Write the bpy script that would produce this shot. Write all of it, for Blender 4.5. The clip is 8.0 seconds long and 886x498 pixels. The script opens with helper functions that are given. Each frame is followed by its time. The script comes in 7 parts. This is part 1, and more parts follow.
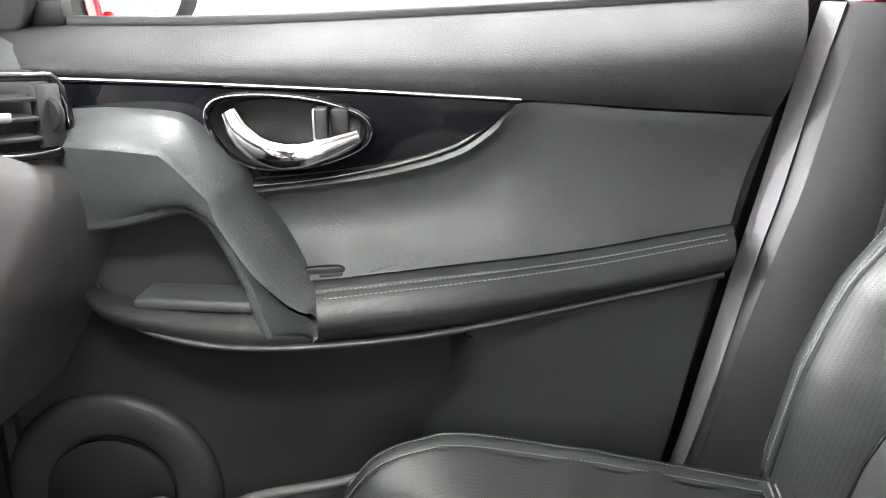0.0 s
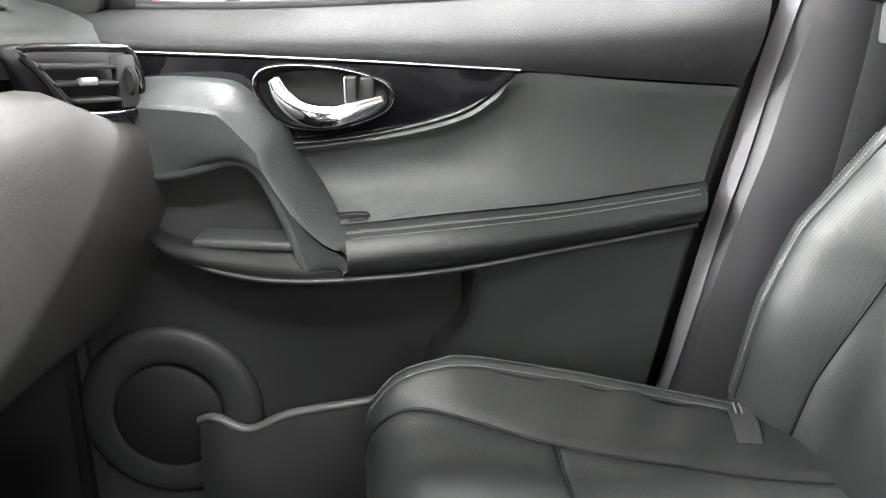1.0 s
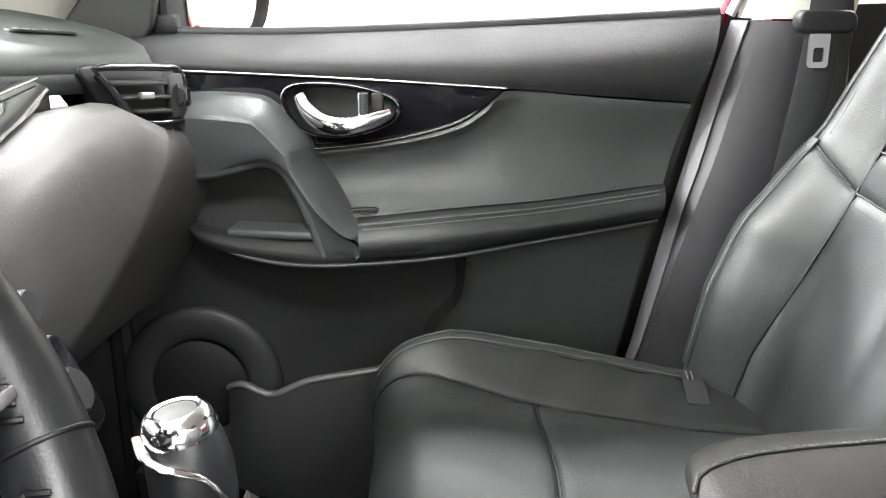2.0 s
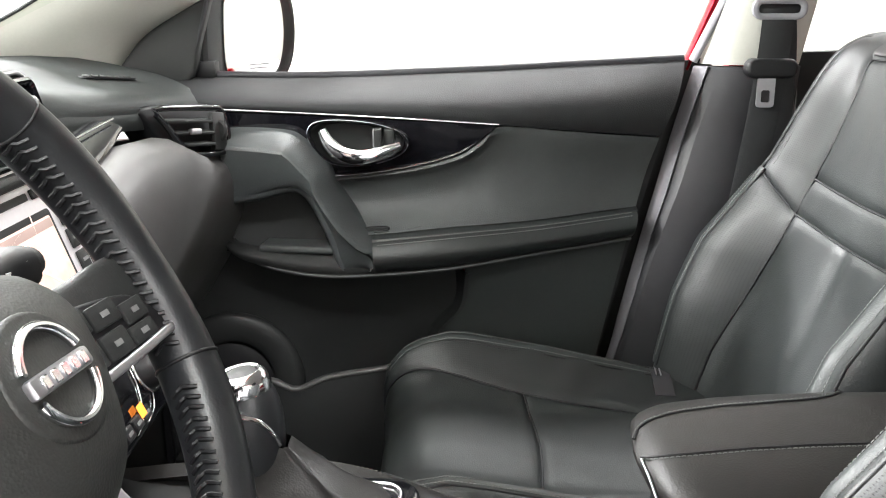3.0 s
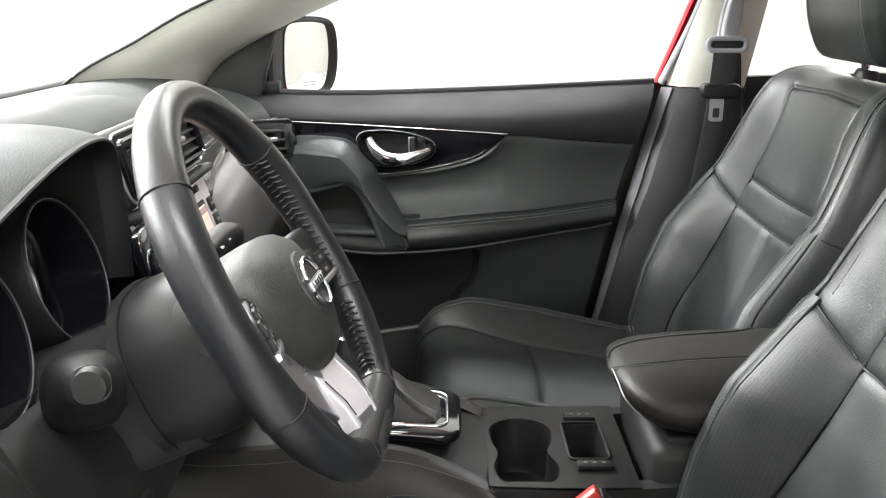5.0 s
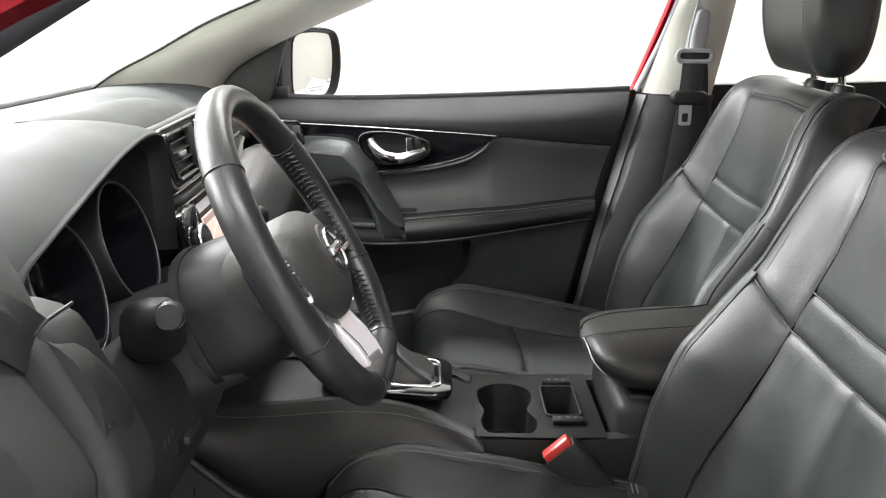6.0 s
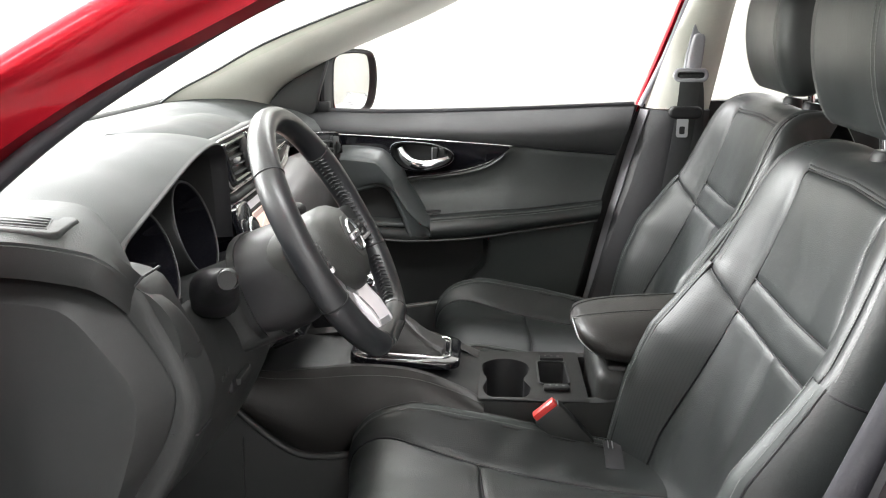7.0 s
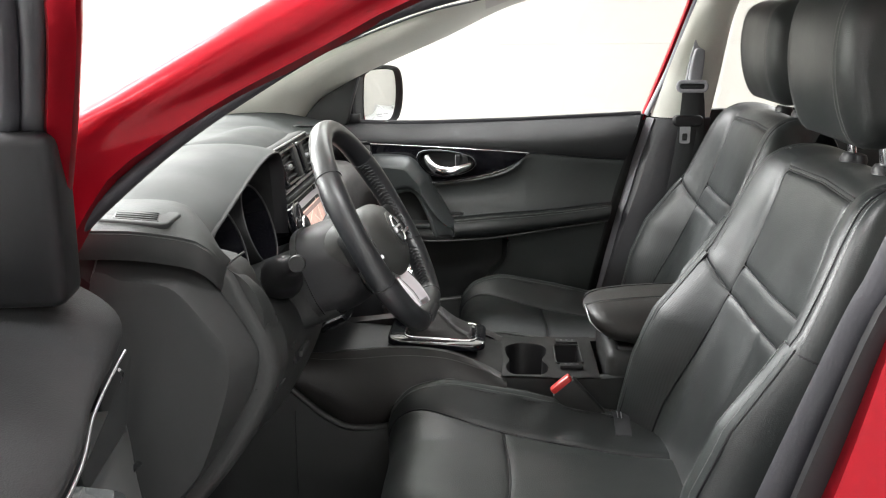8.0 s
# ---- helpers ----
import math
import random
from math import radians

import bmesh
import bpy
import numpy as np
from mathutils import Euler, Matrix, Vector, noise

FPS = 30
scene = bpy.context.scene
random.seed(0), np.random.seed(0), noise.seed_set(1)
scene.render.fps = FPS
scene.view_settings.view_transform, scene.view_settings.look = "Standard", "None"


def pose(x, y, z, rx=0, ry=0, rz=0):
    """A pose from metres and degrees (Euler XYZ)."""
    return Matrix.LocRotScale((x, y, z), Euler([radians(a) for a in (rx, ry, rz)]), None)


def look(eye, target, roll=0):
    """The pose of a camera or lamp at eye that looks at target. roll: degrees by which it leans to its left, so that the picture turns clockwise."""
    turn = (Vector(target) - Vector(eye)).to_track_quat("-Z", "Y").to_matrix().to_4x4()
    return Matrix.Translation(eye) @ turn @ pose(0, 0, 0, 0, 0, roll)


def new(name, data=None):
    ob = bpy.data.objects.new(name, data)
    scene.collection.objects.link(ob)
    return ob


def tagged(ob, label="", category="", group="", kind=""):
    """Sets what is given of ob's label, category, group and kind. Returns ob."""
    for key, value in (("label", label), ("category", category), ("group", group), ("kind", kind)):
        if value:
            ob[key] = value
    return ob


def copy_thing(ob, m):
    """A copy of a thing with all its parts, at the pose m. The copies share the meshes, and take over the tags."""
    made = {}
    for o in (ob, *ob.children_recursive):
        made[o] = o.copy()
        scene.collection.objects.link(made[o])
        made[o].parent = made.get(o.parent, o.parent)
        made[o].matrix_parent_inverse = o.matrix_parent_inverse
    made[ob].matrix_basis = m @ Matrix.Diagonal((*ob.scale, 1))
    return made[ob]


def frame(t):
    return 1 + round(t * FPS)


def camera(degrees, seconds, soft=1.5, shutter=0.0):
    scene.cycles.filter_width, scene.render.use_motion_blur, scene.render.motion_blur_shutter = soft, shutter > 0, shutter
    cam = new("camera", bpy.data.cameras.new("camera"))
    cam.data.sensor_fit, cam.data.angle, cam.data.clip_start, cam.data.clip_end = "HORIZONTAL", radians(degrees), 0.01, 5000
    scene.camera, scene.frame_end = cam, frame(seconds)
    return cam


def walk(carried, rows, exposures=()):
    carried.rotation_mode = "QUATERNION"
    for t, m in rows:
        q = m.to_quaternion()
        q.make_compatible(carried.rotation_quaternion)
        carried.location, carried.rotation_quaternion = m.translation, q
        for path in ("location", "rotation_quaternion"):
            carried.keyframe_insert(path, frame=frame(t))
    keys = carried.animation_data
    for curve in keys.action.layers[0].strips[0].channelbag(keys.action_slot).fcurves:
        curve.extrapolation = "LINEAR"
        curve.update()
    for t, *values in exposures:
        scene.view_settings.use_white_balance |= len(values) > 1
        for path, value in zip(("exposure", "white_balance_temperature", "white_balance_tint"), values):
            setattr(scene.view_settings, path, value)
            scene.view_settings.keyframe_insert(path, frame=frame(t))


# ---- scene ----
cam = camera(51.5, 8.0, soft=1.1)
PATH = [
    (0, (-0.007, -0.004, 1.153), (0.027, 1.9, 0.541), -0.5),
    (0.5, (0.007, -0.077, 1.136), (-0.008, 1.832, 0.541), -0.6),
    (1, (0.007, -0.163, 1.145), (-0.016, 1.741, 0.535), -0.6),
    (2.5, (0.002, -0.437, 1.184), (0.0, 1.486, 0.633), -0.0),
    (3, (0.011, -0.534, 1.206), (-0.011, 1.396, 0.682), -0.2),
    (3.5, (0.014, -0.631, 1.244), (-0.012, 1.301, 0.726), 0.0),
    (4, (-0.006, -0.715, 1.267), (-0.028, 1.214, 0.738), -0.0),
    (4.5, (-0.04, -0.807, 1.281), (-0.049, 1.117, 0.736), -0.1),
    (6, (-0.045, -1.067, 1.302), (-0.028, 0.862, 0.774), 0.5),
    (6.5, (-0.007, -1.176, 1.323), (-0.037, 0.755, 0.802), 0.4),
    (7, (0.016, -1.303, 1.34), (-0.071, 0.629, 0.829), 0.3),
    (7.5, (0.006, -1.412, 1.357), (-0.097, 0.521, 0.854), 0.1),
    (8, (0.002, -1.499, 1.364), (-0.116, 0.436, 0.873), -0.4),
]
EXPOSURES = [(0, 1.42), (1, 1.36), (2.5, 0.8), (3, 0.42), (3.5, 0.0), (4, -0.13), (4.5, 0.12), (6, -0.05), (7, 0.15), (7.5, 0.08), (8, -0.3)]
walk(cam, [(t, look(eye, target, roll)) for t, eye, target, roll in PATH], EXPOSURES)

# ---------------------------------------------------------------- light
# a closed white photo bay, lit by rows of ceiling panels
world = bpy.data.worlds.new("bay_air")
scene.world = world
world.use_nodes = True
world.node_tree.nodes["Background"].inputs[0].default_value = (0.9, 0.92, 1.0, 1)
world.node_tree.nodes["Background"].inputs[1].default_value = 0.02
PANELS = {(-5.2, -1.4): 640, (-5.2, 1.6): 1250, (-3.0, -2.8): 80, (-2.6, 0.2): 110, (-2.6, 3.0): 520,
          (0.1, -1.7): 105, (0.2, 2.3): 100, (2.2, -4.3): 150, (3.0, 3.4): 300}
BAY_H = 3.3
for (x, y), watts in PANELS.items():
    lamp = bpy.data.lights.new("panel_light", "AREA")
    lamp.shape, lamp.size, lamp.size_y = "RECTANGLE", 1.5, 0.6
    lamp.energy, lamp.color = watts, (0.985, 0.985, 0.995)
    ob = new("panel_light", lamp)
    ob.matrix_world = pose(x, y, BAY_H - 0.06)


# ---------------------------------------------------------------- materials
def mat(name, col, rough=0.5, metal=0.0, var=0.12, vscale=9.0, grain=0.0, gscale=500.0, coat=0.0,
        leather=False, perf=False, emit=0.0, rvar=0.08, spec=0.5, coatrough=0.05):
    m = bpy.data.materials.new(name)
    m.use_nodes = True
    nt = m.node_tree
    n, ln = nt.nodes, nt.links
    b = n["Principled BSDF"]
    b.inputs["Metallic"].default_value = metal
    b.inputs["Coat Weight"].default_value = coat
    b.inputs["Coat Roughness"].default_value = coatrough
    b.inputs["Specular IOR Level"].default_value = spec
    tc = n.new("ShaderNodeTexCoord")
    big = n.new("ShaderNodeTexNoise")
    big.inputs["Scale"].default_value, big.inputs["Detail"].default_value = vscale, 5
    ln.new(tc.outputs["Object"], big.inputs["Vector"])
    fine = n.new("ShaderNodeTexNoise")
    fine.inputs["Scale"].default_value, fine.inputs["Detail"].default_value = gscale * 0.25, 3
    ln.new(tc.outputs["Object"], fine.inputs["Vector"])
    add = n.new("ShaderNodeMath")
    add.operation = "MULTIPLY_ADD"
    add.inputs[1].default_value = 0.7
    ln.new(big.outputs["Fac"], add.inputs[0])
    sc = n.new("ShaderNodeMath")
    sc.operation = "MULTIPLY"
    sc.inputs[1].default_value = 0.3
    ln.new(fine.outputs["Fac"], sc.inputs[0])
    ln.new(sc.outputs[0], add.inputs[2])
    ramp = n.new("ShaderNodeMapRange")
    ramp.inputs["From Min"].default_value, ramp.inputs["From Max"].default_value = 0.3, 0.7
    ramp.inputs["To Min"].default_value, ramp.inputs["To Max"].default_value = 1 - var, 1 + var
    ln.new(add.outputs[0], ramp.inputs["Value"])
    mul = n.new("ShaderNodeVectorMath")
    mul.operation = "SCALE"
    mul.inputs[0].default_value = col
    ln.new(ramp.outputs[0], mul.inputs["Scale"])
    colour = mul.outputs[0]
    rr = n.new("ShaderNodeMapRange")
    rr.inputs["From Min"].default_value, rr.inputs["From Max"].default_value = 0.3, 0.7
    rr.inputs["To Min"].default_value, rr.inputs["To Max"].default_value = max(0.02, rough - rvar), min(1, rough + rvar)
    ln.new(big.outputs["Fac"], rr.inputs["Value"])
    ln.new(rr.outputs[0], b.inputs["Roughness"])
    height = None
    if grain > 0:
        if leather:
            v = n.new("ShaderNodeTexVoronoi")
            v.inputs["Scale"].default_value = gscale
            ln.new(tc.outputs["Object"], v.inputs["Vector"])
            height = v.outputs["Distance"]
        else:
            g = n.new("ShaderNodeTexNoise")
            g.inputs["Scale"].default_value, g.inputs["Detail"].default_value = gscale, 4
            ln.new(tc.outputs["Object"], g.inputs["Vector"])
            height = g.outputs["Fac"]
    if perf:
        s = n.new("ShaderNodeVectorMath")
        s.operation = "SCALE"
        s.inputs["Scale"].default_value = 1 / (0.0027 if perf else 0.0032)
        ln.new(tc.outputs["UV"], s.inputs[0])
        fr = n.new("ShaderNodeVectorMath")
        fr.operation = "FRACTION"
        ln.new(s.outputs[0], fr.inputs[0])
        sub = n.new("ShaderNodeVectorMath")
        sub.operation = "SUBTRACT"
        sub.inputs[1].default_value = (0.5, 0.5, 0)
        ln.new(fr.outputs[0], sub.inputs[0])
        le = n.new("ShaderNodeVectorMath")
        le.operation = "LENGTH"
        ln.new(sub.outputs[0], le.inputs[0])
        hole = n.new("ShaderNodeMapRange")
        hole.inputs["From Min"].default_value, hole.inputs["From Max"].default_value = 0.10, 0.24
        hole.inputs["To Min"].default_value, hole.inputs["To Max"].default_value = 0.6, 1.0
        ln.new(le.outputs["Value"], hole.inputs["Value"])
        m2 = n.new("ShaderNodeVectorMath")
        m2.operation = "SCALE"
        ln.new(colour, m2.inputs[0])
        ln.new(hole.outputs[0], m2.inputs["Scale"])
        colour = m2.outputs[0]
        if perf:
            sp = n.new("ShaderNodeMath")
            sp.operation = "MULTIPLY"
            sp.inputs[1].default_value = spec
            ln.new(hole.outputs[0], sp.inputs[0])
            ln.new(sp.outputs[0], b.inputs["Specular IOR Level"])
        if height is not None:
            hs = n.new("ShaderNodeMath")
            hs.operation = "MULTIPLY_ADD"
            hs.inputs[1].default_value = 0.35
            ln.new(height, hs.inputs[0])
            ln.new(hole.outputs[0], hs.inputs[2])
            height = hs.outputs[0]
        else:
            height = hole.outputs[0]
    if height is not None:
        bu = n.new("ShaderNodeBump")
        bu.inputs["Strength"].default_value, bu.inputs["Distance"].default_value = grain, 0.001
        ln.new(height, bu.inputs["Height"])
        ln.new(bu.outputs[0], b.inputs["Normal"])
    ln.new(colour, b.inputs["Base Color"])
    if emit:
        ln.new(colour, b.inputs["Emission Color"])
        b.inputs["Emission Strength"].default_value = emit
    return m


def glass(name, tint=(0.93, 0.97, 0.95), gloss=0.06):
    """Thin pane: mostly clear, a weak mirror on top."""
    m = bpy.data.materials.new(name)
    m.use_nodes = True
    nt = m.node_tree
    nt.nodes.remove(nt.nodes["Principled BSDF"])
    tr, gl, mx = (nt.nodes.new(k) for k in ("ShaderNodeBsdfTransparent", "ShaderNodeBsdfGlossy", "ShaderNodeMixShader"))
    tr.inputs[0].default_value = (*tint, 1)
    gl.inputs["Roughness"].default_value = 0.01
    mx.inputs[0].default_value = gloss
    nt.links.new(tr.outputs[0], mx.inputs[1])
    nt.links.new(gl.outputs[0], mx.inputs[2])
    nt.links.new(mx.outputs[0], nt.nodes["Material Output"].inputs[0])
    return m


M = {
    "leather": mat("black_leather", (0.0145, 0.0170, 0.0168), 0.44, spec=0.6, grain=0.18, gscale=560, leather=True, var=0.15, rvar=0.06),
    "welt": mat("grey_leather_welt", (0.027, 0.032, 0.031), 0.48, grain=0.15, gscale=560, leather=True, var=0.12),
    "perf": mat("perforated_leather", (0.0140, 0.0165, 0.0165), 0.47, spec=0.58, grain=0.22, gscale=560, leather=True, perf=True),
    "rimleather": mat("smooth_rim_leather", (0.0125, 0.0135, 0.015), 0.38, grain=0.06, gscale=700, leather=True, var=0.12, rvar=0.05),
    "softpad": mat("dark_grey_soft_trim", (0.050, 0.0545, 0.0540), 0.52, grain=0.2, gscale=620, leather=True, var=0.1),
    "hubskin": mat("charcoal_airbag_skin", (0.030, 0.031, 0.029), 0.5, spec=0.4, grain=0.2, gscale=640, leather=True, var=0.1),
    "hardgrey": mat("charcoal_moulded_plastic", (0.017, 0.018, 0.0178), 0.55, spec=0.36, grain=0.2, gscale=700, var=0.1),
    "dashtop": mat("grained_dash_skin", (0.028, 0.032, 0.031), 0.6, spec=0.32, grain=0.22, gscale=600, leather=True, var=0.1),
    "gripskin": mat("coarse_grained_grip_skin", (0.058, 0.064, 0.065), 0.44, grain=0.27, gscale=470, leather=True, var=0.12),
    "lidleather": mat("brownish_black_lid_leather", (0.0125, 0.0115, 0.0108), 0.48, grain=0.16, gscale=560, leather=True, var=0.15, spec=0.38),
    "pillargrey": mat("dark_grey_pillar_plastic", (0.032, 0.032, 0.035), 0.45, grain=0.15, gscale=700, var=0.08),
    "uppertrim": mat("dark_grey_upper_trim", (0.0165, 0.017, 0.018), 0.7, grain=0.25, gscale=620, leather=True, var=0.1, spec=0.28),
    "glovebox": mat("satin_grey_plastic", (0.085, 0.083, 0.082), 0.48, grain=0.22, gscale=600, var=0.08),
    "black": mat("matt_black_plastic", (0.008, 0.008, 0.009), 0.5, spec=0.36, grain=0.1, gscale=500),
    "gloss": mat("piano_black", (0.006, 0.006, 0.008), 0.07, coat=1.0, var=0.05, rvar=0.02),
    "chrome": mat("polished_chrome", (0.82, 0.83, 0.85), 0.1, 1.0, var=0.04, rvar=0.03),
    "satin": mat("satin_silver", (0.5, 0.5, 0.52), 0.32, 0.9, var=0.05),
    "dimmetal": mat("dark_metallic_plastic", (0.09, 0.09, 0.093), 0.5, 0.5, var=0.05),
    "silverpaint": mat("silver_painted_plastic", (0.78, 0.75, 0.78), 0.34, 0.35, var=0.05),
    "thread": mat("pale_grey_thread", (0.17, 0.175, 0.17), 0.8, var=0.1),
    "darkthread": mat("grey_thread", (0.12, 0.12, 0.12), 0.8, var=0.1),
    "rubber": mat("black_rubber_seal", (0.02, 0.02, 0.024), 0.6, grain=0.15, gscale=300),
    "palestrip": mat("pale_flocked_strip", (0.20, 0.195, 0.21), 0.75, spec=0.25, grain=0.2, gscale=900),
    "greyseal": mat("grey_flocked_seal", (0.30, 0.30, 0.32), 0.7, grain=0.2, gscale=900),
    "beige": mat("pale_grey_pillar_trim", (0.60, 0.60, 0.54), 0.75, grain=0.2, gscale=900, var=0.06),
    "headliner": mat("pale_grey_headliner_cloth", (0.5, 0.49, 0.46), 0.9, grain=0.3, gscale=1200, var=0.05),
    "red": mat("metallic_red_paint", (0.27, 0.003, 0.010), 0.38, 0.8, coat=0.25, coatrough=0.06, spec=0.3, var=0.06, gscale=3000, rvar=0.03),
    "belt": mat("black_webbing", (0.02, 0.021, 0.022), 0.7, grain=0.5, gscale=900),
    "carpet": mat("black_carpet", (0.012, 0.012, 0.012), 0.95, grain=0.9, gscale=900, var=0.3),
    "buckle": mat("red_button_plastic", (0.55, 0.035, 0.03), 0.35, var=0.08),
    # one white wall paint in two tones; each side's brightness is put into the colour
    "wall": mat("wall_paint_dimmed_side", (0.335, 0.317, 0.292), 0.7, grain=0.1, gscale=60, var=0.03, vscale=0.8),
    "wall_brightened": mat("wall_paint_brightened_side", (0.66, 0.65, 0.635), 0.8, grain=0.1, gscale=60, var=0.03, vscale=0.8),
    "ceil": mat("white_ceiling_paint", (0.85, 0.84, 0.82), 0.85, grain=0.1, gscale=80, var=0.03, vscale=0.8),
    "floor": mat("pale_grey_epoxy", (0.5, 0.5, 0.5), 0.3, grain=0.05, gscale=50, var=0.1, vscale=1.2),
    "screen": mat("lit_display", (0.75, 0.5, 0.42), 0.15, emit=0.55, var=0.25, vscale=26),
    "maproad": mat("lit_map_road", (0.85, 0.72, 0.62), 0.2, emit=0.6, var=0.05),
    "mapbar": mat("lit_map_bar", (0.42, 0.30, 0.27), 0.2, emit=0.35, var=0.05),
    "dark_display": mat("unlit_display_glass", (0.004, 0.004, 0.005), 0.16, coat=1.0, var=0.05),
    "orange": mat("orange_indicator", (1.0, 0.28, 0.03), 0.4, emit=2.0, var=0.02),
    "print": mat("white_print", (0.6, 0.6, 0.6), 0.6, var=0.05),
    "dimprint": mat("dim_grey_print", (0.16, 0.16, 0.16), 0.6, var=0.05),
    "deckblack": mat("black_console_plastic", (0.0065, 0.007, 0.007), 0.5, spec=0.35, grain=0.15, gscale=800),
    "mirror": mat("mirror_glass", (0.92, 0.93, 0.93), 0.02, 1.0, var=0.01, rvar=0.0),
    "diffuser": mat("lamp_diffuser", (1.0, 0.98, 0.94), 0.6, emit=3.0, var=0.01),
    "pane": glass("door_glass"),
    "screenglass": glass("windshield_glass", (0.9, 0.95, 0.9), 0.05),
}


# ---------------------------------------------------------------- shape helpers
YC = 0.165           # middle plane of the car


class Side:
    """How a shape drawn for the passenger side is laid into the car."""
    fn, flip = None, False


def place(v):
    return Side.fn(v) if Side.fn else v


def thing(name, base, label, category, group="", kind=""):
    ob = new(name)
    ob.empty_display_size = 0.05
    ob.matrix_basis = Matrix.Translation(base)
    return tagged(ob, label, category, group, kind)


def part(name, vf, material, parent=None, label="", sharp=40, uv=None):
    verts, faces = vf[0], vf[1]
    me = bpy.data.meshes.new(name)
    if Side.fn:
        verts = [Side.fn(Vector(v)) for v in verts]
    if Side.flip:
        faces = [tuple(reversed(f)) for f in faces]
    me.from_pydata([tuple(v) for v in verts], [], [tuple(f) for f in faces])
    me.polygons.foreach_set("use_smooth", [True] * len(me.polygons))
    me.set_sharp_from_angle(angle=radians(sharp))
    if uv is not None:
        lay = me.uv_layers.new(name="metres")
        idx = np.zeros(len(me.loops), dtype=np.int32)
        me.loops.foreach_get("vertex_index", idx)
        lay.data.foreach_set("uv", np.asarray(uv, dtype=np.float32)[idx].ravel())
    me.materials.append(M[material])
    me.update()
    ob = new(name, me)
    if parent is not None:
        ob.parent = parent
        if parent.parent is None:
            ob.matrix_parent_inverse = Matrix.Translation(-parent.matrix_basis.translation)
    if label:
        ob["label"] = label
    return ob


def join(*vfs):
    vs, fs = [], []
    for v, f in vfs:
        k = len(vs)
        vs += [tuple(p) for p in v]
        fs += [tuple(i + k for i in q) for q in f]
    return vs, fs


def flip(vf):
    return vf[0], [tuple(reversed(q)) for q in vf[1]]


def curve(pts, n, closed=False):
    """Smooth line through pts (Catmull-Rom), n points, evenly spaced."""
    p = np.array(pts, dtype=float)
    k = len(p)
    if k == 2 and not closed:
        t = np.linspace(0, 1, n)[:, None]
        return p[0] * (1 - t) + p[1] * t
    if closed:
        q = np.vstack([p[-1], p, p[0], p[1]])
        segs = k
    else:
        q = np.vstack([2 * p[0] - p[1], p, 2 * p[-1] - p[-2]])
        segs = k - 1
    out = []
    for s in range(segs):
        a, b, c, d = q[s:s + 4]
        for t in np.linspace(0, 1, 24, endpoint=False):
            out.append(0.5 * (2 * b + (c - a) * t + (2 * a - 5 * b + 4 * c - d) * t * t + (3 * b - a - 3 * c + d) * t ** 3))
    out.append(p[0] if closed else p[-1])
    out = np.array(out)
    dist = np.concatenate([[0], np.cumsum(np.linalg.norm(np.diff(out, axis=0), axis=1))])
    want = np.linspace(0, dist[-1], n + 1)[:-1] if closed else np.linspace(0, dist[-1], n)
    return np.stack([np.interp(want, dist, out[:, i]) for i in range(p.shape[1])], axis=1)


def sheet(P, wrap_i=False, wrap_j=False):
    """Faces over a grid of points P[i][j]."""
    P = np.asarray(P)
    ni, nj = P.shape[:2]
    fs = []
    for i in range(ni if wrap_i else ni - 1):
        for j in range(nj if wrap_j else nj - 1):
            a, b = (i + 1) % ni, (j + 1) % nj
            fs.append((i * nj + j, a * nj + j, a * nj + b, i * nj + b))
    return P.reshape(-1, 3).tolist(), fs


def solid(P, off):
    """A sheet with thickness: off is the way from its face to its back. Edges are closed."""
    P = np.asarray(P, dtype=float)
    ni, nj = P.shape[:2]
    v, f = sheet(P)
    k = len(v)
    v = v + (P + np.asarray(off)).reshape(-1, 3).tolist()
    fs = list(f) + [tuple(i + k for i in reversed(q)) for q in f]
    rim = [(0, j) for j in range(nj)] + [(i, nj - 1) for i in range(1, ni)] + [(ni - 1, j) for j in range(nj - 2, -1, -1)] + [(i, 0) for i in range(ni - 2, 0, -1)]
    for a, b in zip(rim, rim[1:] + rim[:1]):
        ia, ib = a[0] * nj + a[1], b[0] * nj + b[1]
        fs.append((ia, ib, ib + k, ia + k))
    return v, fs


def ruled(lo, hi, n=40, m=10, bulge=(0, 0, 0), ease=1.0, power=1.0):
    """Grid between two lines, bulged in the middle."""
    A, B = curve(lo, n), curve(hi, n)
    P = np.zeros((n, m, 3))
    for j in range(m):
        b = j / (m - 1)
        e = b ** ease
        Q = A * (1 - b) + B * b
        Q[:, 1] = A[:, 1] * (1 - e) + B[:, 1] * e
        P[:, j] = Q + np.array(bulge) * (math.sin(math.pi * b) ** power)
    return P


def frames(path, closed=False):
    p = np.asarray(path, dtype=float)
    if closed:
        t = np.roll(p, -1, 0) - np.roll(p, 1, 0)
    else:
        t = np.gradient(p, axis=0)
    t /= np.linalg.norm(t, axis=1)[:, None] + 1e-12
    return p, t


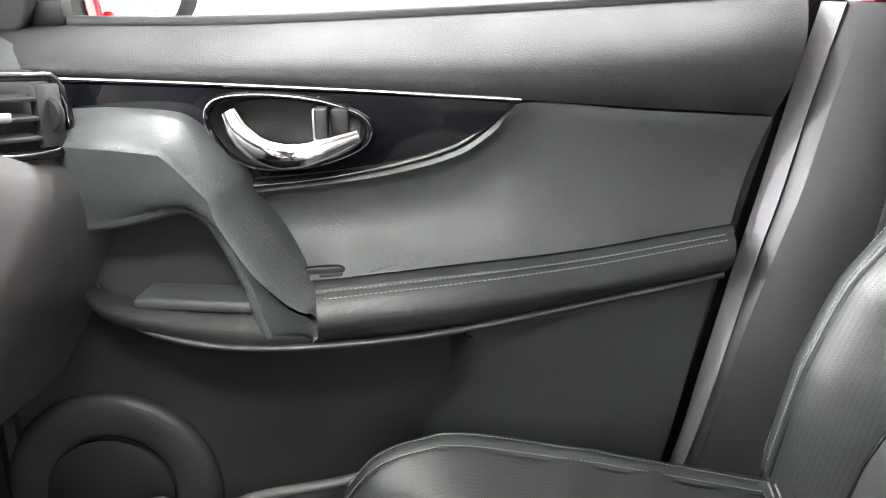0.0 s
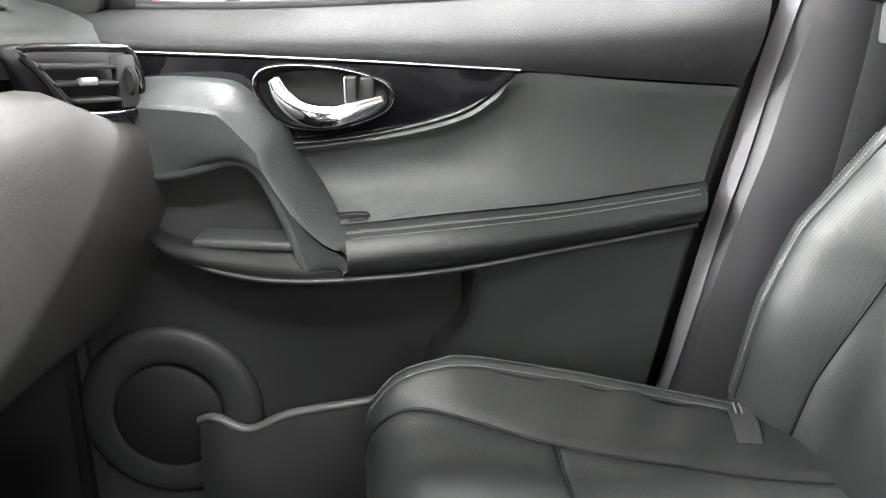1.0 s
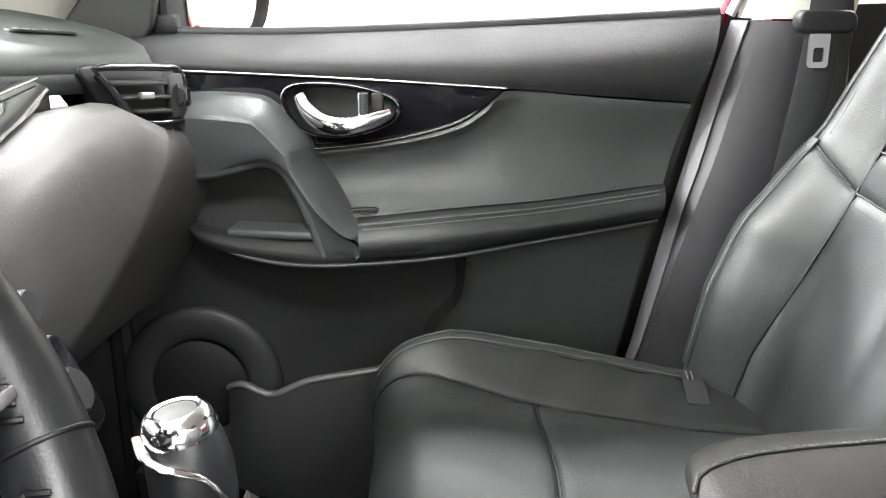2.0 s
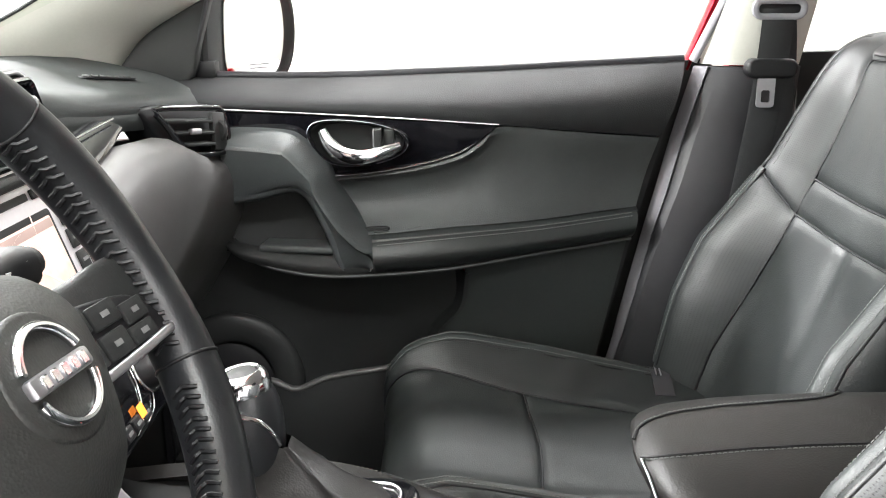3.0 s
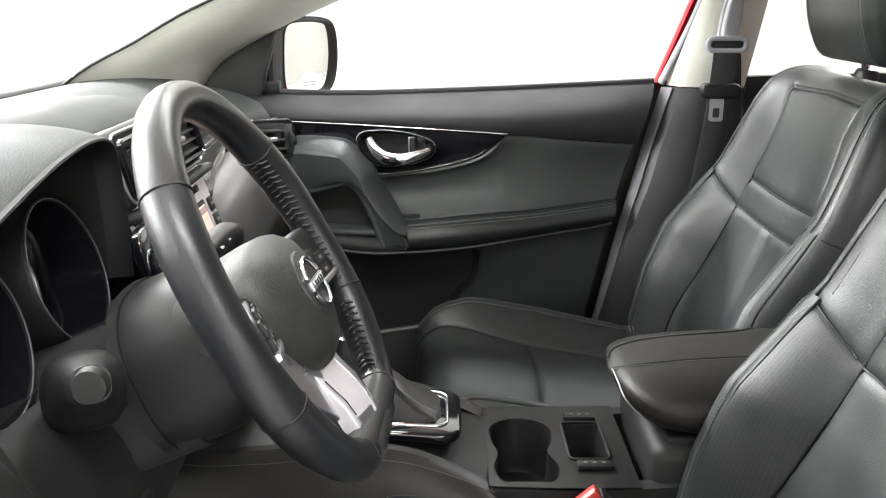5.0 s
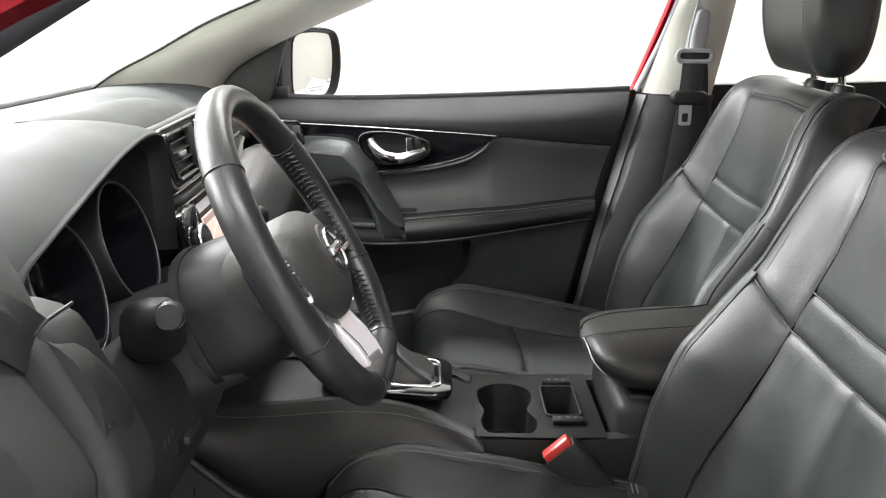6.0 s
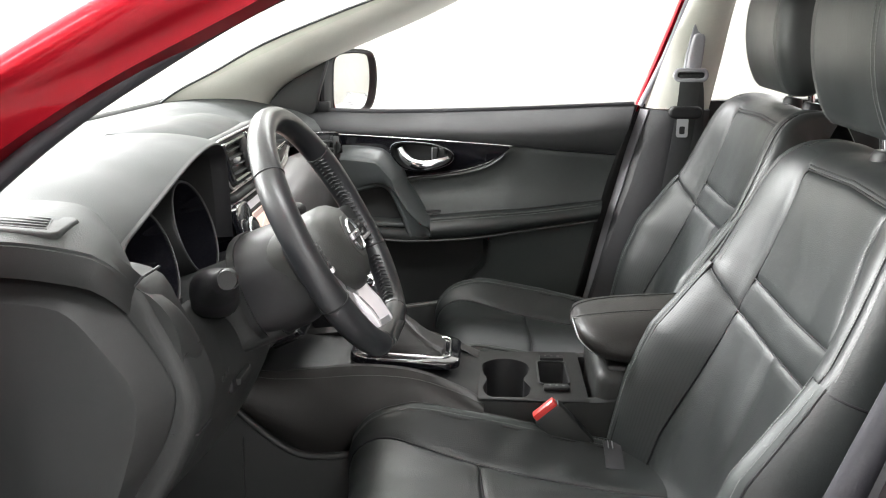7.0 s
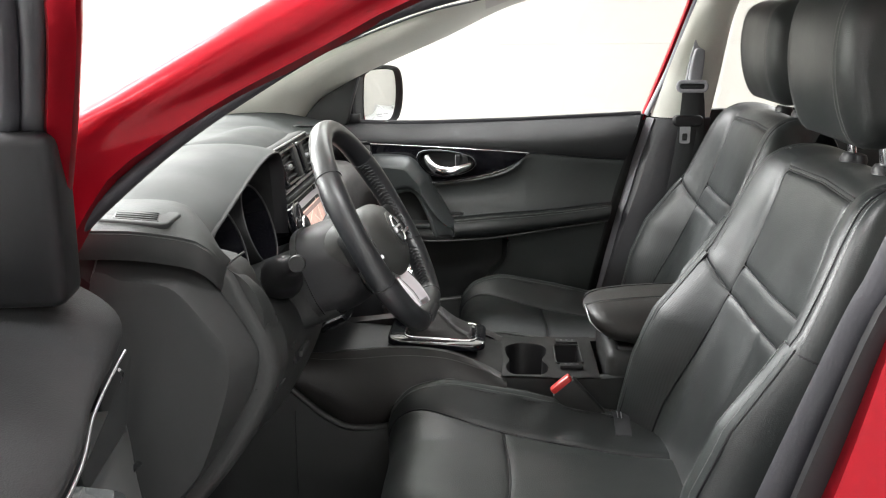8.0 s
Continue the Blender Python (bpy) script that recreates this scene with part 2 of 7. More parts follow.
def tube(path, rx, ry=None, up=(0, 0, 1), seg=12, closed=False, square=2.0, caps=True):
    """A swept rod: rx across (t x up), ry along up; square > 2 makes the section boxy."""
    p, t = frames(path, closed)
    n = len(p)
    rx = np.broadcast_to(np.asarray(rx, dtype=float), (n,))
    ry = rx if ry is None else np.broadcast_to(np.asarray(ry, dtype=float), (n,))
    up = np.broadcast_to(np.asarray(up, dtype=float), (n, 3))
    P = np.zeros((n, seg, 3))
    for i in range(n):
        s = np.cross(t[i], up[i])
        s /= np.linalg.norm(s) + 1e-12
        w = np.cross(s, t[i])
        for j in range(seg):
            a = 2 * math.pi * j / seg
            c, d = math.cos(a), math.sin(a)
            c = math.copysign(abs(c) ** (2 / square), c)
            d = math.copysign(abs(d) ** (2 / square), d)
            P[i, j] = p[i] + s * (rx[i] * c) + w * (ry[i] * d)
    v, f = sheet(P, closed, True)
    f = [tuple(reversed(q)) for q in f]
    if caps and not closed:
        f += [tuple(range(seg)), tuple(reversed(range((n - 1) * seg, n * seg)))]
    return v, f


def slab(outline, m, thick, bevel=0.003, steps=3, closed_back=True):
    """A plate: a closed outline (x, y) in the frame m, rising along its z, with a rounded rim."""
    o = np.asarray(outline, dtype=float)
    area = 0.5 * np.sum(o[:, 0] * np.roll(o[:, 1], -1) - np.roll(o[:, 0], -1) * o[:, 1])
    if area < 0:
        o = o[::-1]
    t = np.roll(o, -1, 0) - np.roll(o, 1, 0)
    t /= np.linalg.norm(t, axis=1)[:, None] + 1e-12
    inn = np.stack([-t[:, 1], t[:, 0]], axis=1)
    rings = [(0.0, 0.0)]
    for s in range(steps + 1):
        a = math.pi / 2 * s / steps
        rings.append((bevel * (1 - math.cos(a)), thick - bevel + bevel * math.sin(a)))
    k = len(o)
    vs, fs = [], []
    for ins, z in rings:
        q = o + inn * ins
        vs += [tuple(m @ Vector((x, y, z))) for x, y in q]
    for r in range(len(rings) - 1):
        for i in range(k):
            j = (i + 1) % k
            fs.append((r * k + i, r * k + j, (r + 1) * k + j, (r + 1) * k + i))
    fs.append(tuple(range((len(rings) - 1) * k, len(rings) * k)))
    if closed_back:
        fs.append(tuple(reversed(range(k))))
    return vs, fs


def rbox(cx, cy, cz, sx, sy, sz, bevel=0.004, seg=2, m=None):
    bm = bmesh.new()
    bmesh.ops.create_cube(bm, size=1)
    for v in bm.verts:
        v.co = Vector((v.co.x * sx, v.co.y * sy, v.co.z * sz))
    if bevel > 0:
        bmesh.ops.bevel(bm, geom=list(bm.edges), offset=min(bevel, 0.49 * min(sx, sy, sz)), segments=seg, profile=0.5, affect="EDGES")
    bm.verts.index_update()
    w = Matrix.Translation((cx, cy, cz)) if m is None else m
    vs = [tuple(w @ v.co) for v in bm.verts]
    fs = [tuple(v.index for v in f.verts) for f in bm.faces]
    bm.free()
    return vs, fs


def revolve(profile, m, seg=24):
    """Profile (radius, height) turned round the z of m."""
    P = np.zeros((len(profile), seg, 3))
    for i, (r, z) in enumerate(profile):
        for j in range(seg):
            a = 2 * math.pi * j / seg
            P[i, j] = m @ Vector((r * math.cos(a), r * math.sin(a), z))
    return sheet(P, False, True)


def plate_with_holes(outer, holes, m, depths):
    """Flat plate in the frame m with wells sunk through it."""
    bm = bmesh.new()
    edges = []
    for loop in (outer, *holes):
        vs = [bm.verts.new((x, y, 0)) for x, y in loop]
        edges += [bm.edges.new((a, b)) for a, b in zip(vs, vs[1:] + vs[:1])]
    bmesh.ops.triangle_fill(bm, edges=edges, use_beauty=True)
    bmesh.ops.recalc_face_normals(bm, faces=bm.faces)
    if bm.faces and sum(f.normal.z for f in bm.faces) < 0:
        bmesh.ops.reverse_faces(bm, faces=bm.faces)
    bm.verts.index_update()
    top = ([tuple(m @ v.co) for v in bm.verts], [tuple(v.index for v in f.verts) for f in bm.faces])
    bm.free()
    wells = []
    for loop, d in zip(holes, depths):
        o = np.asarray(loop, dtype=float)
        c = o.mean(axis=0)
        rings = [(1.0, 0.0), (0.985, -0.004), (0.95, -d + 0.008), (0.9, -d)]
        vs, fs, k = [], [], len(o)
        for s, z in rings:
            vs += [tuple(m @ Vector((*(c + (p - c) * s), z))) for p in o]
        for r in range(3):
            for i in range(k):
                j = (i + 1) % k
                fs.append((r * k + i, r * k + j, (r + 1) * k + j, (r + 1) * k + i))
        fs.append(tuple(range(3 * k, 4 * k)))
        wells.append((vs, fs))
    return top, wells


def stitches(path, up, length=0.0033, gap=0.0013, r=0.00045):
    """A row of short raised threads along a line."""
    p = np.asarray(path, dtype=float)
    d = np.concatenate([[0], np.cumsum(np.linalg.norm(np.diff(p, axis=0), axis=1))])
    vs, fs = [], []
    s = 0.0
    upv = np.asarray(up, dtype=float)
    while s + length < d[-1]:
        q = [np.array([np.interp(s + length * k, d, p[:, i]) for i in range(3)]) for k in (0, 0.5, 1)]
        t = q[2] - q[0]
        t /= np.linalg.norm(t) + 1e-12
        side = np.cross(t, upv)
        side /= np.linalg.norm(side) + 1e-12
        w = np.cross(side, t)
        k0 = len(vs)
        for a, lift in zip(q, (-0.3, 0.8, -0.3)):
            c = a + w * r * lift
            vs += [tuple(c + side * r), tuple(c + w * r), tuple(c - side * r), tuple(c - w * r)]
        for i in range(2):
            for j in range(4):
                a, b = k0 + 4 * i + j, k0 + 4 * i + (j + 1) % 4
                fs.append((a, b, b + 4, a + 4))
        s += length + gap
    return vs, fs


XZ = Matrix(((1, 0, 0, 0), (0, 0, -1, 0), (0, 1, 0, 0), (0, 0, 0, 1)))   # plate drawn in x, z; rises towards -y


def upright(y):
    return Matrix.Translation((0, y, 0)) @ XZ


def ring_of(pts, n=48):
    return curve(pts, n, closed=True)


def rounded_rect(cx, cy, w, h, r, n=5):
    out = []
    for sx, sy, a0 in ((1, 1, 0), (-1, 1, 90), (-1, -1, 180), (1, -1, 270)):
        for k in range(n + 1):
            a = radians(a0 + 90 * k / n)
            out.append((cx + sx * (w / 2 - r) + r * math.cos(a), cy + sy * (h / 2 - r) + r * math.sin(a)))
    return out

# ---------------------------------------------------------------- photo bay
def bay():
    x0, x1, y0, y1, h, t = -6.0, 6.0, -5.0, 6.0, BAY_H, 0.15
    tagged(part("floor", rbox(0, 0.5, -0.05, x1 - x0, y1 - y0, 0.1, 0.0), "floor"), "pale grey sealed concrete floor of the photo bay", "floor", kind="structure")
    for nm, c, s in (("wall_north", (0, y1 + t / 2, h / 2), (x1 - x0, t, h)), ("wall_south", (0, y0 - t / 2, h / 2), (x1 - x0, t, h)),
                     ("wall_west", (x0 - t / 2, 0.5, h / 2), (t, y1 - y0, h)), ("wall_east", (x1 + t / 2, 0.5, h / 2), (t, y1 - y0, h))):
        # west and south get the lighter tone to bounce more light, north and east the dimmer
        w = part(nm, rbox(*c, *s, 0.0), "wall_brightened" if nm in ("wall_west", "wall_south") else "wall")
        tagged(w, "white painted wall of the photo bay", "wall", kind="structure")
        # sheet seams, shallow grooves seen as thin battens
        for z in (1.15, 2.3):
            if "north" in nm:
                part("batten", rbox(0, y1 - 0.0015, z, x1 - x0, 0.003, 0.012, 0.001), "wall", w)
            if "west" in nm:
                part("batten", rbox(x0 + 0.002, 0.5, z, 0.003, y1 - y0, 0.012, 0.001), "wall_brightened", w)
    tagged(part("ceiling", rbox(0, 0.5, h + 0.05, x1 - x0, y1 - y0, 0.1, 0.0), "ceil"), "white painted ceiling of the photo bay", "ceiling", kind="structure")
    first = None
    for x, y in PANELS:
        if first is None:
            first = thing("ceiling_light", (x, y, h - 0.02), "white rectangular ceiling light panel, switched on", "ceiling light", "bay ceiling lights")
            part("frame", join(rbox(x - 0.77, y, h - 0.02, 0.04, 0.68, 0.04, 0.004), rbox(x + 0.77, y, h - 0.02, 0.04, 0.68, 0.04, 0.004),
                               rbox(x, y - 0.32, h - 0.02, 1.5, 0.04, 0.04, 0.004), rbox(x, y + 0.32, h - 0.02, 1.5, 0.04, 0.04, 0.004)), "satin", first)
            part("diffuser", rbox(x, y, h - 0.02, 1.5, 0.6, 0.02, 0.004), "diffuser", first, "glowing white diffuser")
        else:
            copy_thing(first, Matrix.Translation((x, y, h - 0.02)))


bay()


# ---------------------------------------------------------------- body shell of the car
def both(fn):
    """Runs fn for the passenger side, then mirrored for the driver's."""
    Side.fn, Side.flip = None, False
    fn("passenger")
    Side.fn, Side.flip = (lambda v: Vector((v[0], 2 * YC - v[1], v[2]))), True
    fn("driver")
    Side.fn, Side.flip = None, False


def body():
    # one carpet pan with raised middle and toe board
    ys = [-0.62, -0.6, 0.0, 0.04, 0.08, 0.25, 0.29, 0.33, 0.93, 0.95]
    zs = [0.4, 0.34, 0.34, 0.36, 0.44, 0.44, 0.36, 0.34, 0.34, 0.4]
    P = []
    for x, dz in ((-0.86, 0.45), (-0.78, 0.3), (-0.68, 0.12), (-0.58, 0.02), (-0.4, 0), (0.2, 0), (0.62, 0.02), (0.7, 0.06), (1.5, 0.06)):
        P.append([(x, y, z + dz) for y, z in zip(ys, zs)])
    tagged(part("floor_pan", solid(P, (0, 0, -0.02)), "carpet"), "black carpeted car floor with raised tunnel", "car floor", kind="structure")
    fw = rbox(-0.88, YC, 0.68, 0.04, 1.5, 0.62, 0.01)
    tagged(part("firewall", fw, "black"), "black panel at the front of the footwells", "firewall", kind="structure")

    # windshield
    ws_lo = [(-0.77, -0.60, 1.09), (-0.90, YC, 1.10), (-0.77, 0.93, 1.09)]
    ws_hi = [(0.0, -0.44, 1.43), (-0.07, YC, 1.45), (0.0, 0.77, 1.43)]
    w = part("windshield", sheet(ruled(ws_lo, ws_hi, 24, 12, (0, 0, 0.015))), "screenglass")
    w.visible_shadow = False
    tagged(w, "clear curved laminated windshield", "windshield", kind="structure")

    # roof: red skin and pale lining
    lin = []
    for x, z, hw in ((-0.03, 1.43, 0.60), (0.1, 1.475, 0.61), (0.4, 1.51, 0.62), (0.9, 1.51, 0.62), (1.4, 1.47, 0.6), (1.75, 1.36, 0.58)):
        lin.append([(x, YC + hw * u, z - 0.05 * abs(u) ** 3) for u in np.linspace(-1, 1, 17)])
    tagged(part("headliner", solid(lin, (0, 0, 0.01)), "headliner"), "pale grey cloth headliner", "headliner", kind="structure")
    skin = []
    for x, z, hw in ((-0.06, 1.465, 0.63), (0.1, 1.52, 0.66), (0.4, 1.56, 0.67), (0.9, 1.56, 0.67), (1.4, 1.52, 0.65), (1.8, 1.41, 0.62)):
        skin.append([(x, YC + hw * u, z - 0.06 * abs(u) ** 3) for u in np.linspace(-1, 1, 17)])
    tagged(part("roof", solid(skin, (0, 0, -0.01)), "red"), "metallic red car roof panel", "car roof", kind="structure")
    # tail closes the cabin behind
    tail = [[(1.8, YC - 0.6, z), (1.95, YC, z), (1.8, YC + 0.6, z)] for z in (0.4, 1.1)]
    tagged(part("tailgate", solid(tail, (0.03, 0, 0)), "red"), "metallic red tailgate closing the rear", "tailgate", kind="structure")
    rw = part("rear_window", sheet([[(1.8, YC - 0.6, 1.1), (1.95, YC, 1.1), (1.8, YC + 0.6, 1.1)], [(1.75, YC - 0.56, 1.38), (1.8, YC, 1.4), (1.75, YC + 0.56, 1.38)]]), "pane")
    rw.visible_shadow = False
    tagged(rw, "clear rear window glass", "window", kind="structure")

    def pillars(side):
        # A pillar inner trim, pale
        lo = [(-0.84, 0.88, 1.05), (-0.70, 0.80, 1.141), (-0.60, 0.797, 1.193), (-0.46, 0.792, 1.266), (-0.2, 0.77, 1.364), (-0.03, 0.745, 1.405), (0.25, 0.72, 1.47)]
        hi = [(-0.62, 0.955, 1.02), (-0.535, 0.945, 1.08), (-0.508, 0.94, 1.115), (-0.472, 0.936, 1.152), (-0.42, 0.928, 1.184), (-0.335, 0.915, 1.227), (-0.145, 0.892, 1.308), (0.06, 0.872, 1.398), (0.3, 0.85, 1.44)]
        P = ruled(lo, hi, 40, 9, (0.012, -0.022, 0.0))
        if side == "passenger":
            tagged(part("a_pillar_trim", solid(P, (0.0, 0.015, 0.0)), "beige"), "pale grey moulded A-pillar trim", "pillar trim", kind="structure")
        if side == "passenger":
            tagged(part("windshield_seal", tube(curve([(p[0] - 0.004, p[1], p[2]) for p in lo], 40), 0.0035, 0.003), "rubber"), "black windshield edge seal along the pillar trim", "window seal", kind="structure")
        # outer pillar and sill, painted
        A = [(-0.9, 0.985, 0.98), (-0.62, 0.975, 1.155), (-0.40, 0.955, 1.28), (-0.21, 0.935, 1.348), (-0.09, 0.92, 1.382), (0.2, 0.90, 1.462), (0.9, 0.88, 1.51), (1.5, 0.86, 1.44)]
        B = [(-0.66, 0.985, 0.98), (-0.5, 0.985, 1.09), (-0.40, 0.97, 1.195), (-0.28, 0.955, 1.283), (-0.12, 0.935, 1.368), (0.2, 0.915, 1.435), (0.9, 0.89, 1.485), (1.4, 0.87, 1.42)]
        if side == "driver":
            A = [(-0.95, 0.93, 1.02), (-0.62, 0.94, 1.165), (-0.49, 0.94, 1.235), (-0.418, 0.94, 1.275), (-0.374, 0.94, 1.298), (-0.315, 0.94, 1.330), (-0.258, 0.935, 1.362), (-0.235, 0.932, 1.375), (-0.12, 0.915, 1.432), (0.1, 0.89, 1.50), (0.4, 0.86, 1.545), (0.9, 0.86, 1.545), (1.5, 0.85, 1.47)]
            mid = [(-0.75, 0.985, 1.0), (-0.5, 0.985, 1.185), (-0.40, 0.98, 1.246), (-0.357, 0.98, 1.273), (-0.304, 0.975, 1.296), (-0.248, 0.97, 1.324), (-0.195, 0.965, 1.350), (-0.147, 0.955, 1.374), (0.0, 0.935, 1.432), (0.2, 0.92, 1.475), (0.9, 0.90, 1.51), (1.5, 0.88, 1.44)]
            B = [(-0.56, 0.955, 0.95), (-0.47, 0.955, 1.08), (-0.41, 0.95, 1.175), (-0.378, 0.95, 1.215), (-0.318, 0.945, 1.256), (-0.26, 0.94, 1.290), (-0.203, 0.935, 1.319), (-0.148, 0.93, 1.347), (-0.113, 0.925, 1.366), (0.0, 0.915, 1.408), (0.2, 0.90, 1.438), (0.9, 0.88, 1.482), (1.4, 0.86, 1.42)]
            P = ruled(mid, A, 70, 8, (0.0, 0.010, 0.010), power=0.8)
            Q = ruled(B, mid, 70, 6, (0.0, -0.008, 0.0))
            G = np.concatenate([Q, P[:, 1:]], axis=1)
            for _ in range(4):
                G[:, 1:-1] = 0.25 * G[:, :-2] + 0.5 * G[:, 1:-1] + 0.25 * G[:, 2:]
            red = solid(G, (0.005, -0.022, -0.004))
        else:
            red = solid(ruled(B, A, 60, 10, (0.0, 0.028, 0.0)), (0.0, -0.008, 0.0))
        tagged(part("a_pillar", red, "red"), "metallic red painted windshield pillar and roof rail", "car body", kind="structure")
        # door-opening seal, one bead round the opening
        seal = curve([(-0.50, 0.95, 0.60), (-0.50, 0.955, 0.9), (-0.495, 0.955, 1.03), (-0.46, 0.95, 1.115), (-0.393, 0.945, 1.187), (-0.27, 0.93, 1.280), (-0.085, 0.91, 1.374),
                      (0.2, 0.895, 1.428), (0.42, 0.885, 1.435), (0.50, 0.89, 1.38), (0.47, 0.93, 1.2), (0.415, 0.955, 1.08), (0.345, 0.955, 0.9), (0.28, 0.95, 0.7), (0.22, 0.95, 0.5)], 140)
        if side == "driver":
            tagged(part("door_seal", tube(seal + np.array((0.001, -0.018, 0.001)), 0.0085, 0.014, (0, 1, 0), 18), "rubber"), "black rubber seal round the open driver's doorway", "door seal", kind="structure")
        # B pillar: painted outside, dark lower and pale upper trim inside
        up_f = [(0.40, 0.93, 1.108), (0.43, 0.905, 1.22), (0.47, 0.872, 1.35), (0.50, 0.85, 1.44)]
        up_r = [(0.545, 0.915, 1.108), (0.56, 0.895, 1.22), (0.575, 0.865, 1.35), (0.6, 0.845, 1.44)]
        P = ruled(up_f, up_r, 20, 9, (0, -0.03, 0), power=0.6)
        tagged(part("b_pillar_upper_trim", solid(P, (0, 0.03, 0)), "beige"), "pale grey upper B-pillar trim", "pillar trim", kind="structure")
        lo_f = [(0.15, 0.90, 0.36), (0.225, 0.895, 0.5), (0.270, 0.895, 0.63), (0.293, 0.895, 0.73), (0.323, 0.90, 0.856), (0.340, 0.905, 0.918), (0.364, 0.915, 1.008), (0.396, 0.935, 1.105)]
        fold = [(0.17, 0.87, 0.36), (0.235, 0.862, 0.5), (0.282, 0.86, 0.64), (0.312, 0.86, 0.764), (0.342, 0.862, 0.867), (0.362, 0.865, 0.928), (0.388, 0.88, 1.013), (0.425, 0.905, 1.105)]
        lo_r = [(0.5, 0.90, 0.36), (0.5, 0.885, 0.5), (0.51, 0.875, 0.66), (0.53, 0.89, 0.85), (0.545, 0.915, 1.06), (0.55, 0.92, 1.105)]
        P = ruled(lo_f, fold, 36, 6, (-0.004, -0.004, 0))
        Q = ruled(fold, lo_r, 36, 12, (0, -0.022, 0), power=0.8)
        tagged(part("b_pillar_lower_trim", join(solid(P, (0.01, 0.02, 0)), solid(Q, (0, 0.03, 0))), "pillargrey", sharp=30), "charcoal plastic lower B-pillar trim", "pillar trim", kind="structure")
        if side == "passenger":
            on = lambda q: [(a[0] + q * (b[0] - a[0]) - 0.007, a[1] + q * (b[1] - a[1]) - 0.010, a[2]) for a, b in zip(lo_f, fold)]
            tagged(part("pillar_edge_strip", solid(ruled(on(-0.1), on(0.5), 36, 4), (0.006, 0.010, 0)), "palestrip"), "pale grey flocked strip along the B-pillar edge", "door seal", kind="structure")
        of = [(0.22, 0.985, 0.40), (0.245, 0.985, 0.6), (0.335, 0.98, 0.88), (0.385, 0.975, 1.08), (0.44, 0.945, 1.25), (0.50, 0.905, 1.45)]
        if side == "passenger":
            of = [(x + (0.06 if z < 1.1 else 0.0), y, z) for x, y, z in of]
        orr = [(0.54, 1.0, 0.40), (0.54, 1.0, 0.6), (0.55, 1.0, 0.88), (0.56, 0.985, 1.08), (0.58, 0.955, 1.25), (0.6, 0.91, 1.45)]
        if side == "passenger":
            orr = [(x - 0.045, y, z) for x, y, z in orr]
        P = ruled(of, orr, 26, 8, (0, 0.012, 0))
        tagged(part("b_pillar", solid(P, (0, -0.03, 0)), "red"), "metallic red painted B-pillar", "car body", kind="structure")
        # added black sheet: stops outside light and stands in for the gap's shade
        P = ruled([(0.10, 0.945, 0.36), (0.21, 0.945, 0.5), (0.25, 0.945, 0.66), (0.30, 0.948, 0.85), (0.36, 0.955, 1.06), (0.385, 0.955, 1.115)], [(0.3, 0.935, 0.36), (0.3, 0.935, 0.5), (0.32, 0.935, 0.66), (0.36, 0.94, 0.85), (0.41, 0.945, 1.06), (0.42, 0.94, 1.115)], 24, 4)
        tagged(part("b_pillar_gap_sheet", solid(P, (0, 0.012, 0)), "black"), "added black sheet standing in for the shaded gap behind the door", "door jamb", kind="structure")
        # grey flock strip along the pillar's front edge
        e = curve([(0.190, 0.905, 0.50), (0.246, 0.903, 0.66), (0.302, 0.912, 0.85), (0.362, 0.938, 1.06), (0.384, 0.940, 1.115), (0.434, 0.914, 1.23), (0.476, 0.880, 1.37), (0.499, 0.864, 1.44)], 50)
        if side == "passenger":
            e = curve([(0.388, 0.940, 1.112), (0.434, 0.914, 1.23), (0.476, 0.880, 1.37), (0.499, 0.864, 1.44)], 30)
        tagged(part("pillar_seal", tube(e, 0.007 if side == "passenger" else 0.02, 0.010, (0, 1, 0), 12), "greyseal" if side == "passenger" else "rubber"), "flocked seal along the B-pillar edge", "door seal", kind="structure")
        # rear door: lower trim, painted skin, clear pane, frame
        P = ruled([(0.55, 0.93, 0.45), (1.3, 0.93, 0.5)], [(0.55, 0.935, 1.125), (1.3, 0.92, 1.145)], 8, 10, (0, -0.03, 0))
        tagged(part("rear_door_trim", solid(P, (0, 0.03, 0)), "hardgrey"), "charcoal rear door trim panel", "door trim", kind="structure")
        P = ruled([(0.57, 1.0, 0.4), (1.35, 1.0, 0.45)], [(0.57, 0.985, 1.10), (1.35, 0.97, 1.13)], 8, 10, (0, 0.04, 0))
        tagged(part("rear_door_skin", solid(P, (0, -0.02, 0)), "red"), "metallic red rear door skin", "car door", kind="structure")
        pn = part("rear_door_glass", sheet([[(0.57, 0.965, 1.12), (1.35, 0.95, 1.14)], [(0.6, 0.885, 1.45), (1.25, 0.88, 1.48)]]), "pane")
        pn.visible_shadow = False
        tagged(pn, "clear rear side window glass", "window", kind="structure")
        P = ruled([(1.3, 0.97, 0.4), (1.85, 0.83, 0.4)], [(1.3, 0.88, 1.5), (1.8, 0.76, 1.4)], 10, 10, (0, 0.03, 0))
        tagged(part("rear_quarter", solid(P, (0, -0.03, 0)), "red"), "metallic red rear quarter panel", "car body", kind="structure")
        # sill
        P = ruled([(-0.6, 0.93, 0.36), (0.6, 0.93, 0.36)], [(-0.6, 0.99, 0.40), (0.6, 0.99, 0.40)], 6, 6, (0, 0, 0.02))
        tagged(part("door_sill", solid(P, (0, 0, -0.06)), "hardgrey"), "charcoal sill tread along the doorway", "door sill", kind="structure")
        P = ruled([(-0.7, 1.0, 0.2), (1.4, 1.0, 0.2)], [(-0.7, 0.995, 0.40), (1.4, 0.995, 0.40)], 6, 6, (0, 0.02, 0))
